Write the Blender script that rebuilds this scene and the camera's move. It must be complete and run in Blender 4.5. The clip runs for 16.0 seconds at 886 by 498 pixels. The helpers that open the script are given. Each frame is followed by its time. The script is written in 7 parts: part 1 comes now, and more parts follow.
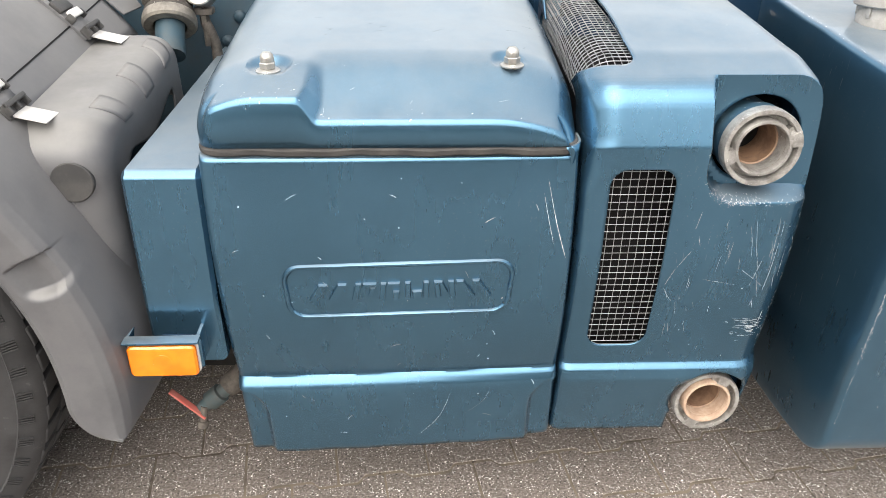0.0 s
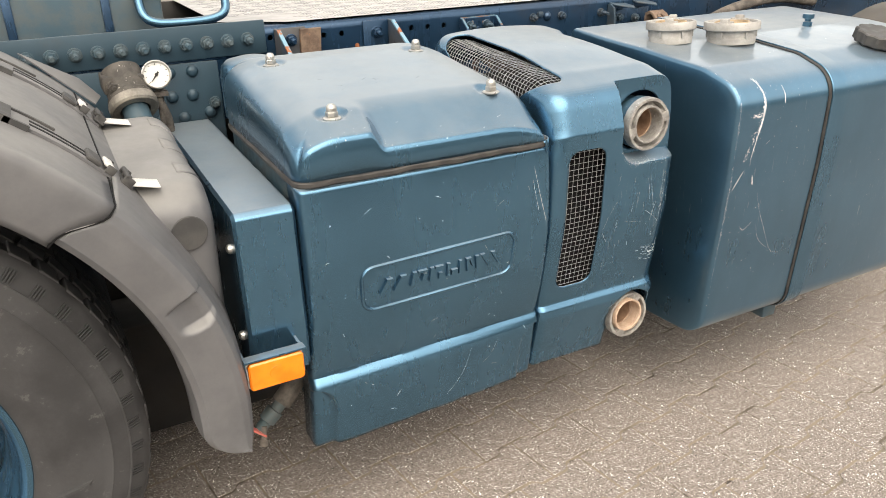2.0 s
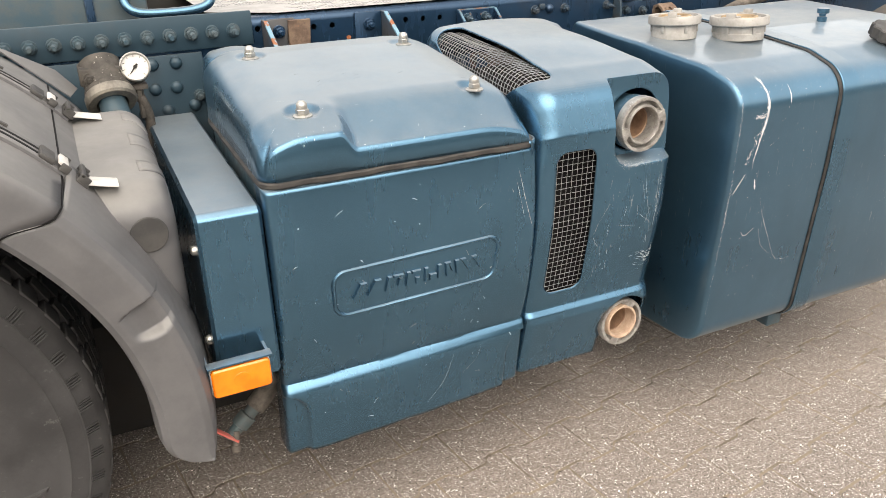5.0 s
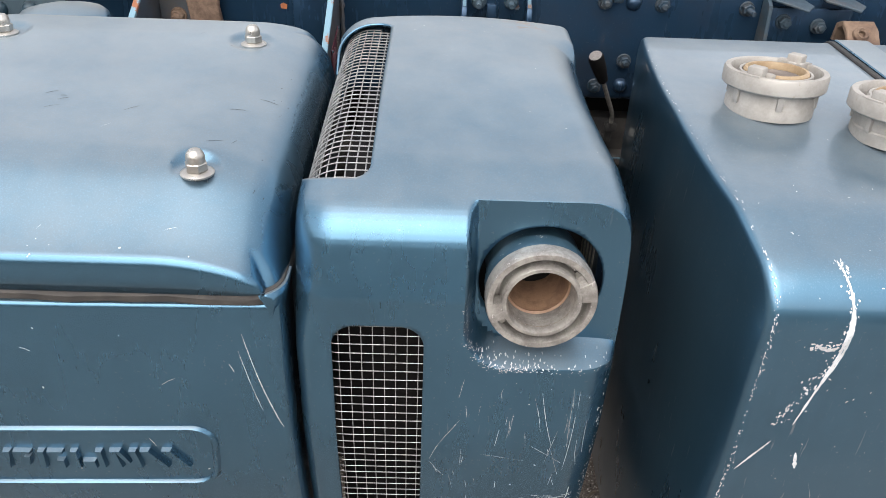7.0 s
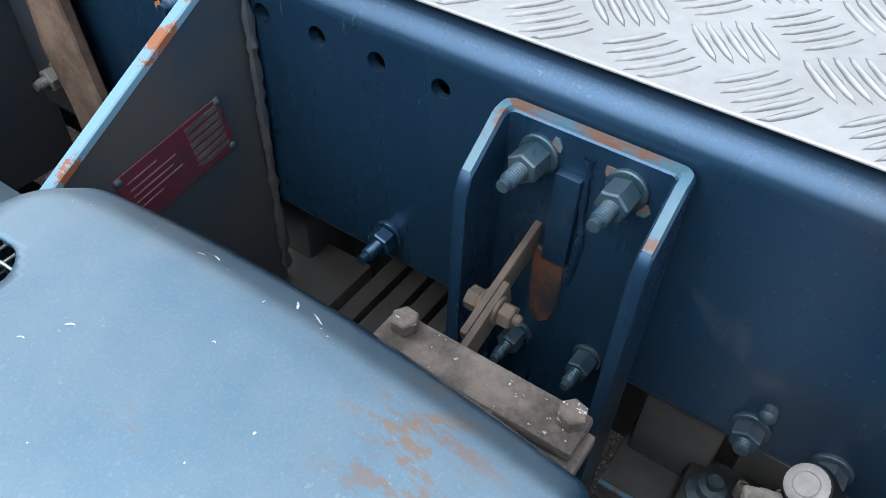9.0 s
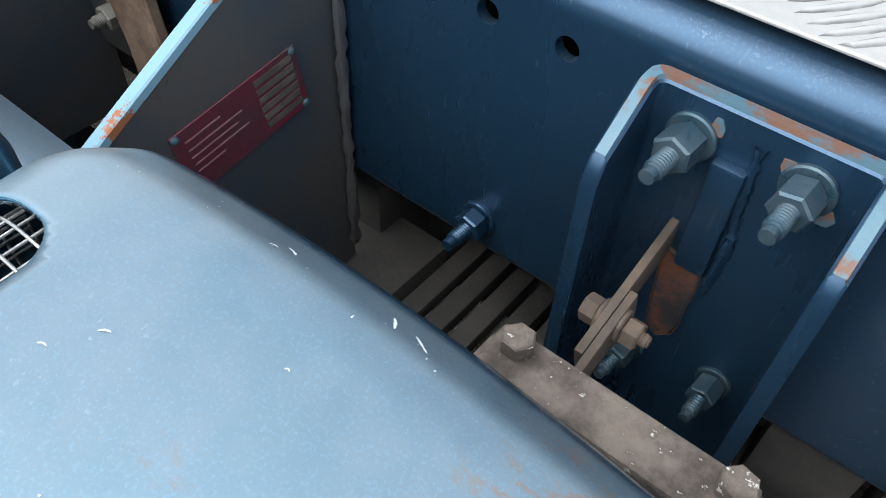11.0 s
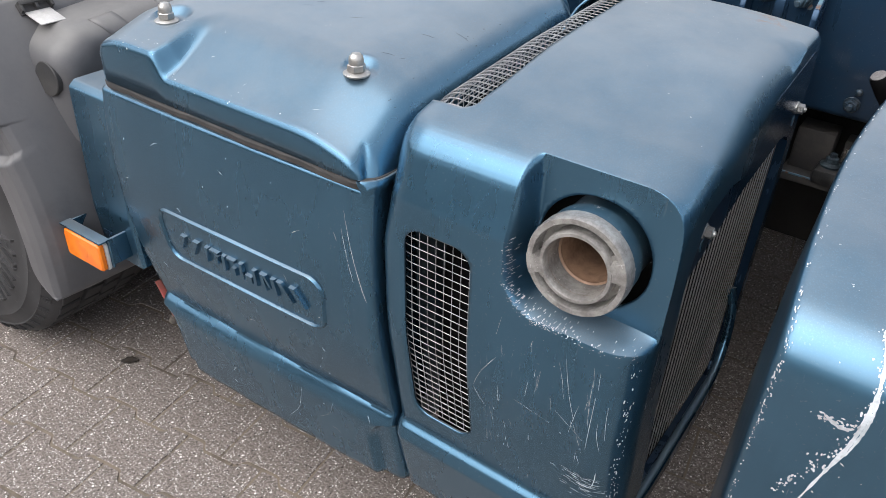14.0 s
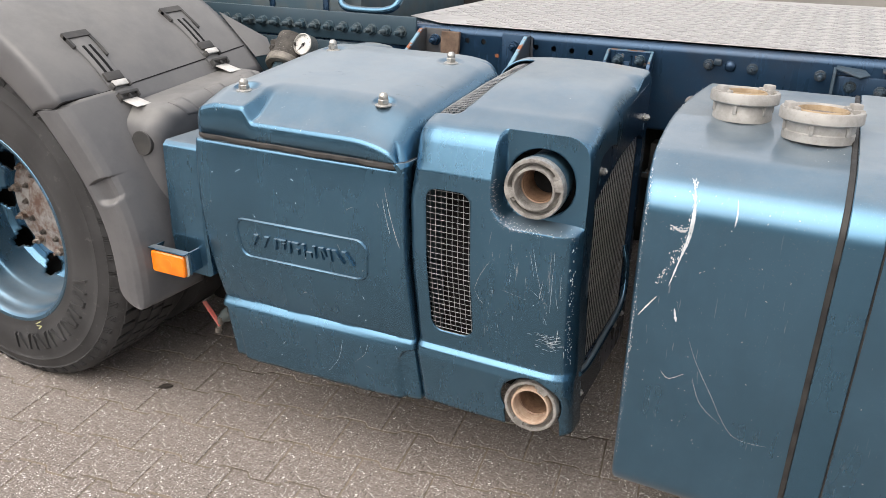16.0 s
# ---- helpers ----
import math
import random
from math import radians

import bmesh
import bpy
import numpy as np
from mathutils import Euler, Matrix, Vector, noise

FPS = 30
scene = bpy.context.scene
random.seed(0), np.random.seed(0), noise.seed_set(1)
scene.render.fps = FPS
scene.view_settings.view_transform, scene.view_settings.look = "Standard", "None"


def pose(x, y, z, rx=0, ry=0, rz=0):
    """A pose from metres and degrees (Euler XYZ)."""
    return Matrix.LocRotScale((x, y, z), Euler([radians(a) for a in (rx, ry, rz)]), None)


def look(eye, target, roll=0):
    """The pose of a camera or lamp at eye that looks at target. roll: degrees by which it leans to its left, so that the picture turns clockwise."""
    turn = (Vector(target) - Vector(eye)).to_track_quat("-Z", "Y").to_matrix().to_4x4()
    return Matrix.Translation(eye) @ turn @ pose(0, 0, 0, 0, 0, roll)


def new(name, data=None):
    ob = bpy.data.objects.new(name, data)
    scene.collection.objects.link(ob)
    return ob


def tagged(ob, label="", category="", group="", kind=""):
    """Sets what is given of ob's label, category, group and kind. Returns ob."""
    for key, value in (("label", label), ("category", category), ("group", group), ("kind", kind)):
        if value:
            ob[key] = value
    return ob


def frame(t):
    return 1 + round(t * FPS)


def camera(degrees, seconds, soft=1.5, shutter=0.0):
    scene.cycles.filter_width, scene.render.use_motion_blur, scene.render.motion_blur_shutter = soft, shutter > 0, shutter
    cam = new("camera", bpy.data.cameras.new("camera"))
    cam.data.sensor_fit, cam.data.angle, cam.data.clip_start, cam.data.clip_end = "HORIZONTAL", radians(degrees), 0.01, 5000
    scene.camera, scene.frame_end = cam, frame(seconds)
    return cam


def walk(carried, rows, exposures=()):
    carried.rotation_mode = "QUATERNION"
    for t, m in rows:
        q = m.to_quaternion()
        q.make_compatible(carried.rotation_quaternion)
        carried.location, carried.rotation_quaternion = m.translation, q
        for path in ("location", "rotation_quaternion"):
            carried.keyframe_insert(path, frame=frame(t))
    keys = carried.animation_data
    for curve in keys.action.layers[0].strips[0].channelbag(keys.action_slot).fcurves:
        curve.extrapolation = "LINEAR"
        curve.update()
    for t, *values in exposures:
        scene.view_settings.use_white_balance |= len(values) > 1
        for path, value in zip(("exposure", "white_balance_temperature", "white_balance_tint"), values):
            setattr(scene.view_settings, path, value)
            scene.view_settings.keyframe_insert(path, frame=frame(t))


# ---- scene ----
cam = camera(59.7, 16.0, 0.7)
PATH = [
    (0, (-0.233, -1.048, 1.27), (-0.166, 0.704, 0.309), 0.5),
    (0.5, (-0.481, -1.207, 1.28), (-0.101, 0.556, 0.416), 0.3),
    (1, (-0.773, -1.227, 1.295), (-0.139, 0.477, 0.462), -0.3),
    (1.5, (-0.885, -1.274, 1.31), (-0.114, 0.381, 0.493), -1.1),
    (2, (-0.9, -1.287, 1.315), (-0.071, 0.341, 0.502), -1.4),
    (2.5, (-0.895, -1.284, 1.306), (-0.047, 0.336, 0.497), -1.4),
    (3, (-0.889, -1.283, 1.31), (-0.038, 0.332, 0.493), -1.1),
    (3.5, (-0.889, -1.285, 1.303), (-0.035, 0.331, 0.491), -1.0),
    (6, (-0.445, -1.189, 1.318), (0.06, 0.527, 0.424), -0.6),
    (6.5, (-0.155, -0.967, 1.285), (0.127, 0.767, 0.33), 0.5),
    (7, (0.153, -0.669, 1.325), (0.191, 1.041, 0.288), 2.3),
    (7.5, (0.424, -0.323, 1.345), (0.17, 1.329, 0.246), 3.8),
    (8, (0.517, 0.074, 1.317), (-0.029, 1.594, 0.137), 4.9),
    (8.5, (0.504, 0.308, 1.271), (-0.188, 1.667, -0.023), 4.6),
    (9, (0.381, 0.388, 1.277), (-0.379, 1.579, -0.139), 2.6),
    (9.5, (0.315, 0.425, 1.251), (-0.463, 1.512, -0.238), 1.7),
    (12, (0.314, 0.427, 1.225), (-0.526, 1.493, -0.244), 2.4),
    (12.5, (0.324, 0.351, 1.296), (-0.551, 1.448, -0.129), 1.8),
    (13, (0.397, 0.111, 1.385), (-0.524, 1.29, 0.059), 2.5),
    (13.5, (0.51, -0.285, 1.376), (-0.439, 0.982, 0.154), 2.9),
    (14, (0.538, -0.644, 1.327), (-0.4, 0.733, 0.22), 2.6),
    (14.5, (0.617, -0.939, 1.328), (-0.291, 0.545, 0.343), 2.3),
    (15, (0.719, -1.178, 1.318), (-0.135, 0.391, 0.42), 1.9),
    (15.5, (0.75, -1.277, 1.332), (-0.08, 0.34, 0.498), 1.1),
    (16, (0.728, -1.313, 1.325), (-0.081, 0.338, 0.537), 0.9),
]
EXPOSURES = [(0.0, 2.46, 7000, 10), (1.0, 2.27, 7500, 10), (2.5, 2.27, 7600, 10), (3.5, 2.20, 7600, 10), (6.0, 2.27, 7400, 12), (6.5, 2.13, 7150, 12), (7.0, 2.03, 6900, 12), (7.5, 1.84, 5800, 11),
             (8.0, 1.80, 5600, 8), (9.5, 2.24, 6100, 5), (12.5, 2.28, 6350, 7), (13.0, 1.96, 5800, 9), (13.5, 1.74, 5450, 7), (14.0, 1.78, 6500, 12), (14.5, 1.86, 6900, 12), (16.0, 1.97, 7000, 12)]
walk(cam, [(t, look(eye, target, roll)) for t, eye, target, roll in PATH], EXPOSURES)

# overcast daylight, the light of a wide grey sky
world = bpy.data.worlds.new("overcast_sky")
scene.world = world
world.use_nodes = True
wn, wl = world.node_tree.nodes, world.node_tree.links
sky = wn.new("ShaderNodeTexSky")
sky.sky_type = "NISHITA"
sky.sun_disc = False
sky.sun_elevation, sky.sun_rotation = radians(52), radians(197)
sky.dust_density, sky.air_density, sky.ozone_density = 4.0, 1.0, 1.0
grey = wn.new("ShaderNodeHueSaturation")
grey.inputs["Saturation"].default_value = 0.35
wl.new(sky.outputs["Color"], grey.inputs["Color"])
# thick cloud spreads the light: the bright part round the sun is evened out
veil = wn.new("ShaderNodeVectorMath")
veil.operation = "MULTIPLY_ADD"
veil.inputs[1].default_value, veil.inputs[2].default_value = (0.09, 0.09, 0.09), (1, 1, 1)
wl.new(grey.outputs["Color"], veil.inputs[0])
cloud = wn.new("ShaderNodeVectorMath")
cloud.operation = "DIVIDE"
wl.new(grey.outputs["Color"], cloud.inputs[0])
wl.new(veil.outputs["Vector"], cloud.inputs[1])
wl.new(cloud.outputs["Vector"], wn["Background"].inputs["Color"])
wn["Background"].inputs["Strength"].default_value = 0.15
sun = new("sun", bpy.data.lights.new("sun", "SUN"))
sun.data.energy, sun.data.angle, sun.data.color = 0.50, radians(70), (1.0, 0.97, 0.93)
sun.matrix_world = look((-1.1, -3.5, 4.7), (0, 0, 0))


# ---- materials ----
def material(name, color, rough=0.5, metal=0.0, coat=0.0, spec=0.5):
    m = bpy.data.materials.new(name)
    m.use_nodes = True
    b = m.node_tree.nodes["Principled BSDF"]
    b.inputs["Base Color"].default_value = (*color, 1)
    b.inputs["Roughness"].default_value = rough
    b.inputs["Metallic"].default_value = metal
    b.inputs["Coat Weight"].default_value = coat
    b.inputs["Coat Roughness"].default_value = 0.15
    b.inputs["Specular IOR Level"].default_value = spec
    return m


class Nodes:
    """Short hand for building one material's nodes."""

    def __init__(self, m):
        self.t = m.node_tree
        self.n, self.l = self.t.nodes, self.t.links
        self.b = self.n["Principled BSDF"]
        self.co = self.n.new("ShaderNodeTexCoord").outputs["Object"]

    def noise(self, scale, detail=4, rough=0.6, stretch=None):
        n = self.n.new("ShaderNodeTexNoise")
        n.inputs["Scale"].default_value, n.inputs["Detail"].default_value, n.inputs["Roughness"].default_value = scale, detail, rough
        src = self.co
        if stretch:
            mp = self.n.new("ShaderNodeMapping")
            mp.inputs["Scale"].default_value = stretch[:3]
            if len(stretch) > 3:
                mp.inputs["Rotation"].default_value = (0, 0, radians(stretch[3]))
            self.l.new(src, mp.inputs["Vector"])
            src = mp.outputs["Vector"]
        self.l.new(src, n.inputs["Vector"])
        return n.outputs["Fac"]

    def cells(self, scale, stretch=None):
        n = self.n.new("ShaderNodeTexVoronoi")
        n.inputs["Scale"].default_value = scale
        src = self.co
        if stretch:
            mp = self.n.new("ShaderNodeMapping")
            mp.inputs["Scale"].default_value = stretch
            self.l.new(src, mp.inputs["Vector"])
            src = mp.outputs["Vector"]
        self.l.new(src, n.inputs["Vector"])
        return n

    def ramp(self, fac, a, b, va=0.0, vb=1.0):
        r = self.n.new("ShaderNodeMapRange")
        r.interpolation_type = "SMOOTHSTEP"
        for k, v in (("From Min", a), ("From Max", b), ("To Min", va), ("To Max", vb)):
            r.inputs[k].default_value = v
        self.l.new(fac, r.inputs["Value"])
        return r.outputs["Result"]

    def math(self, op, a, b):
        n = self.n.new("ShaderNodeMath")
        n.operation = op
        for i, v in enumerate((a, b)):
            if isinstance(v, (int, float)):
                n.inputs[i].default_value = v
            else:
                self.l.new(v, n.inputs[i])
        return n.outputs[0]

    def mix(self, fac, a, b):
        n = self.n.new("ShaderNodeMix")
        n.data_type = "RGBA"
        for key, v in ((0, fac), (6, a), (7, b)):
            if isinstance(v, tuple):
                n.inputs[key].default_value = (*v, 1)
            elif isinstance(v, (int, float)):
                n.inputs[key].default_value = v
            else:
                self.l.new(v, n.inputs[key])
        return n.outputs[2]

    def color(self, c):
        self.l.new(c, self.b.inputs["Base Color"])

    def put(self, key, v):
        self.l.new(v, self.b.inputs[key])

    def bump(self, h, strength=0.3, dist=0.002):
        n = self.n.new("ShaderNodeBump")
        n.inputs["Strength"].default_value, n.inputs["Distance"].default_value = strength, dist
        self.l.new(h, n.inputs["Height"])
        self.l.new(n.outputs["Normal"], self.b.inputs["Normal"])

    def up(self, a, b):
        """How far the surface faces the sky."""
        g = self.n.new("ShaderNodeNewGeometry")
        s = self.n.new("ShaderNodeSeparateXYZ")
        self.l.new(g.outputs["Normal"], s.inputs[0])
        return self.ramp(s.outputs["Z"], a, b)


BLUE = (0.062, 0.150, 0.228)


def paint(name, color=BLUE, dust=0.35, chips=0.0, metal=0.86, rough=0.265, rust=0.0, coat=0.3, scuff=None, grime=0.0, specks=0.35):
    """Blue metallic paint with road dust that has settled on the tops, fine stone chips and rubbed spots."""
    m = material(name, color, rough, metal, coat)
    k = Nodes(m)
    big = k.noise(3.0, 5)
    fine = k.noise(55.0, 3)
    c = k.mix(k.ramp(big, 0.3, 0.75), color, tuple(v * 1.22 + 0.004 for v in color))
    streak = k.noise(9.0, 5, 0.65, (3.0, 3.0, 0.35))
    c = k.mix(k.ramp(streak, 0.42, 0.66, 0.0, 0.06), c, tuple(v * 0.55 + 0.022 for v in color))
    film = k.math("MULTIPLY", k.up(0.62, 0.99), k.ramp(k.noise(11.0, 8, 0.75), 0.25, 0.75, 0.55, 1.0))
    film = k.math("MULTIPLY", film, dust)
    c = k.mix(film, c, (0.29, 0.275, 0.255))
    if grime:
        c = k.mix(k.ramp(k.noise(3.2, 6, 0.7), 0.50, 0.70, 0.0, grime), c, (0.050, 0.040, 0.033))
    speck = k.math("MULTIPLY", k.ramp(k.noise(260.0, 2), 0.66, 0.72), k.ramp(big, 0.4, 0.7, 0.0, specks))
    c = k.mix(speck, c, (0.33, 0.36, 0.38))
    grit = k.math("MULTIPLY", k.ramp(k.noise(620.0, 3, 0.7), 0.50, 0.68, 0.0, 0.30), k.up(0.3, 0.9))
    c = k.mix(grit, c, tuple(v * 1.5 + 0.06 for v in color))
    if chips:
        # faint hairline scuffs
        hair = k.math("MULTIPLY", k.ramp(k.noise(30.0, 2, 0.5, (9.0, 9.0, 0.6)), 0.68, 0.72), k.ramp(k.noise(4.0, 4, 0.7), 0.45, 0.65, 0.0, 0.3 * chips))
        c = k.mix(hair, c, (0.45, 0.50, 0.53))
    if rust:
        r = k.ramp(k.noise(30.0, 6, 0.75), 0.72 - rust, 0.76 - rust)
        c = k.mix(r, c, (0.16, 0.075, 0.04))
    if scuff:
        # brown rubbed patches round a few places of the metal
        spots = None
        for at, r in scuff:
            d = k.n.new("ShaderNodeVectorMath")
            d.operation = "DISTANCE"
            k.l.new(k.co, d.inputs[0])
            d.inputs[1].default_value = at
            near_it = k.ramp(d.outputs["Value"], r, r * 0.3)
            spots = near_it if spots is None else k.math("MAXIMUM", spots, near_it)
        grain = k.ramp(k.noise(38.0, 6, 0.75, (1.0, 2.2, 1.0, 25)), 0.50, 0.58)
        c = k.mix(k.math("MULTIPLY", k.math("MULTIPLY", spots, grain), 0.8), c, (0.20, 0.13, 0.09))
    k.color(c)
    k.put("Roughness", k.math("ADD", k.math("ADD", k.ramp(big, 0.2, 0.8, rough - 0.05, rough + 0.04), k.ramp(streak, 0.3, 0.7, -0.01, 0.025)), k.math("MULTIPLY", film, 0.5)))
    k.put("Sheen Weight", k.ramp(film, 0.0, 0.35, 0.0, 0.32))
    k.b.inputs["Sheen Roughness"].default_value = 0.45
    k.b.inputs["Sheen Tint"].default_value = (0.85, 0.80, 0.74, 1)
    k.put("Metallic", k.ramp(film, 0.0, 0.6, metal, metal * 0.3))
    k.bump(fine, 0.02, 0.001)
    return m


def worn(name, a, b, rough=0.6, metal=0.0, scale=14.0, spot=None, bump=0.25, lo=0.35, hi=0.65):
    """A surface of two colours that mix in blotches, with grain."""
    m = material(name, a, rough, metal)
    k = Nodes(m)
    c = k.mix(k.ramp(k.noise(scale, 6, 0.7), lo, hi), a, b)
    if spot:
        c = k.mix(k.ramp(k.noise(scale * 4, 5, 0.7), 0.62, 0.68), c, spot)
    k.color(c)
    k.put("Roughness", k.ramp(k.noise(scale * 2, 4), 0.3, 0.7, rough - 0.1, min(1.0, rough + 0.12)))
    k.bump(k.noise(scale * 12, 4), bump, 0.001)
    return m


PAINT = paint("blue_paint", dust=0.42)
PAINT_CHIPPED = paint("blue_paint_chipped", dust=0.35, chips=0.55, scuff=[((0.29, 0.515, 1.0), 0.05), ((0.19, 0.452, 1.0), 0.025)])
PAINT_TANK = paint("blue_paint_tank", dust=0.30, chips=1.0, rough=0.31, coat=0.6)
PAINT_TANK.node_tree.nodes["Principled BSDF"].inputs["Coat Roughness"].default_value = 0.05
PAINT_RAIL = paint("blue_paint_rail", (0.0125, 0.040, 0.081), dust=0.04, metal=0.58, rough=0.27, coat=0.12, grime=0.3, specks=0.10, chips=0.5)
PAINT_GRIMY = worn("grimy_blue_paint", (0.024, 0.044, 0.068), (0.058, 0.054, 0.053), 0.55, 0.0, 6.0, spot=(0.030, 0.03, 0.031))
PAINT_DUSTY = paint("dusty_dark_paint", (0.018, 0.044, 0.064), dust=0.12, metal=0.15, rough=0.5, coat=0.0, grime=0.45, specks=0.1)
PAINT_EDGE = worn("scraped_paint_edge", (0.064, 0.135, 0.185), (0.125, 0.060, 0.036), 0.5, 0.0, 30.0, lo=0.52, hi=0.60)
PAINT_DIRTY = worn("dirty_blue_paint", (0.020, 0.052, 0.074), (0.050, 0.068, 0.076), 0.55, 0.0, 18.0)
RUST = worn("rust", (0.075, 0.045, 0.032), (0.18, 0.125, 0.09), 0.85, 0.0, 26.0, spot=(0.21, 0.085, 0.04), bump=0.7)
PRIMER = worn("bare_primer", (0.60, 0.65, 0.69), (0.42, 0.47, 0.50), 0.6, 0.0, 60.0)
RUBBER = worn("rubber_gasket", (0.028, 0.027, 0.027), (0.060, 0.056, 0.053), 0.75, 0.0, 30.0)
TYRE = worn("tyre_rubber", (0.019, 0.019, 0.0205), (0.042, 0.042, 0.044), 0.75, 0.0, 9.0, spot=(0.062, 0.061, 0.061), bump=0.3)
PLASTIC = worn("grey_plastic", (0.082, 0.083, 0.089), (0.114, 0.114, 0.119), 0.5, 0.0, 6.0, bump=0.12)
k = Nodes(PLASTIC)
settled = k.math("MULTIPLY", k.up(0.35, 0.95), k.ramp(k.noise(7.0, 6, 0.7), 0.3, 0.7, 0.35, 0.75))
shade = k.mix(k.ramp(k.noise(6.0, 6, 0.7), 0.35, 0.65), (0.080, 0.081, 0.087), (0.112, 0.112, 0.117))
k.color(k.mix(settled, shade, (0.21, 0.205, 0.195)))
PLASTIC_DARK = worn("dark_plastic", (0.03, 0.03, 0.031), (0.06, 0.058, 0.056), 0.6, 0.0, 20.0)
STEEL = worn("zinc_steel", (0.55, 0.54, 0.51), (0.38, 0.37, 0.35), 0.35, 0.85, 30.0)
WIRE = worn("wire_mesh_steel", (0.40, 0.41, 0.42), (0.24, 0.25, 0.26), 0.42, 0.5, 60.0)
BLACK = material("deep_black", (0.004, 0.004, 0.0045), 0.6, spec=0.2)
ALU = worn("cast_aluminium", (0.42, 0.41, 0.39), (0.22, 0.21, 0.20), 0.42, 0.5, 40.0, spot=(0.62, 0.61, 0.60), bump=0.4)
SEAL = worn("brown_coupling_seal", (0.25, 0.155, 0.10), (0.13, 0.075, 0.048), 0.55, 0.1, 26.0)
DIRTY_METAL = worn("dusty_metal", (0.135, 0.116, 0.10), (0.055, 0.049, 0.044), 0.8, 0.1, 22.0, bump=0.5)
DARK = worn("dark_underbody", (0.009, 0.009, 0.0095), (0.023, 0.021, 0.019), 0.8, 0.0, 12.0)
TREAD_ALU = worn("tread_plate_aluminium", (0.405, 0.40, 0.395), (0.33, 0.325, 0.32), 0.5, 0.3, 8.0)
RED_PLATE = worn("red_name_plate", (0.11, 0.016, 0.032), (0.06, 0.026, 0.034), 0.45, 0.0, 20.0)
RED_GRIP = worn("faded_red_grip", (0.55, 0.12, 0.10), (0.42, 0.16, 0.13), 0.6, 0.0, 20.0)
WHITE = worn("white_plastic", (0.60, 0.59, 0.57), (0.46, 0.45, 0.43), 0.5, 0.0, 20.0)
FIN = worn("radiator_fin", (0.62, 0.60, 0.575), (0.36, 0.345, 0.33), 0.45, 0.3, 60.0)
TREAD_BAR = material("tread_bar_aluminium", (0.64, 0.63, 0.615), 0.45, 0.35)
k = Nodes(TREAD_BAR)
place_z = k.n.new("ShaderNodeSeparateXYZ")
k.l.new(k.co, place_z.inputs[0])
# the bars turn darker towards their foot, in blotches
foot_tone = k.math("MULTIPLY", k.ramp(place_z.outputs["Z"], 1.0494, 1.0482), k.ramp(k.noise(30, 4), 0.3, 0.6, 0.5, 1.0))
k.color(k.mix(foot_tone, (0.40, 0.395, 0.39), (0.11, 0.108, 0.106)))
FADED = material("faded_print", (0.20, 0.10, 0.11), 0.6)
AMBER = material("amber_lens", (0.85, 0.24, 0.01), 0.25, 0.0, 0.5)
k = Nodes(AMBER)
k.color(k.mix(k.ramp(k.noise(14, 3), 0.4, 0.7), (0.85, 0.175, 0.004), (0.90, 0.25, 0.012)))



# ---- building blocks ----
WORLD = {}


def thing(name, label, category, at=(0, 0, 0), group="", kind=""):
    ob = tagged(new(name), label, category, group, kind)
    ob.location = at
    ob.empty_display_size = 0.05
    WORLD[ob.name] = Matrix.Translation(at)
    return ob


def part(name, bm, mat, parent, label="", angle=35, fix=True):
    """Links a bmesh, given in world metres, as one mesh under a thing or a part."""
    me = bpy.data.meshes.new(name)
    bmesh.ops.remove_doubles(bm, verts=bm.verts, dist=1e-6)
    if fix:
        bmesh.ops.recalc_face_normals(bm, faces=bm.faces)
    bm.to_mesh(me)
    bm.free()
    for p in me.polygons:
        p.use_smooth = True
    me.set_sharp_from_angle(angle=radians(angle))
    me.materials.append(mat)
    ob = new(name, me)
    if parent is not None:
        ob.parent = parent
        ob.matrix_parent_inverse = WORLD.get(parent.name, Matrix()).inverted()
    if label:
        tagged(ob, label)
    return ob


def fillet(points, closed=False, seg=6):
    """Rounds the corners of a line of (a, b, radius)."""
    out = []
    n = len(points)
    for i, (a, b, r) in enumerate(points):
        p = Vector((a, b))
        if r <= 0 or (not closed and i in (0, n - 1)):
            out.append(p)
            continue
        q, s = Vector(points[i - 1][:2]), Vector(points[(i + 1) % n][:2])
        d1, d2 = (q - p).normalized(), (s - p).normalized()
        ang = d1.angle(d2)
        t = min(r / math.tan(ang / 2), (q - p).length * 0.49, (s - p).length * 0.49)
        rr = t * math.tan(ang / 2)
        c = p + (d1 + d2).normalized() * (rr / math.sin(ang / 2))
        a0, a1 = p + d1 * t - c, p + d2 * t - c
        tot = a0.angle_signed(a1)
        for j in range(seg + 1):
            v = a0.copy()
            v.rotate(Matrix.Rotation(-tot * j / seg, 2))
            out.append(c + v)
    return out


def resample(line, step):
    """The same line with points at most step apart."""
    out = [line[0]]
    for p, q in zip(line, line[1:]):
        k = max(1, math.ceil((q - p).length / step))
        out += [p.lerp(q, (j + 1) / k) for j in range(k)]
    return out


def add_grid(bm, rows, wrap=False):
    vs = [[bm.verts.new(p) for p in r] for r in rows]
    for a, b in zip(vs, vs[1:]):
        for j in range(len(a) - (0 if wrap else 1)):
            k2 = (j + 1) % len(a)
            bm.faces.new((a[j], a[k2], b[k2], b[j]))
    return vs


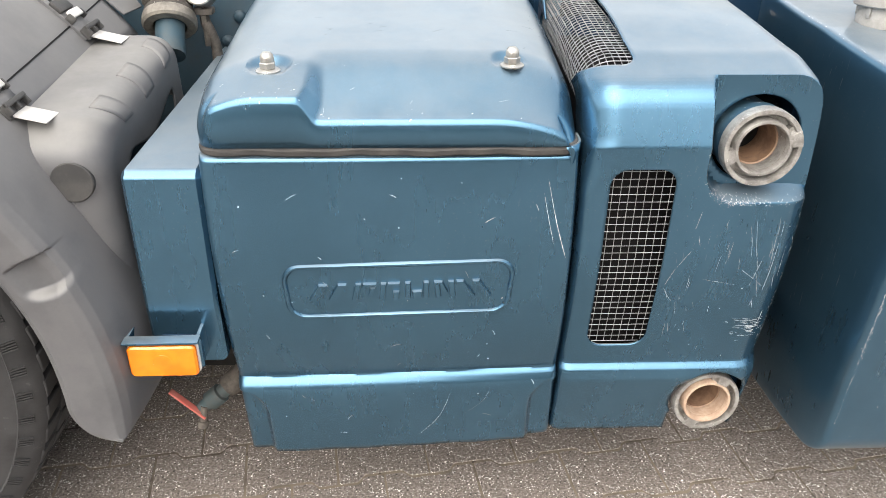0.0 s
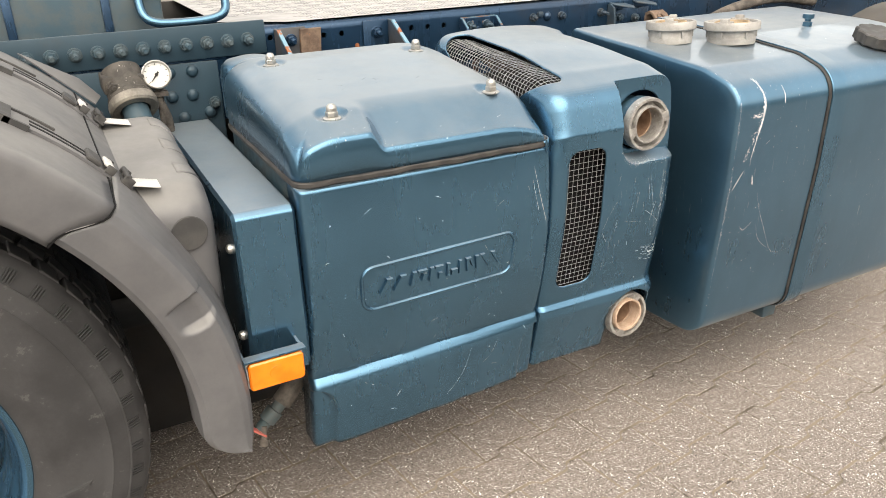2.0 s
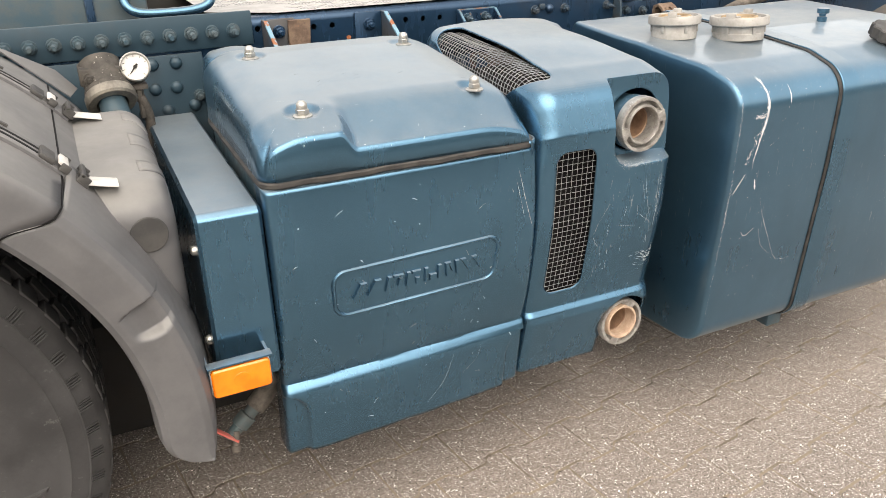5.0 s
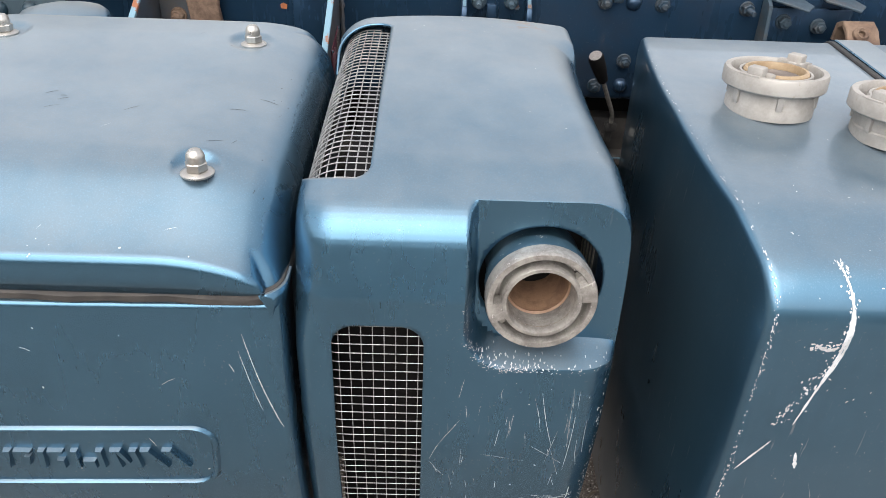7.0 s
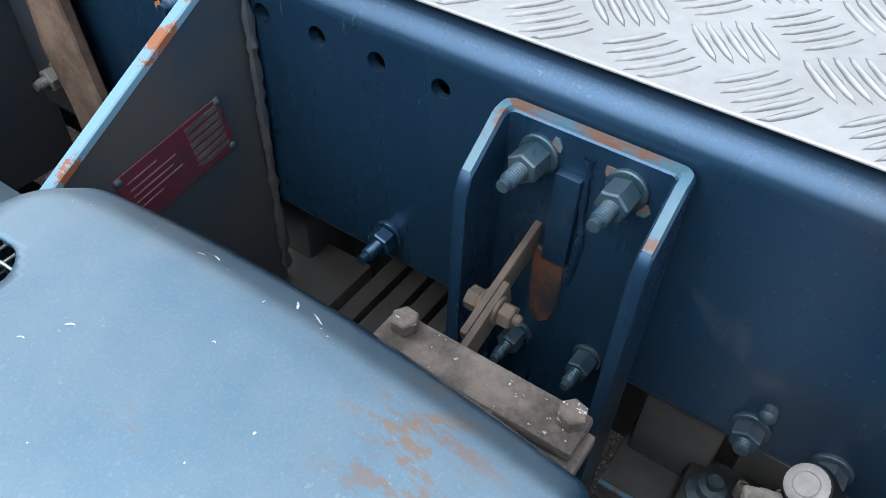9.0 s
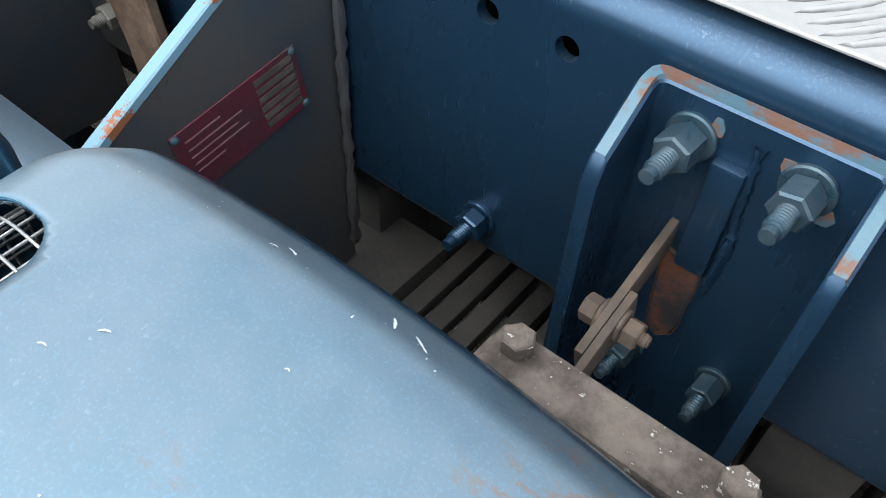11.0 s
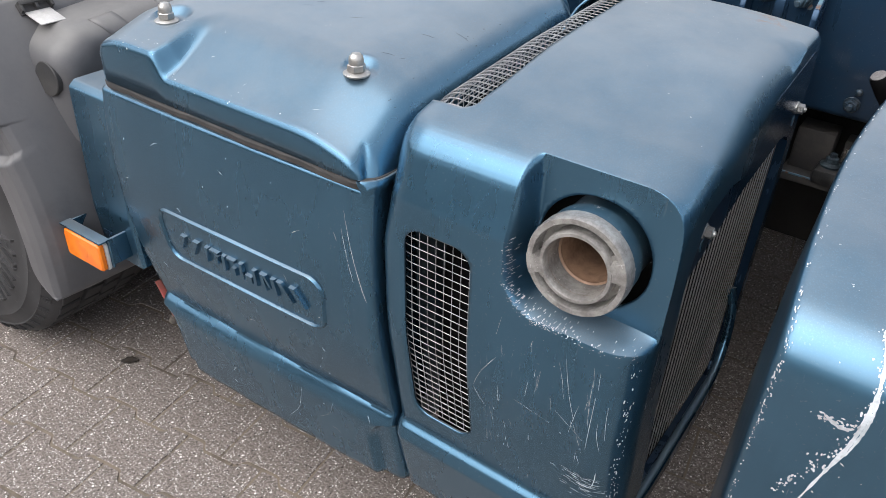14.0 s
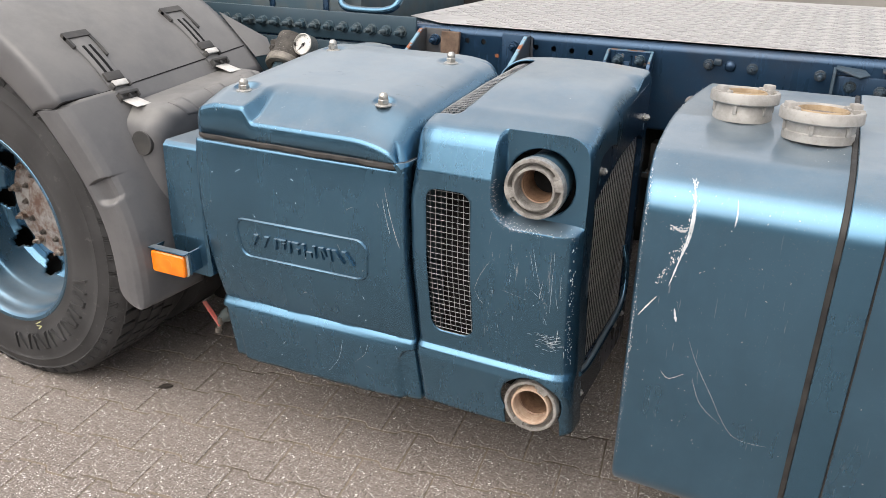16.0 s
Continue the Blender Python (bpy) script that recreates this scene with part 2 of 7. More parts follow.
def lathe(bm, prof, m, n=32):
    """Turns (radius, height) points round the z axis of the pose m; radius 0 closes an end."""
    rings = []
    for r, h in prof:
        if r < 1e-6:
            rings.append([bm.verts.new(m @ Vector((0, 0, h)))])
        else:
            rings.append([bm.verts.new(m @ Vector((r * math.cos(2 * math.pi * i / n), r * math.sin(2 * math.pi * i / n), h))) for i in range(n)])
    for a, b in zip(rings, rings[1:]):
        for i in range(n):
            j = (i + 1) % n
            f = [a[i % len(a)], a[j % len(a)], b[j % len(b)], b[i % len(b)]]
            f = list(dict.fromkeys(f))
            if len(f) > 2:
                bm.faces.new(f)


def prism(bm, pts, h0, h1, m, bevel=0.0):
    """A plate: the outline pts in the xy plane of m, from h0 to h1, with small bevels."""
    n = len(pts)
    c = sum((Vector(p) for p in pts), Vector((0, 0))) / n
    levels = [(0.0, h0), (0.0, h1)]
    if bevel:
        levels = [(bevel, h0), (0.0, h0 + bevel), (0.0, h1 - bevel), (bevel, h1)]
    rings = []
    for inset, h in levels:
        ring = []
        for i, p in enumerate(pts):
            p = Vector(p)
            if inset:
                e1 = (p - Vector(pts[i - 1])).normalized()
                e2 = (Vector(pts[(i + 1) % n]) - p).normalized()
                nrm = Vector((-e1.y - e2.y, e1.x + e2.x))
                nrm = nrm.normalized() if nrm.length > 1e-6 else (c - p).normalized()
                p = p + nrm * inset * sign_of(pts)
            ring.append(bm.verts.new(m @ Vector((p.x, p.y, h))))
        rings.append(ring)
    for a, b in zip(rings, rings[1:]):
        for i in range(n):
            bm.faces.new((a[i], a[(i + 1) % n], b[(i + 1) % n], b[i]))
    bm.faces.new(rings[0][::-1])
    bm.faces.new(rings[-1])


def sign_of(pts):
    s = sum(a[0] * b[1] - b[0] * a[1] for a, b in zip(pts, [*pts[1:], pts[0]]))
    return 1 if s > 0 else -1


def box(bm, lo, hi, bevel=0.003, m=Matrix()):
    """A box from corner lo to corner hi with bevelled edges."""
    r = bmesh.ops.create_cube(bm, size=1.0)
    lo, hi = Vector(lo), Vector(hi)
    for v in r["verts"]:
        v.co = Vector([lo[i] + (v.co[i] + 0.5) * (hi[i] - lo[i]) for i in range(3)])
    if bevel:
        es = list({e for v in r["verts"] for e in v.link_edges})
        b = bmesh.ops.bevel(bm, geom=es, offset=bevel, segments=2, affect="EDGES", profile=0.5)
        vs = {v for f in b["faces"] for v in f.verts}
        vs |= {v for v in r["verts"] if v.is_valid}
        for v in vs:
            v.co = m @ v.co
    else:
        for v in r["verts"]:
            v.co = m @ v.co


def tube(bm, pts, r, n=10, cap=True):
    """A round bar along the points."""
    pts = [Vector(p) for p in pts]
    rings, prev = [], None
    for i, p in enumerate(pts):
        d = (pts[min(i + 1, len(pts) - 1)] - pts[max(i - 1, 0)]).normalized()
        if prev is None:
            prev = d.orthogonal().normalized()
        prev = (prev - d * prev.dot(d)).normalized()
        s = d.cross(prev)
        rings.append([bm.verts.new(p + (prev * math.cos(2 * math.pi * k2 / n) + s * math.sin(2 * math.pi * k2 / n)) * r) for k2 in range(n)])
    for a, b in zip(rings, rings[1:]):
        for i in range(n):
            bm.faces.new((a[i], a[(i + 1) % n], b[(i + 1) % n], b[i]))
    if cap:
        bm.faces.new(rings[0][::-1])
        bm.faces.new(rings[-1])


def curve3(pts, n=24):
    """A smooth line through a few points."""
    pts = [Vector(p) for p in pts]
    out = []
    for i in range(len(pts) - 1):
        p0, p1, p2, p3 = pts[max(i - 1, 0)], pts[i], pts[i + 1], pts[min(i + 2, len(pts) - 1)]
        for j in range(n):
            t = j / n
            out.append(0.5 * ((2 * p1) + (p2 - p0) * t + (2 * p0 - 5 * p1 + 4 * p2 - p3) * t * t + (3 * p1 - p0 - 3 * p2 + p3) * t ** 3))
    return [*out, pts[-1]]


def aim(at, way):
    """A pose at a place whose z axis points that way."""
    return Matrix.Translation(at) @ Vector(way).to_track_quat("Z", "Y").to_matrix().to_4x4()


def hexagon(r, turn=0.0):
    return [(r * math.cos(math.pi / 3 * i + turn), r * math.sin(math.pi / 3 * i + turn)) for i in range(6)]


def bolt(bm, at, way, s=0.012, shank=0.02, washer=True, turn=0.3, tall=1.15):
    """A hexagon nut on a washer with the threaded end standing out."""
    m = aim(at, way)
    h = 0.0
    if washer:
        lathe(bm, [(0, 0), (s * 1.24, 0), (s * 1.24, s * 0.2), (s * 1.15, s * 0.28), (0, s * 0.28)], m, 24)
        h = s * 0.28
    prism(bm, hexagon(s, turn), h, h + s * tall, m, s * 0.12)
    top = h + s * tall
    if shank:
        prof, z = [(0, top)], top
        r = s * 0.52
        while z < top + shank * 0.62:
            prof += [(r, z), (r * 0.9, z + 0.001)]
            z += 0.002
        prof += [(r * 0.9, z), (r * 0.72, z + 0.0005), (r * 0.72, top + shank), (0, top + shank)]
        lathe(bm, prof, m, 14)


def rivet(bm, at, way, r=0.013):
    m = aim(at, way)
    lathe(bm, [(r * 1.05, 0), (r, r * 0.22), (r * 0.90, r * 0.45), (r * 0.72, r * 0.65), (r * 0.48, r * 0.79), (r * 0.24, r * 0.86), (0, r * 0.88)], m, 24)


def rect_sdf(u, v, u0, u1, v0, v1, r):
    cu, cv, hu, hv = (u0 + u1) / 2, (v0 + v1) / 2, (u1 - u0) / 2 - r, (v1 - v0) / 2 - r
    a, b = abs(u - cu) - hu, abs(v - cv) - hv
    return math.hypot(max(a, 0), max(b, 0)) + min(max(a, b), 0) - r


def sheet(us, vs, place, holes=()):
    """A skin over the grid us by vs, with holes whose rims are drawn clean; a hole is a signed distance in (u, v)."""
    bm = bmesh.new()
    uv = {}
    keep = set()
    nu, nv = len(us), len(vs)
    for i in range(nu - 1):
        for j in range(nv - 1):
            mu, mv = (us[i] + us[i + 1]) / 2, (vs[j] + vs[j + 1]) / 2
            if all(h(mu, mv) > 0 for h in holes):
                keep.add((i, j))
    verts = {}
    for i in range(nu):
        for j in range(nv):
            cells = [(i - 1, j - 1), (i, j - 1), (i - 1, j), (i, j)]
            live = [c for c in cells if c in keep]
            if not live:
                continue
            u, v = us[i], vs[j]
            inside = [c for c in cells if 0 <= c[0] < nu - 1 and 0 <= c[1] < nv - 1]
            if len(live) < len(inside):
                for h in holes:
                    for _ in range(3):
                        d = h(u, v)
                        if abs(d) > 0.02:
                            break
                        e = 1e-4
                        gu, gv = (h(u + e, v) - h(u - e, v)) / (2 * e), (h(u, v + e) - h(u, v - e)) / (2 * e)
                        gg = max(gu * gu + gv * gv, 0.3)
                        u, v = u - d * gu / gg, v - d * gv / gg
            verts[i, j] = bm.verts.new(place(u, v))
    for i, j in keep:
        bm.faces.new((verts[i, j], verts[i + 1, j], verts[i + 1, j + 1], verts[i, j + 1]))
    return bm


def thick(ob, t, offset=-1.0):
    s = ob.modifiers.new("thickness", "SOLIDIFY")
    s.thickness, s.offset = t, offset
    return ob


def steps(*stops):
    """Grid lines: stops are (place, step up to the next stop)."""
    out = []
    for (a, s), (b, _) in zip(stops, stops[1:]):
        k2 = max(1, round((b - a) / s))
        out += [a + (b - a) * i / k2 for i in range(k2)]
    return [*out, stops[-1][0]]


def smooth(a, b, x):
    t = min(1.0, max(0.0, (x - a) / (b - a)))
    return t * t * (3 - 2 * t)


def dent(d, r):
    """Depth of a rounded edge of radius r at the distance d from it."""
    return 0.0 if d >= r else r - math.sqrt(max(0.0, r * r - (r - max(d, 0.0)) ** 2))


# ---- compressor housing ----
X0, X1, HB = -0.543, 0.003, 0.528


def hood_top(y):
    return 0.9715 + 0.098 * (min(y, 0.42) - 0.05) + 0.03 * (max(y, 0.42) - 0.42)


NUTS = [(-0.443, 0.047), (-0.092, 0.067), (-0.099, 0.403), (-0.448, 0.413)]


def ease(t):
    """A straight ramp from 0 to 1 with softened ends."""
    a = 0.12
    t = min(max(t, -a), 1 + a)
    if t < a:
        return (t + a) ** 2 / (4 * a)
    if t > 1 - a:
        return 1 - (1 + a - t) ** 2 / (4 * a)
    return t


def hood_z(x, y):
    d = y + 0.025
    w = 1 - smooth(-0.392, -0.362, x + 0.25 * max(0.0, 0.03 - d))
    boss = 0.021 * (1 - ease(d / 0.085)) + dent(d, 0.009)
    cham = 0.056 * (1 - 0.3 * ease(d / 0.092) - 0.7 * smooth(-0.02, 0.135, d)) + dent(d, 0.007)
    front = w * boss + (1 - w) * cham
    left = dent(x - X0, 0.035) + 0.02 * (1 - smooth(0, 0.11, x - X0)) ** 2
    right = dent(X1 - x, 0.042) + 0.032 * max(0.0, 1 - (X1 - x) / 0.13) ** 2
    back = dent(HB - y, 0.05)
    z = hood_top(y) - max(front, 0) - math.hypot(left, back) - math.hypot(right, back) + back
    for bx, by in NUTS[:2]:
        # a flat seat for the nut, cut into the slope and drawn out to a narrow tail
        seat = hood_top(by) - 0.010
        a = abs(x - bx)
        side = max(0.0, a - 0.025 + 0.30 * max(0.0, by - y)) if y < by else 0.0
        rear = max(0.0, math.hypot(x - bx, y - by) - 0.025) if y >= by else 0.0
        z = min(z, seat + 0.9 * side + 0.9 * rear)
    for bx, by in NUTS[2:]:
        seat = hood_top(by) - 0.006
        z = min(z, seat + 0.7 * max(0.0, math.hypot(x - bx, y - by) - 0.026))
    return z


def hood_place(u, v):
    x, y = min(max(u, X0), X1), min(max(v, -0.025), HB)
    over = max(abs(u - x), abs(v - y))
    z = hood_z(x, y)
    # round the corners of the plan
    r = 0.035 if y < 0.2 else 0.06
    cx = X0 + r if x < X0 + r else (X1 - r if x > X1 - r else x)
    cy = -0.025 + r if y < -0.025 + r else (HB - r if y > HB - r else y)
    a, b = x - cx, y - cy
    if a and b:
        k2 = max(abs(a), abs(b)) / math.hypot(a, b)
        x, y = cx + a * k2, cy + b * k2
    return Vector((x, y, z + (0.872 - z) * min(1.0, over / 0.03)))


housing = thing("compressor_housing", "blue metallic compressor housing with bolted hood and scratched front", "machine housing", (-0.27, 0.27, 0.26))
hx = [X0 - 0.03, X0 - 0.015, *steps((X0, 0.004), (X0 + 0.04, 0.0035), (X1 - 0.30, 0.006), (X1 - 0.15, 0.0035), (X1, 1)), X1 + 0.015, X1 + 0.03]
hy = [-0.055, -0.04, *steps((-0.025, 0.0028), (0.12, 0.010), (0.36, 0.006), (0.46, 0.004), (HB, 1)), HB + 0.015, HB + 0.03]
hood = part("hood", sheet(hx, hy, hood_place), PAINT, housing, "dusty blue hood with rounded edges", fix=False)
thick(hood, 0.004)


def cap_nut(bm_nut, bm_washer, at, s=0.0115):
    m = Matrix.Translation(at)
    lathe(bm_washer, [(0, 0), (s * 1.5, 0), (s * 1.55, s * 0.2), (s * 1.35, s * 0.34), (s * 1.1, s * 0.42), (0, s * 0.42)], m, 28)
    prism(bm_nut, hexagon(s * 1.05, at[0]), s * 0.42, s * 1.25, m, s * 0.1)
    lathe(bm_nut, [(s * 0.86, s * 1.2), (s * 0.86, s * 1.75), (s * 0.78, s * 2.1), (s * 0.5, s * 2.42), (0, s * 2.52)], m, 20)


for bx, by in NUTS:
    n_bm, w_bm = bmesh.new(), bmesh.new()
    cap_nut(n_bm, w_bm, (bx, by, hood_z(bx, by) - 0.0005))
    nut = part("cap_nut", n_bm, STEEL, hood, "domed zinc cap nut")
    part("washer", w_bm, STEEL, hood, "zinc flange washer")

# rubber gasket under the hood
bm = bmesh.new()
g_line = fillet([(X0 + 0.001, -0.022, 0.035), (X1 - 0.001, -0.022, 0.035), (X1 - 0.001, HB - 0.003, 0.055), (X0 + 0.001, HB - 0.003, 0.055)], True)
g_line = resample([*g_line, g_line[0]], 0.02)
rows = []
for p in g_line[:-1]:
    wob = 0.0012 * math.sin(p.x * 37) + 0.0008 * math.sin(p.x * 90 + p.y * 50)
    c = Vector(((X0 + X1) / 2, 0.27))
    o = Vector((p.x - c.x, p.y - c.y)).normalized()
    rows.append([Vector((p.x + o.x * a, p.y + o.y * a, 0.8650 + b + wob)) for a, b in ((-0.01, 0.007), (0.001, 0.0075), (0.004, 0.003), (0.003, -0.004), (0.0, -0.0065), (-0.01, -0.0065))])
add_grid(bm, [*rows, rows[0]])
part("gasket", bm, RUBBER, housing, "grey-brown rubber gasket strip")

# front cover: a leaning panel, a fold, and the skirt below it
FOLD = 0.435


def fold_at(x):
    """Height of the fold, which rises a little towards the cooler."""
    return FOLD - 0.001 + 0.011 * (x - X0) / (X1 - X0)


def panel_y(x, z):
    lean = -0.024 + (0.8585 - z) * 0.104
    mid = (x - X0) * (X1 - x)
    y = lean + 0.008 * (x - X0) / (X1 - X0) - 0.05 * mid - 0.55 * max(0.0, (z - FOLD) * (0.8585 - z))
    # the skirt stands out below the fold, and sinks back in an arch at either end
    edge = min(x - X0, X1 - x)
    fold = fold_at(x)
    d = min(max((fold - 0.016 - z) / 0.065, 0.0), 1.0)
    arch = 0.048 * math.sqrt(1 - (1 - d) ** 2)
    out = 1 - (1 - min(max((fold + 0.005 - z) / 0.040, 0.0), 1.0)) ** 2.6
    sink = smooth(arch + 0.003, arch - 0.009, edge) * smooth(0.0, 0.15, d)
    y -= 0.019 * out - 0.013 * sink
    y += 0.10 * max(0.0, fold - 0.02 - z) ** 1.4
    y += dent(x - X0, 0.014) + dent(X1 - x, 0.012) + dent(0.8585 - z, 0.008)
    return y


def panel_place(u, v):
    x = min(max(u, X0), X1)
    z = min(v, 0.8585)
    zz = z if z > 0.40 else 0.40 - (0.40 - z) * (1 - 0.13 * (x - X0) / (X1 - X0))
    zz += 0.0009 * math.sin(x * 60) * smooth(0.31, 0.262, z)
    spread = 0.012 * (0.8585 - z) * (x - X0) / (X1 - X0)
    return Vector((x + spread, panel_y(x, z) + 2.5 * max(abs(u - x), v - z), zz))


px = [X0 - 0.02, *steps((X0, 0.003), (X0 + 0.07, 0.009), (X1 - 0.07, 0.003), (X1, 1)), X1 + 0.02]
pz = [*steps((0.258, 0.009), (0.395, 0.003), (0.46, 0.012), (0.83, 0.003), (0.8585, 1)), 0.8645]
front = part("front_panel", sheet(px, pz, panel_place), PAINT, housing, "blue front cover with a raised fold", fix=False)
thick(front, 0.004)
bm = bmesh.new()
box(bm, (X0 + 0.012, 0.09, 0.33), (X1 - 0.012, HB - 0.012, 0.862), 0.01)
part("body", bm, PAINT_DIRTY, housing, "dark inner casing")

bm = bmesh.new()
box(bm, (-0.36, HB - 0.02, 0.45), (-0.085, 0.604, 0.872), 0.045)
part("rear_casing", bm, PAINT, housing, "dusty rounded rear casing")
bm = bmesh.new()
lathe(bm, [(0.078, 0.0), (0.078, 0.10), (0.074, 0.118), (0.062, 0.130), (0.03, 0.138), (0, 0.140)], Matrix.Translation((-0.445, 0.592, 0.858)), 36)
part("filter_dome", bm, PAINT, housing, "dusty blue filter dome")

# embossed badge: a rounded rib with slanted strokes in it
bm = bmesh.new()
b0 = fillet([(-0.433, 0.589, 0.027), (-0.092, 0.589, 0.027), (-0.084, 0.686, 0.027), (-0.438, 0.686, 0.027)], True, 8)
cx, cz = -0.262, 0.637
rows = []
for p in resample([*b0, b0[0]], 0.012)[:-1]:
    o = Vector((p.x - cx, (p.y - cz) * 3)).normalized()
    ring = []
    for a, h in ((-0.0055, -0.003), (-0.0040, 0.0016), (-0.0015, 0.0042), (0.0015, 0.0042), (0.0040, 0.0016), (0.0055, -0.003)):
        x, z = p.x + o.x * a, p.y + o.y * a
        z += 0.018 * (x - cx)
        ring.append(Vector((x, panel_y(x, z) - h, z)))
    rows.append(ring)
add_grid(bm, [*rows, rows[0]])
part("badge_rib", bm, PAINT, front)


def stroke(x0, x1, z0, z1, slant, h=0.0062):
    """One raised bar of the badge."""
    bm = bmesh.new()
    lo, hi = [], []
    tip = 0.018 * ((x0 + x1) / 2 - cx)
    z0, z1 = z0 + tip, z1 + tip
    for x, z in ((x0, z0), (x1, z0), (x1, z1), (x0, z1)):
        xs = x + slant * (z - 0.637)
        lo.append(bm.verts.new((xs, panel_y(xs, z) + 0.002, z)))
        c = Vector(((x0 + x1) / 2 + slant * (z - 0.637), (z0 + z1) / 2))
        xi, zi = xs + (0.0015 if xs < c.x else -0.0015), z + (0.0015 if z < c.y else -0.0015)
        hi.append(bm.verts.new((xi, panel_y(xi, zi) - h, zi)))
    bm.faces.new(hi)
    for i in range(4):
        bm.faces.new((lo[i], lo[(i + 1) % 4], hi[(i + 1) % 4], hi[i]))
    part("badge_bar", bm, PAINT, front)


for i, (x0, x1, z0, z1, sl) in enumerate((
        (-0.392, -0.378, 0.622, 0.654, 0.5), (-0.364, -0.350, 0.622, 0.654, 0.5),
        (-0.334, -0.324, 0.622, 0.654, 0.2), (-0.323, -0.302, 0.647, 0.654, 0.2), (-0.311, -0.302, 0.628, 0.646, 0.2),
        (-0.295, -0.286, 0.622, 0.654, 0.1), (-0.285, -0.266, 0.647, 0.654, 0.1), (-0.276, -0.266, 0.622, 0.638, 0.0),
        (-0.258, -0.249, 0.622, 0.654, 0.0), (-0.248, -0.232, 0.622, 0.637, 0.0), (-0.231, -0.222, 0.622, 0.654, 0.0),
        (-0.214, -0.205, 0.622, 0.654, -0.1), (-0.203, -0.195, 0.631, 0.654, -0.4), (-0.193, -0.183, 0.622, 0.654, -0.1),
        (-0.172, -0.160, 0.622, 0.654, -0.6), (-0.148, -0.136, 0.622, 0.654, -0.6))):
    stroke((x0 + 0.267) * 1.05 - 0.262, (x1 + 0.267) * 1.05 - 0.262, z0, z1, sl)

# ---- cooler cover beside it, with the air slots and two hose couplings ----
cooler = thing("cooler_cover", "blue metallic cooler cover with mesh slots and hose couplings", "machine cover", (0.18, 0.27, 0.28))
PROFILE = fillet([(0.048, 0.283, 0), (0.012, 0.425, 0.012), (0.0155, 0.443, 0.008), (0.0245, 0.455, 0.005), (-0.012, 0.66, 0.5), (-0.019, 0.866, 0.012), (0.006, 0.950, 0.055),
                  (0.095, 0.976, 0.12), (0.30, 0.994, 0.3), (0.528, 1.006, 0.022), (0.552, 0.990, 0.012), (0.556, 0.93, 0)], False, 8)
PROFILE = resample(PROFILE, 0.004)
S = [0.0]
for p, q in zip(PROFILE, PROFILE[1:]):
    S.append(S[-1] + (q - p).length)


def profile(s):
    """Place (y, z) and outward normal at the length s along the cover's section."""
    i = min(max(int(np.searchsorted(S, s)) - 1, 0), len(S) - 2)
    p, q = PROFILE[i], PROFILE[i + 1]
    t = (s - S[i]) / max(S[i + 1] - S[i], 1e-9)
    lo, hi = max(i - 3, 0), min(i + 4, len(S) - 1)
    d = (PROFILE[hi] - PROFILE[lo]).normalized()
    return p.lerp(q, t), Vector((-d.y, d.x))


def s_at_z(z):
    return next(s for s, p in zip(S, PROFILE) if p.y >= z)


def s_at_y(y):
    return next(s for s, p in zip(S, PROFILE) if p.x >= y and p.y > 0.9)


C0, C1, CL, CR = 0.011, 0.370, 0.050, 0.040


def edge_line(u, CR=CR, CL=CL):
    """x and depth below the skin for the breadth u, which runs round both side edges."""
    q = CL * math.pi / 2
    if u < C0 + CL:
        t = (C0 + CL) - u
        if t < q:
            return C0 + CL - CL * math.sin(t / CL), CL - CL * math.cos(t / CL)
        return C0, CL + t - q
    q = CR * math.pi / 2
    if u > C1 - CR:
        t = u - (C1 - CR)
        if t < q:
            return C1 - CR + CR * math.sin(t / CR), CR - CR * math.cos(t / CR)
        return C1, CR + t - q
    return u, 0.0


STORZ = (0.274, 0.860)
LOWER = (0.287, 0.361)


def pocket(x, z):
    """How fully the corner round the upper coupling is cut back to one upright face."""
    d = rect_sdf(x, z, 0.196, 0.60, 0.780, 1.20, 0.05 if z < 0.868 else 0.0)
    return smooth(0.004, -0.010, d)


def cover_place(u, s):
    x, b = edge_line(u, 0.052 - 0.038 * smooth(s_notch - 0.012, s_notch + 0.012, s), 0.020 + 0.030 * smooth(s_round - 0.10, s_round, s))
    p, n = profile(s)
    # the far side draws in towards the back
    x -= 0.011 * smooth(0.0, 0.45, p.x) * smooth(0.2, 0.36, x)
    # the crown bulges a little, the side edges turn in towards the heart of the cover
    rise = 0.012 * max(0.0, 1 - ((x - 0.185) / 0.18) ** 2) * smooth(s_crown, s_crown + 0.15, s)
    way = (Vector((0.28, p.y - 0.6 * max(0.0, p.y - 0.74))) - p).normalized()
    q = p + n * rise + way * b * (0.9 if s < s_ledge else 1.0)
    if 0.74 < p.y and p.x < 0.06:
        face = 0.032 + 0.03 * (q.y - 0.86)
        return Vector((x, q.x + max(0.0, face - q.x) * pocket(x, p.y), q.y))
    return Vector((x, q.x, q.y))


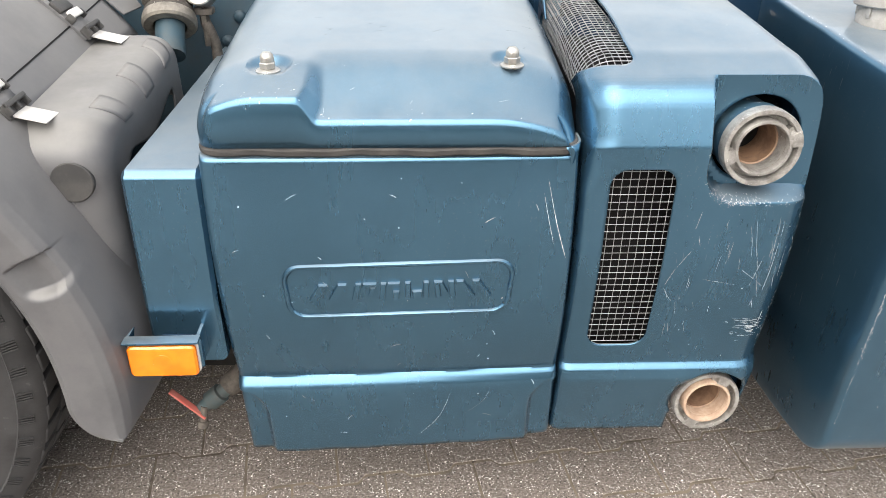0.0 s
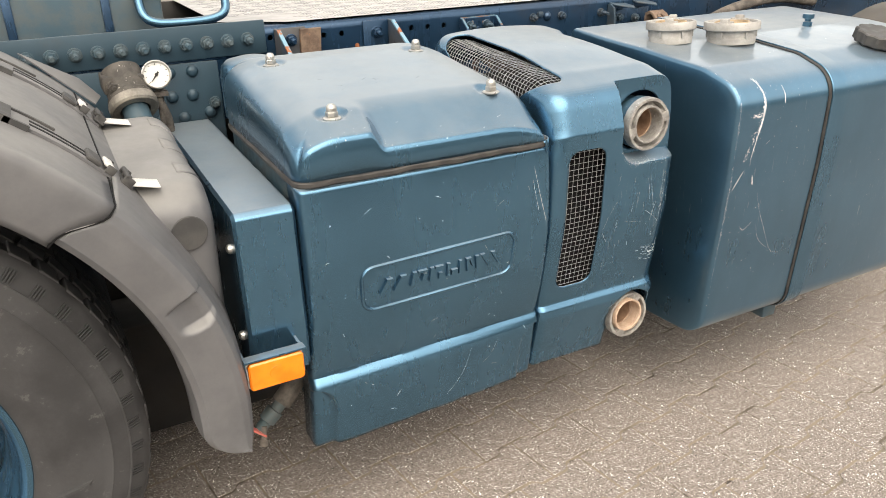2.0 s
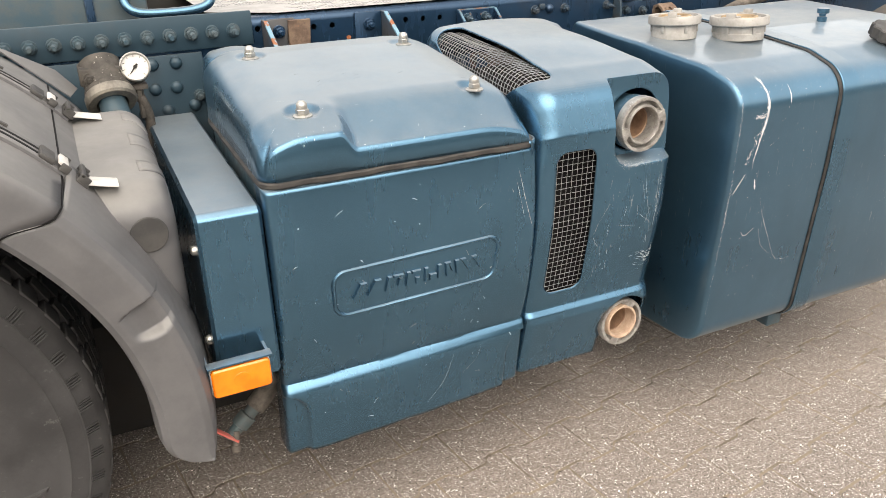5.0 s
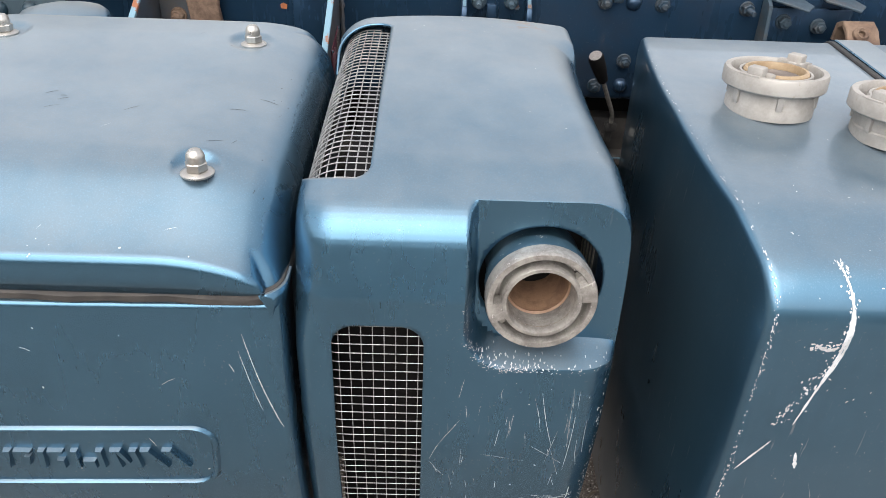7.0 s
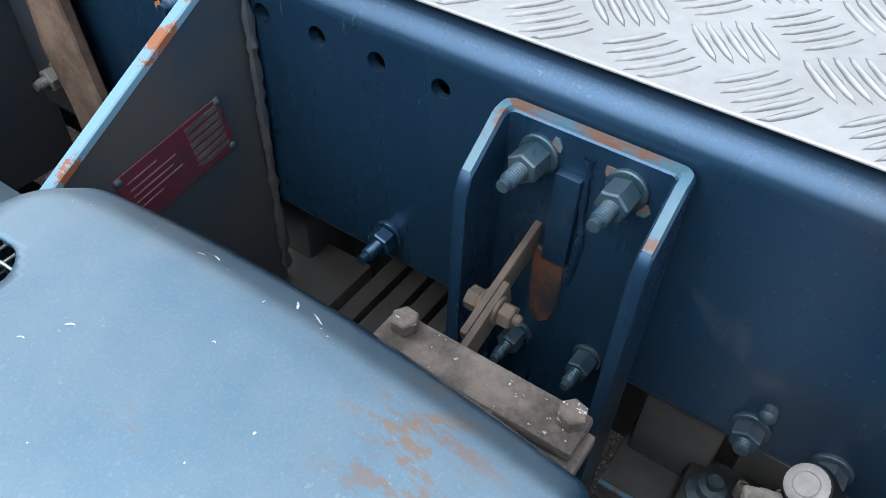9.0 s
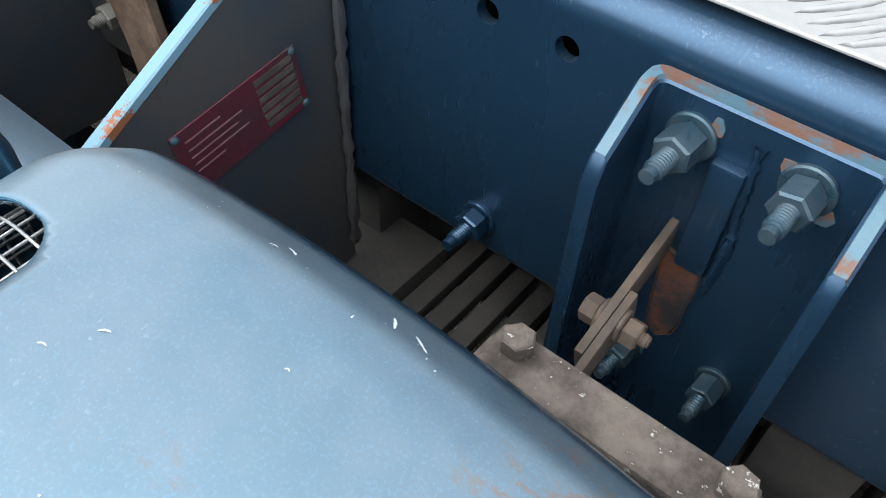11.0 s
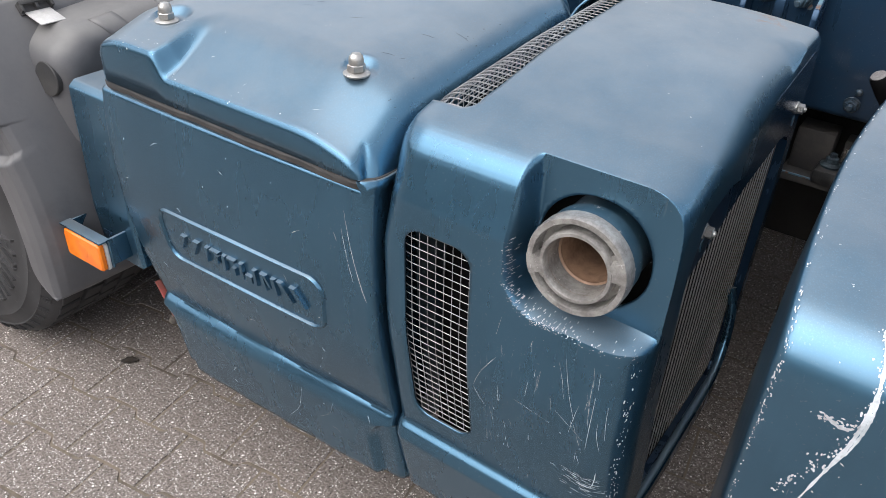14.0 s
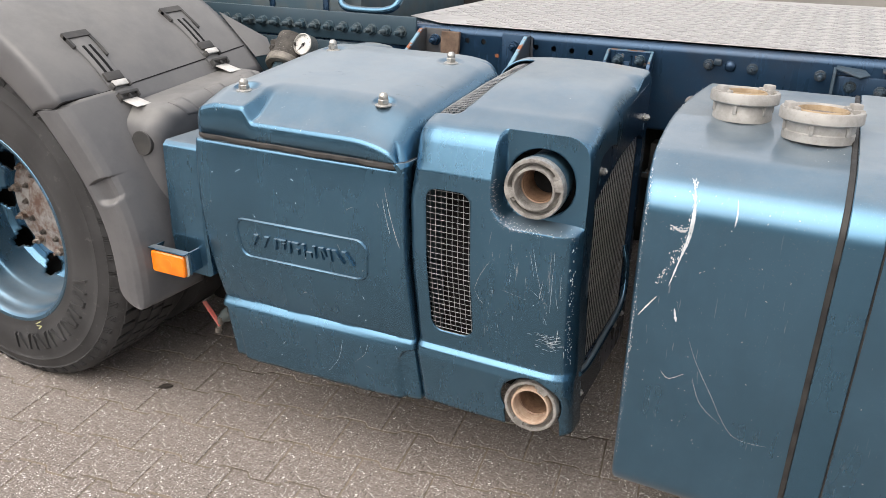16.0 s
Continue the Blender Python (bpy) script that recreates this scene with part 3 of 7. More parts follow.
s_ledge = s_at_z(0.44)
s_round = s_at_z(0.88)
s_notch, s_rear = s_at_y(0.445), s_at_y(0.495)
s_crown = s_at_y(0.10)
s_lo, s_hi = s_at_z(0.496), s_at_z(0.832)
t_lo, t_hi = s_at_y(0.060), s_at_y(0.492)
slot_front = lambda u, s: rect_sdf(u, s, 0.052, 0.151, s_lo, s_hi, 0.027)
slot_top = lambda u, s: rect_sdf(u, s, -0.09, 0.089, t_lo, t_hi, 0.022)
arch_cut = lambda u, s: min(math.hypot(u - LOWER[0], s - s_at_z(LOWER[1] + 0.004)) - 0.070, rect_sdf(u, s, LOWER[0] - 0.064, LOWER[0] + 0.064, -0.2, s_at_z(LOWER[1] - 0.03), 0.01))
ring_cut = lambda u, s: math.hypot(u - STORZ[0] - 0.003, s - s_at_z(STORZ[1] + 0.003)) - 0.0685
cu = steps((-0.055, 0.004), (0.045, 0.005), (0.165, 0.0018), (0.21, 0.006), (0.32, 0.0025), (0.45, 1))
cs = steps((0.0, 0.007), (s_at_z(0.42), 0.003), (s_at_z(0.46), 0.006), (s_at_z(0.75), 0.003), (s_at_z(0.90), 0.0018), (s_at_y(0.045), 0.004), (s_at_y(0.12), 0.010), (s_at_y(0.46), 0.004), (S[-1], 1))
shell = part("shell", sheet(cu, cs, cover_place, (slot_front, slot_top, arch_cut, ring_cut)), PAINT_CHIPPED, cooler, "scraped blue cover shell", fix=False)
thick(shell, 0.004)


def wire_mesh(name, ulist, slist, inside, sink, r=0.00052):
    bm = bmesh.new()
    for u in ulist:
        run = [cover_depth(u, s, sink + 0.0016) for s in steps((slist[0], 0.012), (slist[-1], 1)) if inside(u, s)]
        if len(run) > 1:
            tube(bm, run, r, 6)
    for s in slist:
        run = [cover_depth(u, s, sink) for u in steps((ulist[0] - 0.004, 0.005), (ulist[-1] + 0.004, 1)) if inside(u, s)]
        if len(run) > 1:
            tube(bm, run, r, 6)
    part(name, bm, WIRE, cooler, "welded steel wire mesh")


def cover_depth(u, s, sink):
    x, b = edge_line(u)
    p, n = profile(s)
    x += sink * (0.0 if b == 0 else (1 if u < 0.1 else -1)) * min(1.0, b / CL)
    return Vector((x, p.x - n.x * (b + sink), p.y - n.y * (b + sink)))


wire_mesh("wire_mesh", steps((0.046, 0.0128), (0.158, 1)), steps((s_lo - 0.008, 0.0127), (s_hi + 0.008, 1)), lambda u, s: slot_front(u, s) < 0.008, 0.006)
wire_mesh("wire_mesh", steps((-0.034, 0.0108), (0.094, 1)), steps((t_lo - 0.006, 0.0120), (t_hi + 0.006, 1)), lambda u, s: slot_top(u, s) < 0.008 and u > -0.04, 0.005, 0.0008)

PAINT_NECK = worn("chipped_blue_neck", (0.030, 0.072, 0.110), (0.052, 0.110, 0.155), 0.4, 0.3, 20.0, spot=(0.45, 0.44, 0.42))
# the cooler behind the open side: side frame, fins and pipe
bm = bmesh.new()
out_line = [(0.075, 0.30), (0.545, 0.30), (0.545, 0.982), (0.12, 0.935), (0.075, 0.90)]
hole = [(0.090, 0.395), (0.515, 0.395), (0.515, 0.850), (0.46, 0.872), (0.30, 0.858), (0.090, 0.800)]


def ring_plate(bm, outer, inner, x0, x1):
    """A plate in the yz plane with an opening; both outlines have as many corners after resampling."""
    def even(line, n):
        line = [Vector(p) for p in line]
        line.append(line[0])
        acc = [0.0]
        for p, q in zip(line, line[1:]):
            acc.append(acc[-1] + (q - p).length)
        out = []
        for j in range(n):
            d = acc[-1] * j / n
            i = max(k2 for k2 in range(len(acc) - 1) if acc[k2] <= d + 1e-9)
            out.append(line[i].lerp(line[i + 1], (d - acc[i]) / (acc[i + 1] - acc[i])))
        return out
    c = sum((Vector(p) for p in inner), Vector((0, 0))) / len(inner)
    inn = even([tuple(p) for p in fillet([(*p, 0.025) for p in inner], True, 5)], 96)
    out_pts = []
    poly = [Vector(p) for p in outer]
    for p in inn:
        d = (p - c).normalized()
        best = None
        for a, b in zip(poly, [*poly[1:], poly[0]]):
            e = b - a
            den = d.x * e.y - d.y * e.x
            if abs(den) < 1e-9:
                continue
            w = a - c
            t = (w.x * e.y - w.y * e.x) / den
            s2 = (w.x * d.y - w.y * d.x) / den
            if t > 0 and -1e-6 <= s2 <= 1 + 1e-6 and (best is None or t < best):
                best = t
        out_pts.append(c + d * best)
    rings = [[Vector((x, p.x, p.y)) for p in pts] for x, pts in ((x0, inn), (x1, inn), (x1, out_pts), (x0, out_pts), (x0, inn))]
    add_grid(bm, rings, wrap=True)


YZ_SIDE = Matrix(((0, 0, 1, 0), (1, 0, 0, 0), (0, 1, 0, 0), (0, 0, 0, 1)))
ring_plate(bm, out_line, hole, 0.346, 0.3595)
part("side_frame", bm, PAINT_RAIL, cooler, "dark scuffed side frame")
# the shade inside the cover is put into the core's black colour
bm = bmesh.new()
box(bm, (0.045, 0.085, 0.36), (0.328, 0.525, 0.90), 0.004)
part("cooler_core", bm, BLACK, cooler, "cooler core, black for the shade inside the cover")
fin_bm = bmesh.new()
box(fin_bm, (0.3309, 0, 0.398), (0.3315, 0.0062, 0.868), 0)
fin0 = part("fin", fin_bm, FIN, cooler)
for i in range(26):
    f = fin0 if i == 0 else fin0.copy()
    if i:
        scene.collection.objects.link(f)
    f.matrix_basis = Matrix.Translation((0.014, 0.093 + 0.0163 * i, 0))
bm = bmesh.new()
tube(bm, curve3([(0.366, 0.10, 0.425), (0.368, 0.16, 0.415), (0.368, 0.30, 0.42), (0.368, 0.43, 0.432), (0.364, 0.487, 0.47), (0.358, 0.50, 0.53), (0.345, 0.51, 0.57)], 10), 0.008, 12)
part("pipe", bm, PAINT, cooler, "painted blue pipe")
for y, z in ((0.147, 0.867), (0.501, 0.902), (0.13, 0.36), (0.40, 0.40), (0.47, 0.40)):
    bm = bmesh.new()
    bolt(bm, (0.3595, y, z), (1, 0, 0), 0.0075, 0.003)
    part("screw", bm, STEEL, cooler, "zinc hexagon screw")
    if z > 0.8:
        bm = bmesh.new()
        prism(bm, [(0.0042 * math.cos(math.pi * i / 8), 0.0085 * math.sin(math.pi * i / 8)) for i in range(16)], 0.0, 0.0012, Matrix.Translation((0.3594, y + 0.002, z - 0.021)) @ YZ_SIDE)
        part("slot_cover", bm, PAINT_NECK, cooler, "small blue slotted plate")
# dusty flange at the back
FLAKY = worn("flaking_dusty_steel", (0.150, 0.120, 0.100), (0.055, 0.044, 0.038), 0.9, 0.0, 40.0, spot=(0.42, 0.40, 0.37), bump=1.0)
bm = bmesh.new()
box(bm, (0.212, 0.560, 0.50), (0.336, 0.577, 0.944), 0.003)
rear_flange = part("rear_flange", bm, FLAKY, cooler, "dust-caked steel flange")
for lo, hi in (((0.214, 0.580, 0.949), (0.334, 0.606, 0.957)), ((0.209, 0.578, 0.9385), (0.338, 0.604, 0.9465)), ((0.216, 0.576, 0.925), (0.332, 0.598, 0.9380))):
    bm = bmesh.new()
    box(bm, lo, hi, 0.0022)
    part("flange_leaf", bm, FLAKY, rear_flange)
for x in (0.226, 0.325):
    bm = bmesh.new()
    bolt(bm, (x, 0.597, 0.957), (0, 0, 1), 0.0078, 0.0, False, x * 9)
    part("flange_bolt", bm, FLAKY, cooler)


def claw_ring(bm, m, r, inner, h, claws=2, turn=0.0):
    """The locking ring of a hose coupling: a rim, a sunken groove and two hooked claws in it."""
    lathe(bm, [(inner, 0.0), (r * 0.97, 0.0), (r, h * 0.1), (r, h * 0.85), (r * 0.975, h), (r * 0.875, h), (r * 0.855, h * 0.88), (r * 0.85, h * 0.08), (inner, h * 0.08), (inner, 0.0)], m, 56)
    for c in range(claws):
        a0 = turn + 2 * math.pi * c / claws
        rows = []
        for j in range(11):
            a = a0 + (j - 5) * 0.062
            hh = h * (1.06 if j < 8 else 0.72)
            inn = r * (0.70 if j < 4 else 0.66)
            d = Vector((math.cos(a), math.sin(a), 0))
            rows.append([m @ (d * q + Vector((0, 0, z))) for q, z in ((r * 0.985, h * 0.2), (r * 0.985, hh * 0.97), (r * 0.97, hh), (inn * 1.03, hh), (inn, hh * 0.95), (inn, h * 0.2))])
        add_grid(bm, rows, wrap=True)
        bm.faces.new([bm.verts.new(p) for p in rows[0]])
        bm.faces.new([bm.verts.new(p) for p in rows[-1][::-1]])


def coupling(at, way, r, turn, parent, label, face):
    m = aim(at, way)
    bm = bmesh.new()
    lathe(bm, [(r * 0.66, -0.14), (r * 0.90, -0.14), (r * 0.90, -0.045), (r * 0.97, -0.040), (r * 0.97, -0.026), (r * 0.93, -0.020), (r * 0.70, -0.019), (r * 0.66, -0.14)], m, 48)
    body = part("hose_coupling", bm, PAINT_NECK, parent, label)
    ring = m @ Matrix.Translation((0, 0, -0.018))
    bm = bmesh.new()
    claw_ring(bm, ring, r, r * 0.68, 0.022, 2, turn)
    part("claw_ring", bm, ALU, body, "worn cast aluminium claw ring")
    bm = bmesh.new()
    lathe(bm, [(r * 0.60, -0.01), (r * 0.605, 0.016), (r * 0.62, 0.0215), (r * 0.64, 0.0235), (r * 0.70, 0.0235), (r * 0.725, 0.021), (r * 0.73, 0.002)], ring, 56)
    part("inner_ring", bm, face, body, "bare inner sealing ring")
    bm = bmesh.new()
    lathe(bm, [(r * 0.50, -0.11), (r * 0.53, -0.040), (r * 0.565, -0.036), (r * 0.565, -0.030), (r * 0.61, -0.028), (r * 0.61, -0.006), (r * 0.603, -0.004)], m, 48)
    part("seal", bm, SEAL, body, "brown rusty inner wall")
    bm = bmesh.new()
    lathe(bm, [(0, -0.108), (r * 0.60, -0.108)], m, 32)
    part("bore", bm, BORE, body, "dark bore")
    return body


SEAL_FACE = worn("tan_sealing_face", (0.50, 0.38, 0.29), (0.38, 0.26, 0.19), 0.5, 0.1, 40.0)
BORE = worn("dark_bore", (0.02, 0.014, 0.011), (0.05, 0.035, 0.026), 0.8, 0.0, 30.0)
coupling((STORZ[0], -0.002, STORZ[1]), (0.02, -1, 0.03), 0.0595, 0.35, cooler, "upper hose coupling", ALU)
coupling((LOWER[0], 0.028, LOWER[1]), (0.02, -1, 0.06), 0.060, 1.15, cooler, "lower hose coupling", SEAL_FACE)
bm = bmesh.new()
tube(bm, [(LOWER[0], 0.12, LOWER[1]), (LOWER[0], 0.32, LOWER[1] + 0.02)], 0.06, 24)
part("pipe", bm, DARK, cooler, "dark pipe behind the coupling")


# ---- worn paint: chips and scratches down to the white primer ----
wear = random.Random(11)


def lifted(place, u, v, h=0.0004):
    """A place on a surface, a hair above it."""
    p = place(u, v)
    du, dv = place(u + 0.002, v) - p, place(u, v + 0.002) - p
    n = du.cross(dv)
    return p + n.normalized() * h if n.length > 1e-12 else p


def flake(bm, place, u, v, size, long=1.0, turn=0.0):
    """One chip with a ragged outline."""
    ring = []
    for i in range(7):
        a = 2 * math.pi * i / 7
        r = size * wear.uniform(0.45, 1.0)
        x, y = r * math.cos(a) * long, r * math.sin(a)
        ring.append(bm.verts.new(lifted(place, u + x * math.cos(turn) - y * math.sin(turn), v + x * math.sin(turn) + y * math.cos(turn))))
    bm.faces.new(ring)


def scratch(bm, place, pts, width):
    """A tapering scratch along a few points (u, v)."""
    line = curve3([(a, b, 0) for a, b in pts], 8)
    rows = []
    for i, p in enumerate(line):
        q = line[min(i + 1, len(line) - 1)] - line[max(i - 1, 0)]
        n = Vector((-q.y, q.x)).normalized()
        w = width * math.sin(math.pi * (i + 0.3) / (len(line) - 0.4)) ** 0.6 * wear.uniform(0.45, 1.0) / 2
        rows.append([lifted(place, p.x + n.x * w, p.y + n.y * w), lifted(place, p.x - n.x * w, p.y - n.y * w)])
    add_grid(bm, rows)


def panel_flat(u, v):
    return Vector((u, panel_y(u, v), v))


bm = bmesh.new()
scratch(bm, panel_flat, [(-0.041, 0.822), (-0.027, 0.762), (-0.013, 0.713), (-0.003, 0.683)], 0.0013)
scratch(bm, panel_flat, [(-0.046, 0.800), (-0.036, 0.755), (-0.026, 0.715)], 0.0008)
scratch(bm, panel_flat, [(-0.235, 0.298), (-0.196, 0.350), (-0.176, 0.415)], 0.0006)
scratch(bm, panel_flat, [(-0.150, 0.355), (-0.120, 0.385), (-0.108, 0.42)], 0.0005)
for _ in range(12):
    # short strokes and dust scuffs on the hood
    x, y = wear.uniform(X0 + 0.03, X1 - 0.03), wear.choice((wear.uniform(-0.02, 0.06), wear.uniform(0.0, 0.5)))
    a, ln = wear.uniform(0, 3.1), wear.uniform(0.004, 0.016)
    scratch(bm, hood_place, [(x, y), (x + ln * 0.5 * math.cos(a), y + ln * 0.5 * math.sin(a)), (x + ln * math.cos(a), y + ln * math.sin(a))], wear.uniform(0.0003, 0.0005))
for _ in range(34):
    x, z = wear.uniform(X0 + 0.02, X1 - 0.02), wear.uniform(0.30, 0.83)
    if wear.random() < 0.5:
        flake(bm, panel_flat, x, z, wear.uniform(0.0006, 0.0016), wear.uniform(1, 2.2), wear.uniform(0, 3))
    else:
        a, ln = wear.uniform(-1.2, 1.2), wear.uniform(0.006, 0.02)
        scratch(bm, panel_flat, [(x, z), (x + ln * 0.5 * math.cos(a), z + ln * 0.5 * math.sin(a) + 0.001), (x + ln * math.cos(a), z + ln * math.sin(a))], 0.0009)
for _ in range(30):
    flake(bm, lambda u, v: hood_place(u, v), X0 + 0.02 + abs(wear.gauss(0, 0.16)), wear.gauss(-0.014, 0.006), wear.uniform(0.0004, 0.0012), wear.uniform(1, 2))
for _ in range(14):
    flake(bm, panel_flat, wear.uniform(-0.3, X1 - 0.03), wear.uniform(0.264, 0.270), wear.uniform(0.0005, 0.0014), wear.uniform(1.5, 4))
tagged(part("chipped_paint", bm, PRIMER, front, "white paint chips and scratches", fix=False), kind="stuff")

bm = bmesh.new()
for _ in range(16):
    x, y = wear.uniform(X0 + 0.06, X1 - 0.06), wear.uniform(0.10, 0.47)
    a, ln = wear.gauss(0.3, 0.5), wear.uniform(0.006, 0.026)
    scratch(bm, hood_place, [(x, y), (x + ln * 0.5 * math.cos(a), y + ln * 0.5 * math.sin(a) + 0.001), (x + ln * math.cos(a), y + ln * math.sin(a))], wear.uniform(0.0006, 0.0022))
for _ in range(34):
    flake(bm, hood_place, X1 - 0.030 + wear.gauss(0, 0.012), wear.uniform(0.02, 0.50), wear.uniform(0.0003, 0.0010), wear.uniform(1, 3), 1.3 + wear.gauss(0, 0.3))
tagged(part("dark_scuffs", bm, PAINT_DUSTY, hood, "dark scuffs rubbed into the paint", fix=False), kind="stuff")
bm = bmesh.new()
sz = s_at_z


def cover_mark(u, v):
    return cover_place(u + 0.009, v + 0.007)


def lip_at(t):
    """Along the rim of the pocket: down its left side, round the corner and out along the lower lip."""
    if t < 0.22:
        return 0.186, 0.862 - 0.042 * t / 0.22
    if t < 0.5:
        a = (t - 0.22) / 0.28 * math.pi / 2
        return 0.236 - 0.050 * math.cos(a), 0.820 - 0.052 * math.sin(a)
    return 0.236 + 0.118 * (t - 0.5) / 0.5, 0.768


for _ in range(330):
    # the rubbed lip under the pocket
    u, z = lip_at(min(1.0, max(0.0, wear.choice((wear.uniform(0, 1), wear.gauss(0.40, 0.12), wear.gauss(0.55, 0.15))))))
    flake(bm, cover_mark, u + wear.gauss(0, 0.0022), sz(z) + wear.gauss(0, 0.0030), wear.uniform(0.00025, 0.0007), wear.uniform(1, 2.4), wear.uniform(-0.6, 0.6))
for _ in range(90):
    flake(bm, cover_mark, wear.gauss(0.356, 0.004), sz(wear.uniform(0.47, 0.76)), wear.uniform(0.0004, 0.0013), wear.uniform(1, 4), 1.5)
for x, z, dx, dz, w in ((0.232, 0.742, 0.0, -0.018, 0.0007), (0.268, 0.730, 0.012, -0.055, 0.0007), (0.276, 0.735, 0.020, -0.090, 0.0008), (0.243, 0.690, -0.002, -0.032, 0.0007), (0.262, 0.672, 0.003, -0.028, 0.0007),
                        (0.312, 0.720, 0.002, -0.075, 0.0008), (0.318, 0.700, -0.004, -0.10, 0.0009), (0.300, 0.675, -0.010, -0.06, 0.0007), (0.325, 0.660, 0.006, -0.05, 0.0008), (0.334, 0.690, 0.002, -0.06, 0.0008),
                        (0.210, 0.632, 0.055, -0.012, 0.0007), (0.270, 0.650, 0.042, -0.034, 0.0007), (0.296, 0.640, 0.014, -0.05, 0.0006), (0.330, 0.56, -0.004, -0.035, 0.0022), (0.343, 0.505, 0.0, -0.018, 0.0018),
                        (0.152, 0.618, 0.012, 0.034, 0.0009), (0.164, 0.652, 0.022, 0.038, 0.0009), (0.152, 0.615, 0.010, -0.024, 0.0009), (0.160, 0.60, 0.010, -0.014, 0.0008), (0.205, 0.585, 0.004, -0.012, 0.0008)):
    scratch(bm, cover_mark, [(x, sz(z)), (x + dx * 0.5 + wear.uniform(-0.002, 0.002), sz(z) + dz * 0.5), (x + dx, sz(z) + dz)], w * 0.7)
for _ in range(26):
    x, z = wear.uniform(0.17, 0.345), wear.uniform(0.47, 0.735)
    ln = wear.uniform(0.006, 0.035)
    a = wear.gauss(1.55, 0.14)
    scratch(bm, cover_mark, [(x, sz(z)), (x + ln * 0.5 * math.cos(a), sz(z) + ln * 0.5 * math.sin(a)), (x + ln * math.cos(a), sz(z) + ln * math.sin(a))], wear.uniform(0.0003, 0.0006))
for _ in range(46):
    # a rubbed patch of short strokes
    x, z = wear.gauss(0.304, 0.013), wear.gauss(0.527, 0.014)
    scratch(bm, cover_mark, [(x, sz(z)), (x + 0.006, sz(z) + wear.uniform(-0.001, 0.001)), (x + wear.uniform(0.008, 0.018), sz(z) - 0.001)], wear.uniform(0.0004, 0.0013))
for _ in range(22):
    flake(bm, cover_mark, wear.uniform(0.15, 0.35), s_at_z(wear.uniform(0.455, 0.93)), wear.uniform(0.0004, 0.0011), wear.uniform(1, 2.5), wear.uniform(0, 3))
for _ in range(14):
    flake(bm, cover_mark, wear.uniform(0.15, 0.35), s_at_y(wear.uniform(0.06, 0.5)), wear.uniform(0.0004, 0.0011), wear.uniform(1, 2), wear.uniform(0, 3))
for u, y, ln, turn, w in ((0.137, 0.475, 0.005, 0.5, 0.0012), (0.125, 0.458, 0.004, 0.3, 0.0010), (0.195, 0.501, 0.002, 0.1, 0.0008), (0.205, 0.535, 0.008, -0.9, 0.0015), (0.154, 0.537, 0.006, -0.3, 0.0014), (0.148, 0.533, 0.004, 0.2, 0.001)):
    v, dx, dv = s_at_y(y), ln * math.cos(turn), ln * math.sin(turn)
    scratch(bm, cover_place, [(u - dx / 2, v - dv / 2), (u, v + 0.0006), (u + dx / 2, v + dv / 2)], w)
for _ in range(14):
    flake(bm, cover_place, wear.uniform(0.06, 0.33), s_at_y(0.505) + wear.gauss(0.022, 0.006), wear.uniform(0.0002, 0.0004), wear.uniform(1, 2), wear.uniform(-0.4, 0.4))
scratch(bm, cover_mark, [(0.205, s_at_y(0.53) + 0.002), (0.209, s_at_y(0.53)), (0.214, s_at_y(0.53) - 0.003)], 0.0014)
tagged(part("chipped_paint", bm, PRIMER, shell, "white paint chips and scratches", fix=False), kind="stuff")


# ---- narrow side cabinet with the marker lamp ----
cabinet = thing("side_cabinet", "narrow blue sheet metal cabinet with sloping foot", "cabinet", (-0.60, 0.34, 0.42))
bm = bmesh.new()
line = fillet([(-0.010, 0.497, 0), (-0.018, 0.60, 0.1), (-0.012, 0.822, 0.010), (0.0, 0.832, 0.01), (0.69, 0.838, 0.01), (0.69, 0.497, 0)], False)
prism(bm, [(p.x, p.y) for p in line], 0.0, 0.114, Matrix.Translation((-0.660, 0, 0)) @ Matrix(((0, 0, 1, 0), (1, 0, 0, 0), (0, 1, 0, 0), (0, 0, 0, 1))), 0.006)
part("body", bm, PAINT, cabinet)
bm = bmesh.new()
box(bm, (-0.642, -0.0172, 0.515), (-0.588, -0.0152, 0.553), 0.0006)
part("faded_patch", bm, PAINT_RAIL, cabinet, "dark patch where a sticker was")
for y, z in ((0.03, 0.755), (0.03, 0.575)):
    bm = bmesh.new()
    lathe(bm, [(0.0095, 0), (0.0095, 0.003), (0.008, 0.007), (0.004, 0.0095), (0, 0.010)], aim((-0.660, y, z), (-1, 0, 0)), 20)
    part("screw", bm, STEEL, cabinet, "zinc screw")

lamp = thing("side_marker_lamp", "amber side marker reflector on a blue bracket", "marker lamp", (-0.628, -0.05, 0.50))
lm = pose(-0.628, -0.060, 0.539, 0, 0, 1)
bm = bmesh.new()
line = fillet([(-0.052, -0.028, 0.008), (0.052, -0.028, 0.008), (0.052, 0.028, 0.008), (-0.052, 0.028, 0.008)], True)
prism(bm, [(p.x, p.y) for p in line], 0, 0.012, lm @ pose(0, 0, 0, 90, 0, 0), 0.003)
lens = part("lens", bm, AMBER, lamp, "bright amber plastic lens")
bm = bmesh.new()
prism(bm, [(p.x * 1.03, p.y * 1.06) for p in line], -0.006, 0.0, lm @ pose(0, 0, 0, 90, 0, 0), 0.001)
part("backing", bm, WHITE, lamp, "pale lens backing")
bm = bmesh.new()
lathe(bm, [(0.0, 0.0005), (0.014, 0.0005), (0.015, -0.001)], lm @ pose(0, -0.012, 0, 90, 0, 0), 24)
part("reflector_disc", bm, AMBER, lens)
bm = bmesh.new()
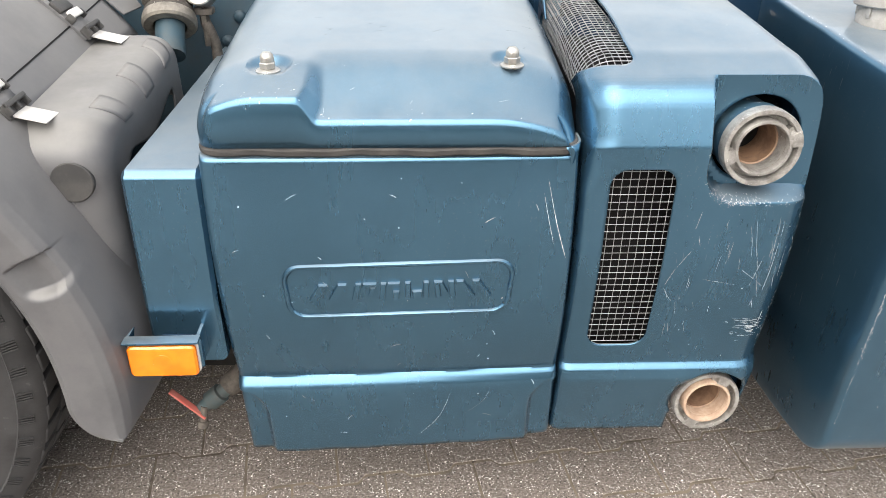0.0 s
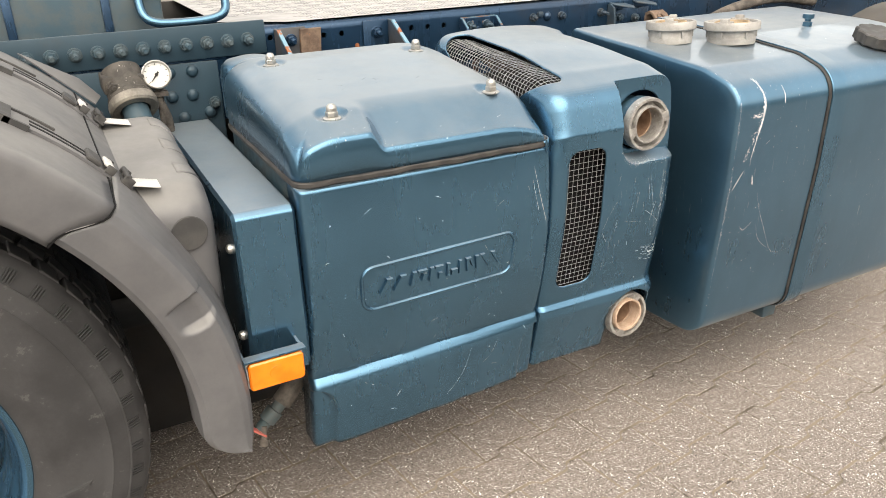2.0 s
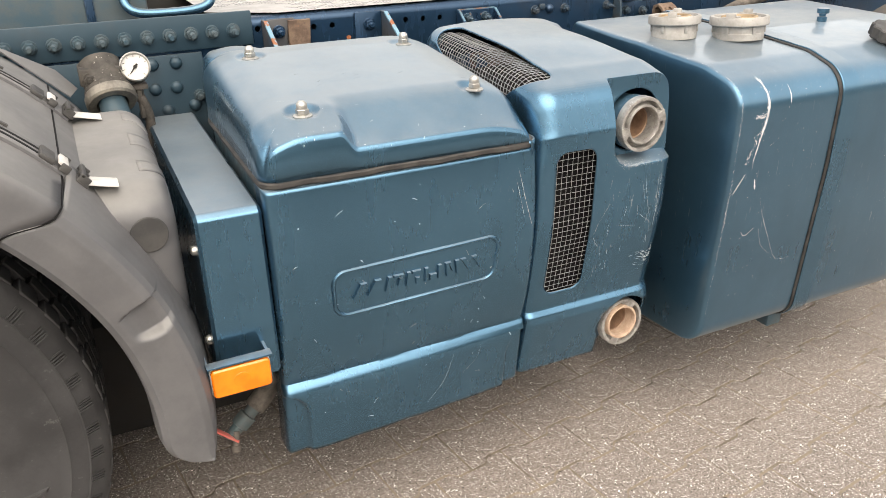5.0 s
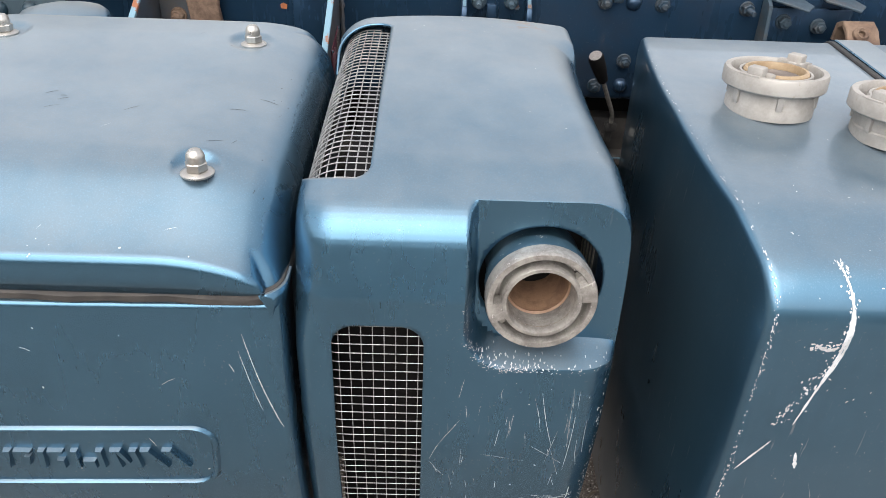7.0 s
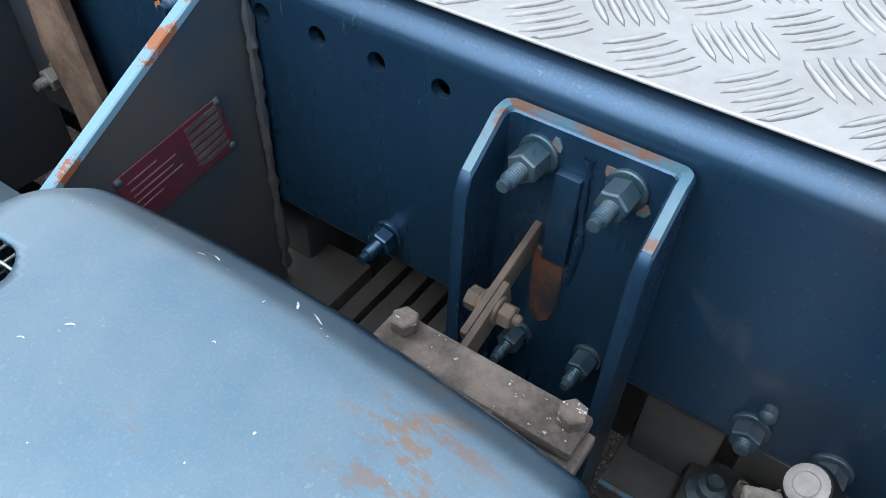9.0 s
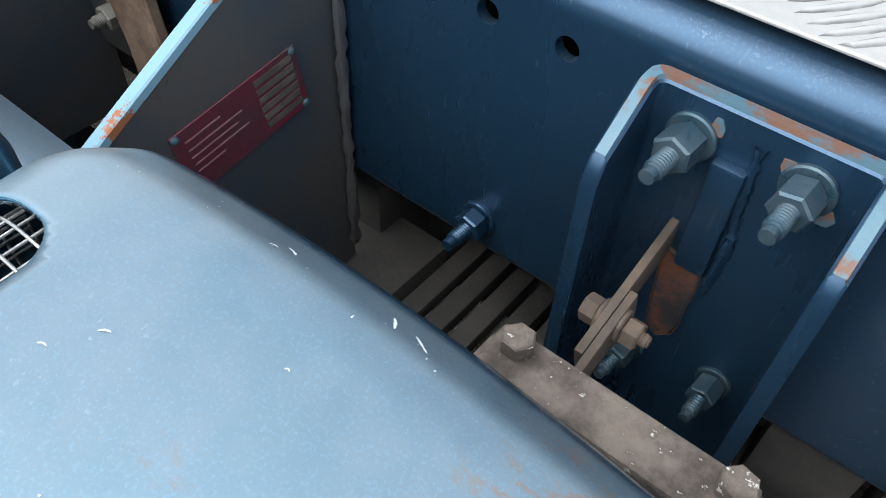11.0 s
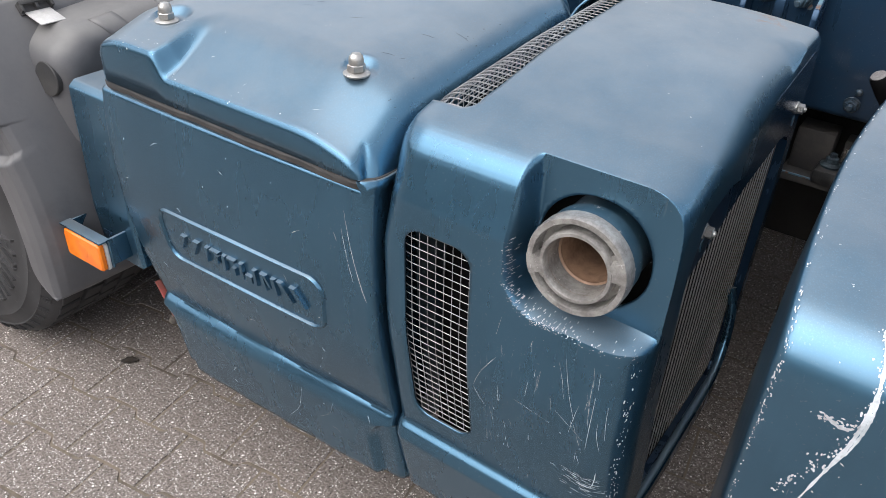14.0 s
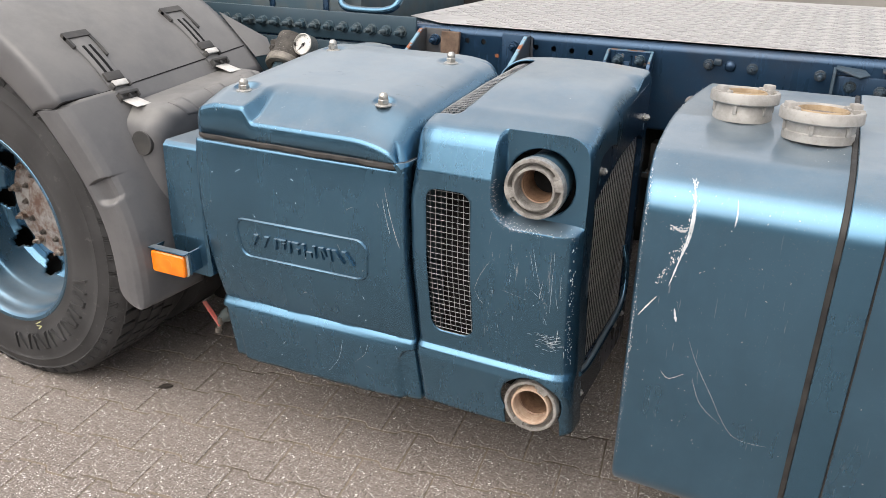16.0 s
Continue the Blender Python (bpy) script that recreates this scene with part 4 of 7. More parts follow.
box(bm, (-0.058, 0.006, -0.024), (0.058, 0.010, 0.036), 0.002, lm)
box(bm, (-0.058, -0.012, 0.032), (0.058, 0.010, 0.036), 0.0015, lm)
box(bm, (-0.058, 0.008, 0.005), (-0.052, 0.075, 0.034), 0.0015, lm)
box(bm, (0.050, 0.008, -0.020), (0.056, 0.055, 0.034), 0.0015, lm)
part("bracket", bm, PAINT, lamp, "bent blue sheet bracket")

# drain valve with a red grip below it
VALVE_TEAL = worn("dusty_teal_metal", (0.045, 0.085, 0.095), (0.085, 0.095, 0.095), 0.6, 0.2, 30.0)
valve = thing("drain_valve", "small drain valve with a faded red lever", "valve", (-0.60, 0.06, 0.33))
vm = aim((-0.622, 0.105, 0.318), (0.75, 0.12, 0.62))
bm = bmesh.new()
lathe(bm, [(0, -0.03), (0.011, -0.03), (0.013, -0.02), (0.013, -0.006), (0.019, -0.004), (0.019, 0.024), (0.014, 0.026), (0.014, 0.065), (0, 0.065)], vm, 20)
part("body", bm, VALVE_TEAL, valve, "dusty blue-grey valve body")
bm = bmesh.new()
lathe(bm, [(0, 0), (0.007, 0), (0.007, 0.030), (0.010, 0.032), (0.010, 0.044), (0, 0.046)], aim((-0.634, 0.095, 0.312), (-0.15, -0.2, -0.9)), 14)
part("outlet", bm, DIRTY_METAL, valve, "small outlet nipple")
bm = bmesh.new()
LEVER = Matrix.Translation((-0.695, 0.100, 0.345)) @ Vector((0.062, -0.012, -0.054)).to_track_quat("X", "Z").to_matrix().to_4x4()
box(bm, (0.0, -0.0065, -0.0025), (0.084, 0.0065, 0.0025), 0.002, LEVER)
part("lever", bm, RED_GRIP, valve, "faded red lever grip")
bm = bmesh.new()
tube(bm, curve3([(-0.590, 0.11, 0.345), (-0.560, 0.12, 0.37), (-0.535, 0.14, 0.40), (-0.52, 0.2, 0.46)], 8), 0.022, 14)
part("hose", bm, DIRTY_METAL, valve, "dusty hose")

# ---- tank ----
PAINT_HANGER = worn("dusty_hanger_paint", (0.030, 0.055, 0.078), (0.085, 0.075, 0.066), 0.55, 0.2, 20.0, lo=0.45, hi=0.75)
BLACK_RUBBER = worn("black_strap_rubber", (0.010, 0.010, 0.011), (0.03, 0.029, 0.028), 0.6, 0.0, 30.0)
tank = thing("hydraulic_tank", "blue tank with white scratches and chipped edges on straps", "tank", (1.2, 0.27, 0.25))
T0, T1 = 0.491, 1.36
TLINE = [(-0.030, 0.262, 0.065), (-0.058, 0.70, 0.8), (-0.060, 0.918, 0.075), (0.050, 0.955, 0.12), (0.26, 0.974, 0.25), (0.594, 0.985, 0.03), (0.594, 0.258, 0.06)]


def tank_ring(grow):
    pts = resample([*fillet(TLINE, True, 10), fillet(TLINE, True, 10)[0]], 0.06)[:-1]
    c = Vector((0.27, 0.62))
    out = []
    n = len(pts)
    for i, p in enumerate(pts):
        e = (pts[(i + 1) % n] - pts[i - 1]).normalized()
        nrm = Vector((e.y, -e.x))
        if nrm.dot(p - c) < 0:
            nrm = -nrm
        out.append(p + nrm * grow)
    return out


def tank_bow(x, y):
    """The end of the tank is bowed: it stands out most half way back."""
    return x - 0.027 * max(0.0, 1 - ((y - 0.27) / 0.335) ** 2) * smooth(0.70, T0, x)


def tank_loft(bm, stations, close=True):
    rings = []
    for x, g in stations:
        rings.append([bm.verts.new((tank_bow(x, p.x), p.x, p.y)) for p in tank_ring(g)])
    if close:
        # the dished end
        for k2, out in ((0.93, 0.001), (0.72, 0.006), (0.40, 0.010), (0.12, 0.011)):
            first = [Vector((0.27, 0.62)).lerp(p, k2) for p in tank_ring(stations[0][1])]
            rings.insert(0, [bm.verts.new((tank_bow(stations[0][0], p.x) - out, p.x, p.y)) for p in first])
    n = len(rings[0])
    for a, b in zip(rings, rings[1:]):
        for i in range(n):
            bm.faces.new((a[i], a[(i + 1) % n], b[(i + 1) % n], b[i]))
    if close:
        bm.faces.new(rings[0])
        bm.faces.new(rings[-1][::-1])


bm = bmesh.new()
tank_loft(bm, [(T0, -0.010), (T0 + 0.0015, -0.005), (T0 + 0.004, -0.002), (T0 + 0.008, -0.0004), (T0 + 0.013, 0.0), (0.53, 0.0), (0.57, 0.0), (0.61, 0.0), (0.66, 0.0), (0.71, 0.0), (0.80, 0.0), (1.0, 0.0), (T1 - 0.03, 0.0), (T1 - 0.010, -0.002), (T1 - 0.003, -0.008), (T1, -0.018)])
tank_body = part("body", bm, PAINT_TANK, tank, "blue tank body with white chips")
for a, b, g, name, mat in ((0.789, 0.799, 0.0035, "strap_rubber", BLACK_RUBBER), (0.799, 0.853, 0.006, "strap", PAINT), (0.853, 0.857, 0.0025, "strap_rubber", BLACK_RUBBER)):
    bm = bmesh.new()
    tank_loft(bm, [(a, -0.004), (a, g - 0.0015), (a + 0.0015, g), (b - 0.0015, g), (b, g - 0.0015), (b, -0.004)], False)
    part(name, bm, mat, tank)
bm = bmesh.new()
box(bm, (0.785, 0.02, 0.215), (0.835, 0.09, 0.262), 0.004)
part("strap_foot", bm, PAINT_DIRTY, tank)
for x in (1.02,):
    bm = bmesh.new()
    box(bm, (x, 0.06, 0.22), (x + 0.04, 0.5, 0.262), 0.004)
    part("strap_foot", bm, PAINT_DIRTY, tank)


def tank_top(y):
    return 0.974 + 0.033 * (y - 0.26) - 0.055 * max(0.0, 0.24 - y)


LID_DULL = worn("dull_brown_lid", (0.20, 0.175, 0.16), (0.13, 0.112, 0.10), 0.45, 0.3, 20.0)
ALU_PALE = worn("pale_cast_aluminium", (0.36, 0.35, 0.335), (0.27, 0.26, 0.245), 0.6, 0.25, 18.0, spot=(0.30, 0.28, 0.25))
TAN = worn("tan_rubber", (0.33, 0.25, 0.16), (0.24, 0.17, 0.10), 0.6, 0.0, 30.0)


def filler(x, y, r, turn, tilt):
    z = tank_top(y) + 0.010
    m = Matrix.Translation((x, y, z)) @ pose(0, 0, 0, tilt, 0, 0)
    bm = bmesh.new()
    lathe(bm, [(0, -0.014), (r * 0.86, -0.014), (r * 0.86, 0.001), (r * 0.84, 0.003), (r * 0.84, 0.022), (0, 0.022)], m, 48)
    for c in range(6):
        box(bm, (r * 0.82, -0.004, 0.001), (r * 0.90, 0.004, 0.022), 0.0015, m @ pose(0, 0, 0, 0, 0, 60 * c + 20))
    neck = part("filler_coupling", bm, ALU_PALE, tank, "pale cast aluminium filler coupling with closed lid")
    bm = bmesh.new()
    claw_ring(bm, m @ Matrix.Translation((0, 0, 0.020)), r, r * 0.60, 0.021, 2, turn)
    part("claw_ring", bm, ALU_PALE, neck)
    for c in range(2):
        # an upright lug on each claw, with a notch beside it
        bm = bmesh.new()
        lug = m @ pose(0, 0, 0, 0, 0, math.degrees(turn) + 180 * c)
        box(bm, (r * 0.70, -0.011, 0.028), (r * 0.95, 0.010, 0.052), 0.003, lug)
        box(bm, (r * 0.66, 0.006, 0.028), (r * 0.80, 0.020, 0.045), 0.003, lug)
        part("lug", bm, ALU_PALE, neck, "upright cast lug")
    bm = bmesh.new()
    lathe(bm, [(r * 0.535, 0.026), (r * 0.54, 0.0385), (r * 0.555, 0.0405), (r * 0.600, 0.0405), (r * 0.63, 0.038), (r * 0.64, 0.022)], m, 48)
    part("seal", bm, TAN, neck, "tan rubber seal ring")
    bm = bmesh.new()
    lathe(bm, [(r * 0.64, 0.0355), (r * 0.655, 0.0375), (r * 0.70, 0.0375), (r * 0.715, 0.035), (r * 0.715, 0.022)], m, 48)
    part("inner_rim", bm, ALU_PALE, neck)
    bm = bmesh.new()
    lathe(bm, [(0, 0.0265), (r * 0.38, 0.0275), (r * 0.44, 0.0300), (r * 0.47, 0.0320), (r * 0.50, 0.0320), (r * 0.515, 0.0295), (r * 0.55, 0.0295)], m, 48)
    part("lid", bm, LID_DULL, neck, "dull brownish blind lid")


filler(0.591, 0.290, 0.064, 0.75, -3)
filler(0.731, 0.214, 0.071, 0.45, -3)
bm = bmesh.new()
lathe(bm, [(0, 0), (0.013, 0), (0.013, 0.012), (0.009, 0.014), (0.009, 0.02), (0.016, 0.022), (0.016, 0.034), (0, 0.036)], Matrix.Translation((1.085, 0.265, tank_top(0.265))), 16)
part("breather", bm, PAINT, tank, "small blue breather cap")
CAP_AT = Matrix.Translation((1.085, 0.045, tank_top(0.045) - 0.004)) @ pose(0, 0, 0, 14, 0, 0)
bm = bmesh.new()
gear = [((0.062 if i % 4 < 2 else 0.056) * math.cos(2 * math.pi * i / 48), (0.062 if i % 4 < 2 else 0.056) * math.sin(2 * math.pi * i / 48)) for i in range(48)]
prism(bm, gear, 0.004, 0.034, CAP_AT, 0.003)
lathe(bm, [(0, 0), (0.045, 0), (0.045, 0.006)], CAP_AT, 24)
part("fuel_cap", bm, PLASTIC_DARK, tank, "ribbed black filler cap")



def tank_front(u, v):
    return tank_skin(u + 0.012, v + 0.012 - RIM_LINE[TANK_START].y)


RIM_LINE = tank_ring(0.0)


def tank_skin(u, v):
    """A place on the tank's skin: u along the truck, v as length from the front edge's foot upwards and back over the top."""
    i, left = TANK_START, v
    while left > (RIM_LINE[(i + TANK_DIR) % len(RIM_LINE)] - RIM_LINE[i]).length:
        left -= (RIM_LINE[(i + TANK_DIR) % len(RIM_LINE)] - RIM_LINE[i]).length
        i = (i + TANK_DIR) % len(RIM_LINE)
    q = RIM_LINE[(i + TANK_DIR) % len(RIM_LINE)]
    p = RIM_LINE[i].lerp(q, max(0.0, left) / (q - RIM_LINE[i]).length)
    return Vector((tank_bow(u, p.x), p.x, p.y))


TANK_START = min(range(len(RIM_LINE)), key=lambda i: (RIM_LINE[i] - Vector((-0.04, 0.33))).length)
TANK_DIR = 1 if RIM_LINE[(TANK_START + 1) % len(RIM_LINE)].y > RIM_LINE[TANK_START].y else -1
bm = bmesh.new()
scratch(bm, tank_front, [(0.552, 0.935), (0.560, 0.900), (0.561, 0.865), (0.557, 0.82), (0.547, 0.775), (0.538, 0.735)], 0.0052)
scratch(bm, tank_front, [(0.563, 0.885), (0.564, 0.86), (0.562, 0.835), (0.558, 0.81)], 0.0036)
scratch(bm, tank_front, [(0.531, 0.845), (0.545, 0.838), (0.556, 0.842)], 0.005)
scratch(bm, tank_front, [(0.492, 0.665), (0.506, 0.688), (0.521, 0.711)], 0.0035)
scratch(bm, tank_front, [(0.553, 0.694), (0.556, 0.680), (0.559, 0.668)], 0.006)
scratch(bm, tank_front, [(0.583, 0.643), (0.600, 0.60), (0.632, 0.54), (0.681, 0.46), (0.742, 0.455)], 0.0007)
scratch(bm, tank_front, [(0.60, 0.56), (0.62, 0.51), (0.66, 0.475)], 0.0006)
scratch(bm, tank_front, [(0.545, 0.56), (0.56, 0.548), (0.585, 0.565)], 0.0016)
scratch(bm, tank_front, [(0.625, 0.905), (0.628, 0.88), (0.627, 0.86)], 0.003)
for _ in range(150):
    t = wear.random()
    flake(bm, tank_front, 0.552 + 0.012 * math.sin(math.pi * (t * 1.3 + 0.05)) - 0.022 * t * t + wear.gauss(0, 0.0035), 0.935 - 0.20 * t, wear.uniform(0.0005, 0.0016), wear.uniform(1, 2.5), 1.57 + wear.gauss(0, 0.3))
for _ in range(40):
    flake(bm, tank_front, wear.uniform(0.528, 0.556), 0.842 + wear.gauss(0, 0.003), wear.uniform(0.0006, 0.0018), wear.uniform(1, 2))
for _ in range(70):
    u = 0.49 + abs(wear.gauss(0, 0.13))
    flake(bm, tank_skin, u, wear.uniform(0.0, 0.75), wear.uniform(0.0003, 0.0011), wear.uniform(1, 2.8), wear.uniform(0, 3))
for _ in range(60):
    flake(bm, tank_skin, wear.uniform(0.5, 1.2), wear.uniform(0.1, 0.85), wear.uniform(0.0003, 0.0012), wear.uniform(1, 3), wear.uniform(0, 3))
for _ in range(300):
    v0 = wear.choice((wear.uniform(0, 1.15), wear.gauss(0.30, 0.06), wear.gauss(0.55, 0.05)))
    flake(bm, tank_skin, T0 + 0.004 + abs(wear.gauss(0, 0.0022)), max(0.0, v0), wear.uniform(0.0003, 0.0010), wear.uniform(1, 4), 1.57)
tagged(part("chipped_paint", bm, PRIMER, tank_body, "white paint chips and long scratches", fix=False), kind="stuff")
# strap hanger on the rail: a channel with a bent lip, and the rusty end of the strap
XYZ = Matrix(((0, 0, 1, 0), (1, 0, 0, 0), (0, 1, 0, 0), (0, 0, 0, 1)))
bm = bmesh.new()
prism(bm, [(0.736, 0.84), (0.736, 1.018), (0.722, 1.019), (0.704, 1.008), (0.694, 0.93), (0.692, 0.84)], 0.737, 0.744, XYZ, 0.001)
hanger = part("hanger", bm, PAINT_HANGER, tank, "dark blue steel hanger bracket bolted to the rail")
bm = bmesh.new()
box(bm, (0.744, 0.728, 0.86), (0.90, 0.7365, 1.000), 0.001)
part("hanger_plate", bm, PAINT_RAIL, hanger)
for x0, x1, drop in ((0.742, 0.815, 5), (0.838, 0.905, 3)):
    bm = bmesh.new()
    prism(bm, [(x0, 0.736), (x1 - 0.012, 0.736), (x1, 0.700), (x1 - 0.020, 0.672), (x0 + 0.03, 0.690), (x0, 0.712)], 0.0, 0.004, Matrix.Translation((x0, 0.736, 1.0185)) @ pose(0, 0, 0, 8, drop, 0) @ Matrix.Translation((-x0, -0.736, 0)), 0.001)
    part("lip", bm, PAINT_HANGER, hanger, "bent top lip with scraped edge")
for x, z in ((0.778, 0.976), (0.842, 0.970)):
    bm = bmesh.new()
    bolt(bm, (x, 0.728, z), (0, -1, 0), 0.011, 0.005, True, x * 20)
    part("bolt", bm, PAINT_HANGER, hanger)
bm = bmesh.new()
prism(bm, [(0.618, 0.954), (0.628, 0.957), (0.655, 0.985), (0.676, 0.994), (0.696, 0.986), (0.702, 0.955), (0.694, 0.955), (0.688, 0.978), (0.674, 0.985), (0.660, 0.977), (0.634, 0.950)], 0.858, 0.914, XYZ, 0.0015)
lathe(bm, [(0.006, 0.0), (0.014, 0.0), (0.014, 0.008), (0.010, 0.012), (0.006, 0.010), (0.006, 0.0)], aim((0.880, 0.650, 0.974), (0.1, -0.7, 0.75)), 18)
part("strap_end", bm, RUST, tank, "rusty strap end with a hole")

# ---- chassis rail ----
RAIL_Y = 0.737
rail = thing("chassis_rail", "dark blue steel truck chassis rail with bolts and holes", "truck frame", (0.3, RAIL_Y, 0.82))
line = fillet([(0.0, 0.815, 0.012), (0.0, 1.041, 0.020), (0.075, 1.041, 0.004), (0.075, 1.034, 0), (0.008, 1.034, 0.012), (0.008, 0.823, 0.006), (0.075, 0.823, 0), (0.075, 0.815, 0)], True, 6)
bm = bmesh.new()
prism(bm, [(p.x + RAIL_Y, p.y) for p in line], -2.4, 3.2, Matrix(((0, 0, 1, 0), (1, 0, 0, 0), (0, 1, 0, 0), (0, 0, 0, 1))))
web = part("web", bm, PAINT_RAIL, rail, "dark blue rail web")
cut_bm = bmesh.new()
for x, z in [(-0.210, 1.006), (-0.160, 1.006), (-0.003, 1.0035), (0.048, 1.003), (0.0995, 1.002), (0.151, 1.0015), (-0.355, 1.012)]:
    lathe(cut_bm, [(0, -0.03), (0.0075, -0.03), (0.0075, 0.03), (0, 0.03)], aim((x, RAIL_Y, z), (0, -1, 0)), 20)
cut_me = bpy.data.meshes.new("cutter")
cut_bm.to_mesh(cut_me)
cut_bm.free()
cutter = new("cutter", cut_me)
mod = web.modifiers.new("holes", "BOOLEAN")
mod.operation, mod.object, mod.solver = "DIFFERENCE", cutter, "EXACT"
done = bpy.data.meshes.new_from_object(web.evaluated_get(bpy.context.evaluated_depsgraph_get()))
web.modifiers.clear()
web.data = done
web.data.name = "web"
bpy.data.objects.remove(cutter)


def rail_bolt(x, z, s=0.0120, shank=0.03, y=RAIL_Y, mat=None, turn=None):
    bm = bmesh.new()
    bolt(bm, (x, y, z), (0.0, -1, 0), s, shank, True, x * 17 if turn is None else turn)
    part("bolt", bm, mat or PAINT_RAIL, rail, "painted hexagon bolt")


def rail_rivet(x, z, r=0.0165, y=RAIL_Y):
    bm = bmesh.new()
    rivet(bm, (x, y, z), (0, -1, 0), r)
    part("rivet", bm, PAINT_RAIL if x > 0 else PAINT_DUSTY, rail)


SMEAR = material("dust_smear", (0.30, 0.29, 0.28), 0.9)
k = Nodes(SMEAR)
k.put("Alpha", k.math("MULTIPLY", k.ramp(k.noise(34.0, 6, 0.75), 0.46, 0.72, 0.0, 0.10), k.ramp(k.noise(160.0, 4, 0.7), 0.35, 0.6)))
SMEAR.surface_render_method = "DITHERED"
for pts, w in (([(0.336, 0.970), (0.345, 0.945), (0.362, 0.922), (0.390, 0.897), (0.420, 0.880)], 0.026), ([(0.459, 0.982), (0.459, 0.94), (0.457, 0.90), (0.457, 0.865)], 0.012)):
    bm = bmesh.new()
    line = curve3([(x, RAIL_Y - 0.0006, z) for x, z in pts], 8)
    rows = []
    for i, p in enumerate(line):
        d = (line[min(i + 1, len(line) - 1)] - line[max(i - 1, 0)]).normalized()
        side = Vector((-d.z, 0, d.x)) * w * 0.5 * math.sin(math.pi * (i + 0.4) / (len(line) - 0.2)) ** 0.5
        rows.append([p + side * q for q in (-1, 0, 1)])
    add_grid(bm, rows)
    part("dust_smear", bm, SMEAR, rail, "pale rubbed dust streak")
GREY_BOLT = worn("grey_dull_bolt", (0.20, 0.19, 0.175), (0.11, 0.105, 0.10), 0.6, 0.3, 50.0)
DUSTY_BOLT = worn("dusty_painted_bolt", (0.016, 0.038, 0.062), (0.052, 0.060, 0.068), 0.45, 0.3, 60.0)
# the lap plate with its long row of bolts
bm = bmesh.new()
box(bm, (-2.0, RAIL_Y - 0.010, 0.978), (-0.37, RAIL_Y - 0.001, 1.060), 0.003)
part("lap_plate", bm, PAINT_DUSTY, rail)
bm = bmesh.new()
box(bm, (-1.6, RAIL_Y - 0.012, 0.55), (-0.50, RAIL_Y - 0.002, 0.972), 0.004)
part("gusset_plate", bm, PAINT_DUSTY, rail)
for i in range(15):
    rail_bolt(-0.418 - 0.0505 * i, 1.016, 0.0135, 0.026, RAIL_Y - 0.010, PAINT_DIRTY)
for x, z in ((-0.565, 0.952), (-0.572, 0.893), (-0.622, 0.893), (-0.535, 0.845), (-0.60, 0.838), (-0.655, 0.838), (-0.62, 0.952)):
    rail_rivet(x, z, 0.0145, RAIL_Y - 0.012)
for x, z in ((-0.52, 0.868), (-0.88, 0.94), (-0.655, 0.635)):
    rail_bolt(x, z, 0.012, 0.012, RAIL_Y - 0.012, PAINT_DIRTY)

for x, z, kind in ((0.456, 0.998, 0), (0.507, 0.998, 1), (0.559, 0.996, 0), (0.711, 0.994, 2), (0.505, 0.892, 0), (0.404, 0.843, 0), (0.456, 0.843, 0), (0.505, 0.845, 1), (0.553, 0.845, 0)):
    if kind == 1:
        rail_rivet(x, z, 0.0135)
    else:
        rail_bolt(x, z, 0.0108, 0.007 if kind == 0 else 0.026, RAIL_Y, DUSTY_BOLT)
rail_bolt(0.107, 0.848, 0.0110, 0.020)
bm = bmesh.new()
lathe(bm, [(0, 0), (0.006, 0), (0.006, 0.007), (0.004, 0.009), (0, 0.010)], aim((0.409, RAIL_Y, 0.866), (0, -1, 0)), 16)
part("stud", bm, DUSTY_BOLT, rail)
bm = bmesh.new()
box(bm, (0.468, RAIL_Y - 0.012, 0.998), (0.487, RAIL_Y - 0.0005, 1.015), 0.004)
part("lug", bm, DUSTY_BOLT, rail, "small painted locking lug")
rail_bolt(-0.287, 0.850, 0.0115, 0.012, RAIL_Y - 0.012, GREY_BOLT)

PAINT_BOLT = worn("painted_bolt", (0.026, 0.058, 0.086), (0.055, 0.084, 0.106), 0.36, 0.45, 60.0, spot=(0.10, 0.07, 0.05))
# channel bracket with two large bolts
bracket = thing("mounting_bracket", "blue steel channel bracket with chipped edges bolted to the rail", "bracket", (0.26, 0.70, 0.70))
EDGE_RUSTY = worn("rusted_paint_edge", (0.050, 0.105, 0.145), (0.115, 0.058, 0.038), 0.6, 0.0, 22.0, lo=0.44, hi=0.54)
B0, B1 = 0.199, 0.321


def channel_line(inset, back, r):
    """Plan of the bent channel: out of one flange, across the back and into the other."""
    side = (0.055, 0.050, 0.042, 0.035, 0.026, 0.018)
    pts = [(B0 + inset, -d, 0) for d in side] + [(B0 + inset, -back, r), (B1 - inset, -back, r)] + [(B1 - inset, -d, 0) for d in side[::-1]]
    return fillet(pts, False, 6)


def channel_top(d):
    """Height of the channel's edge, which slopes down towards the front of the flanges."""
    return 1.018 - 0.0015 * smooth(0.0, 0.018, d) - 0.75 * max(0.0, d - 0.018) - 2.2 * max(0.0, d - 0.050)


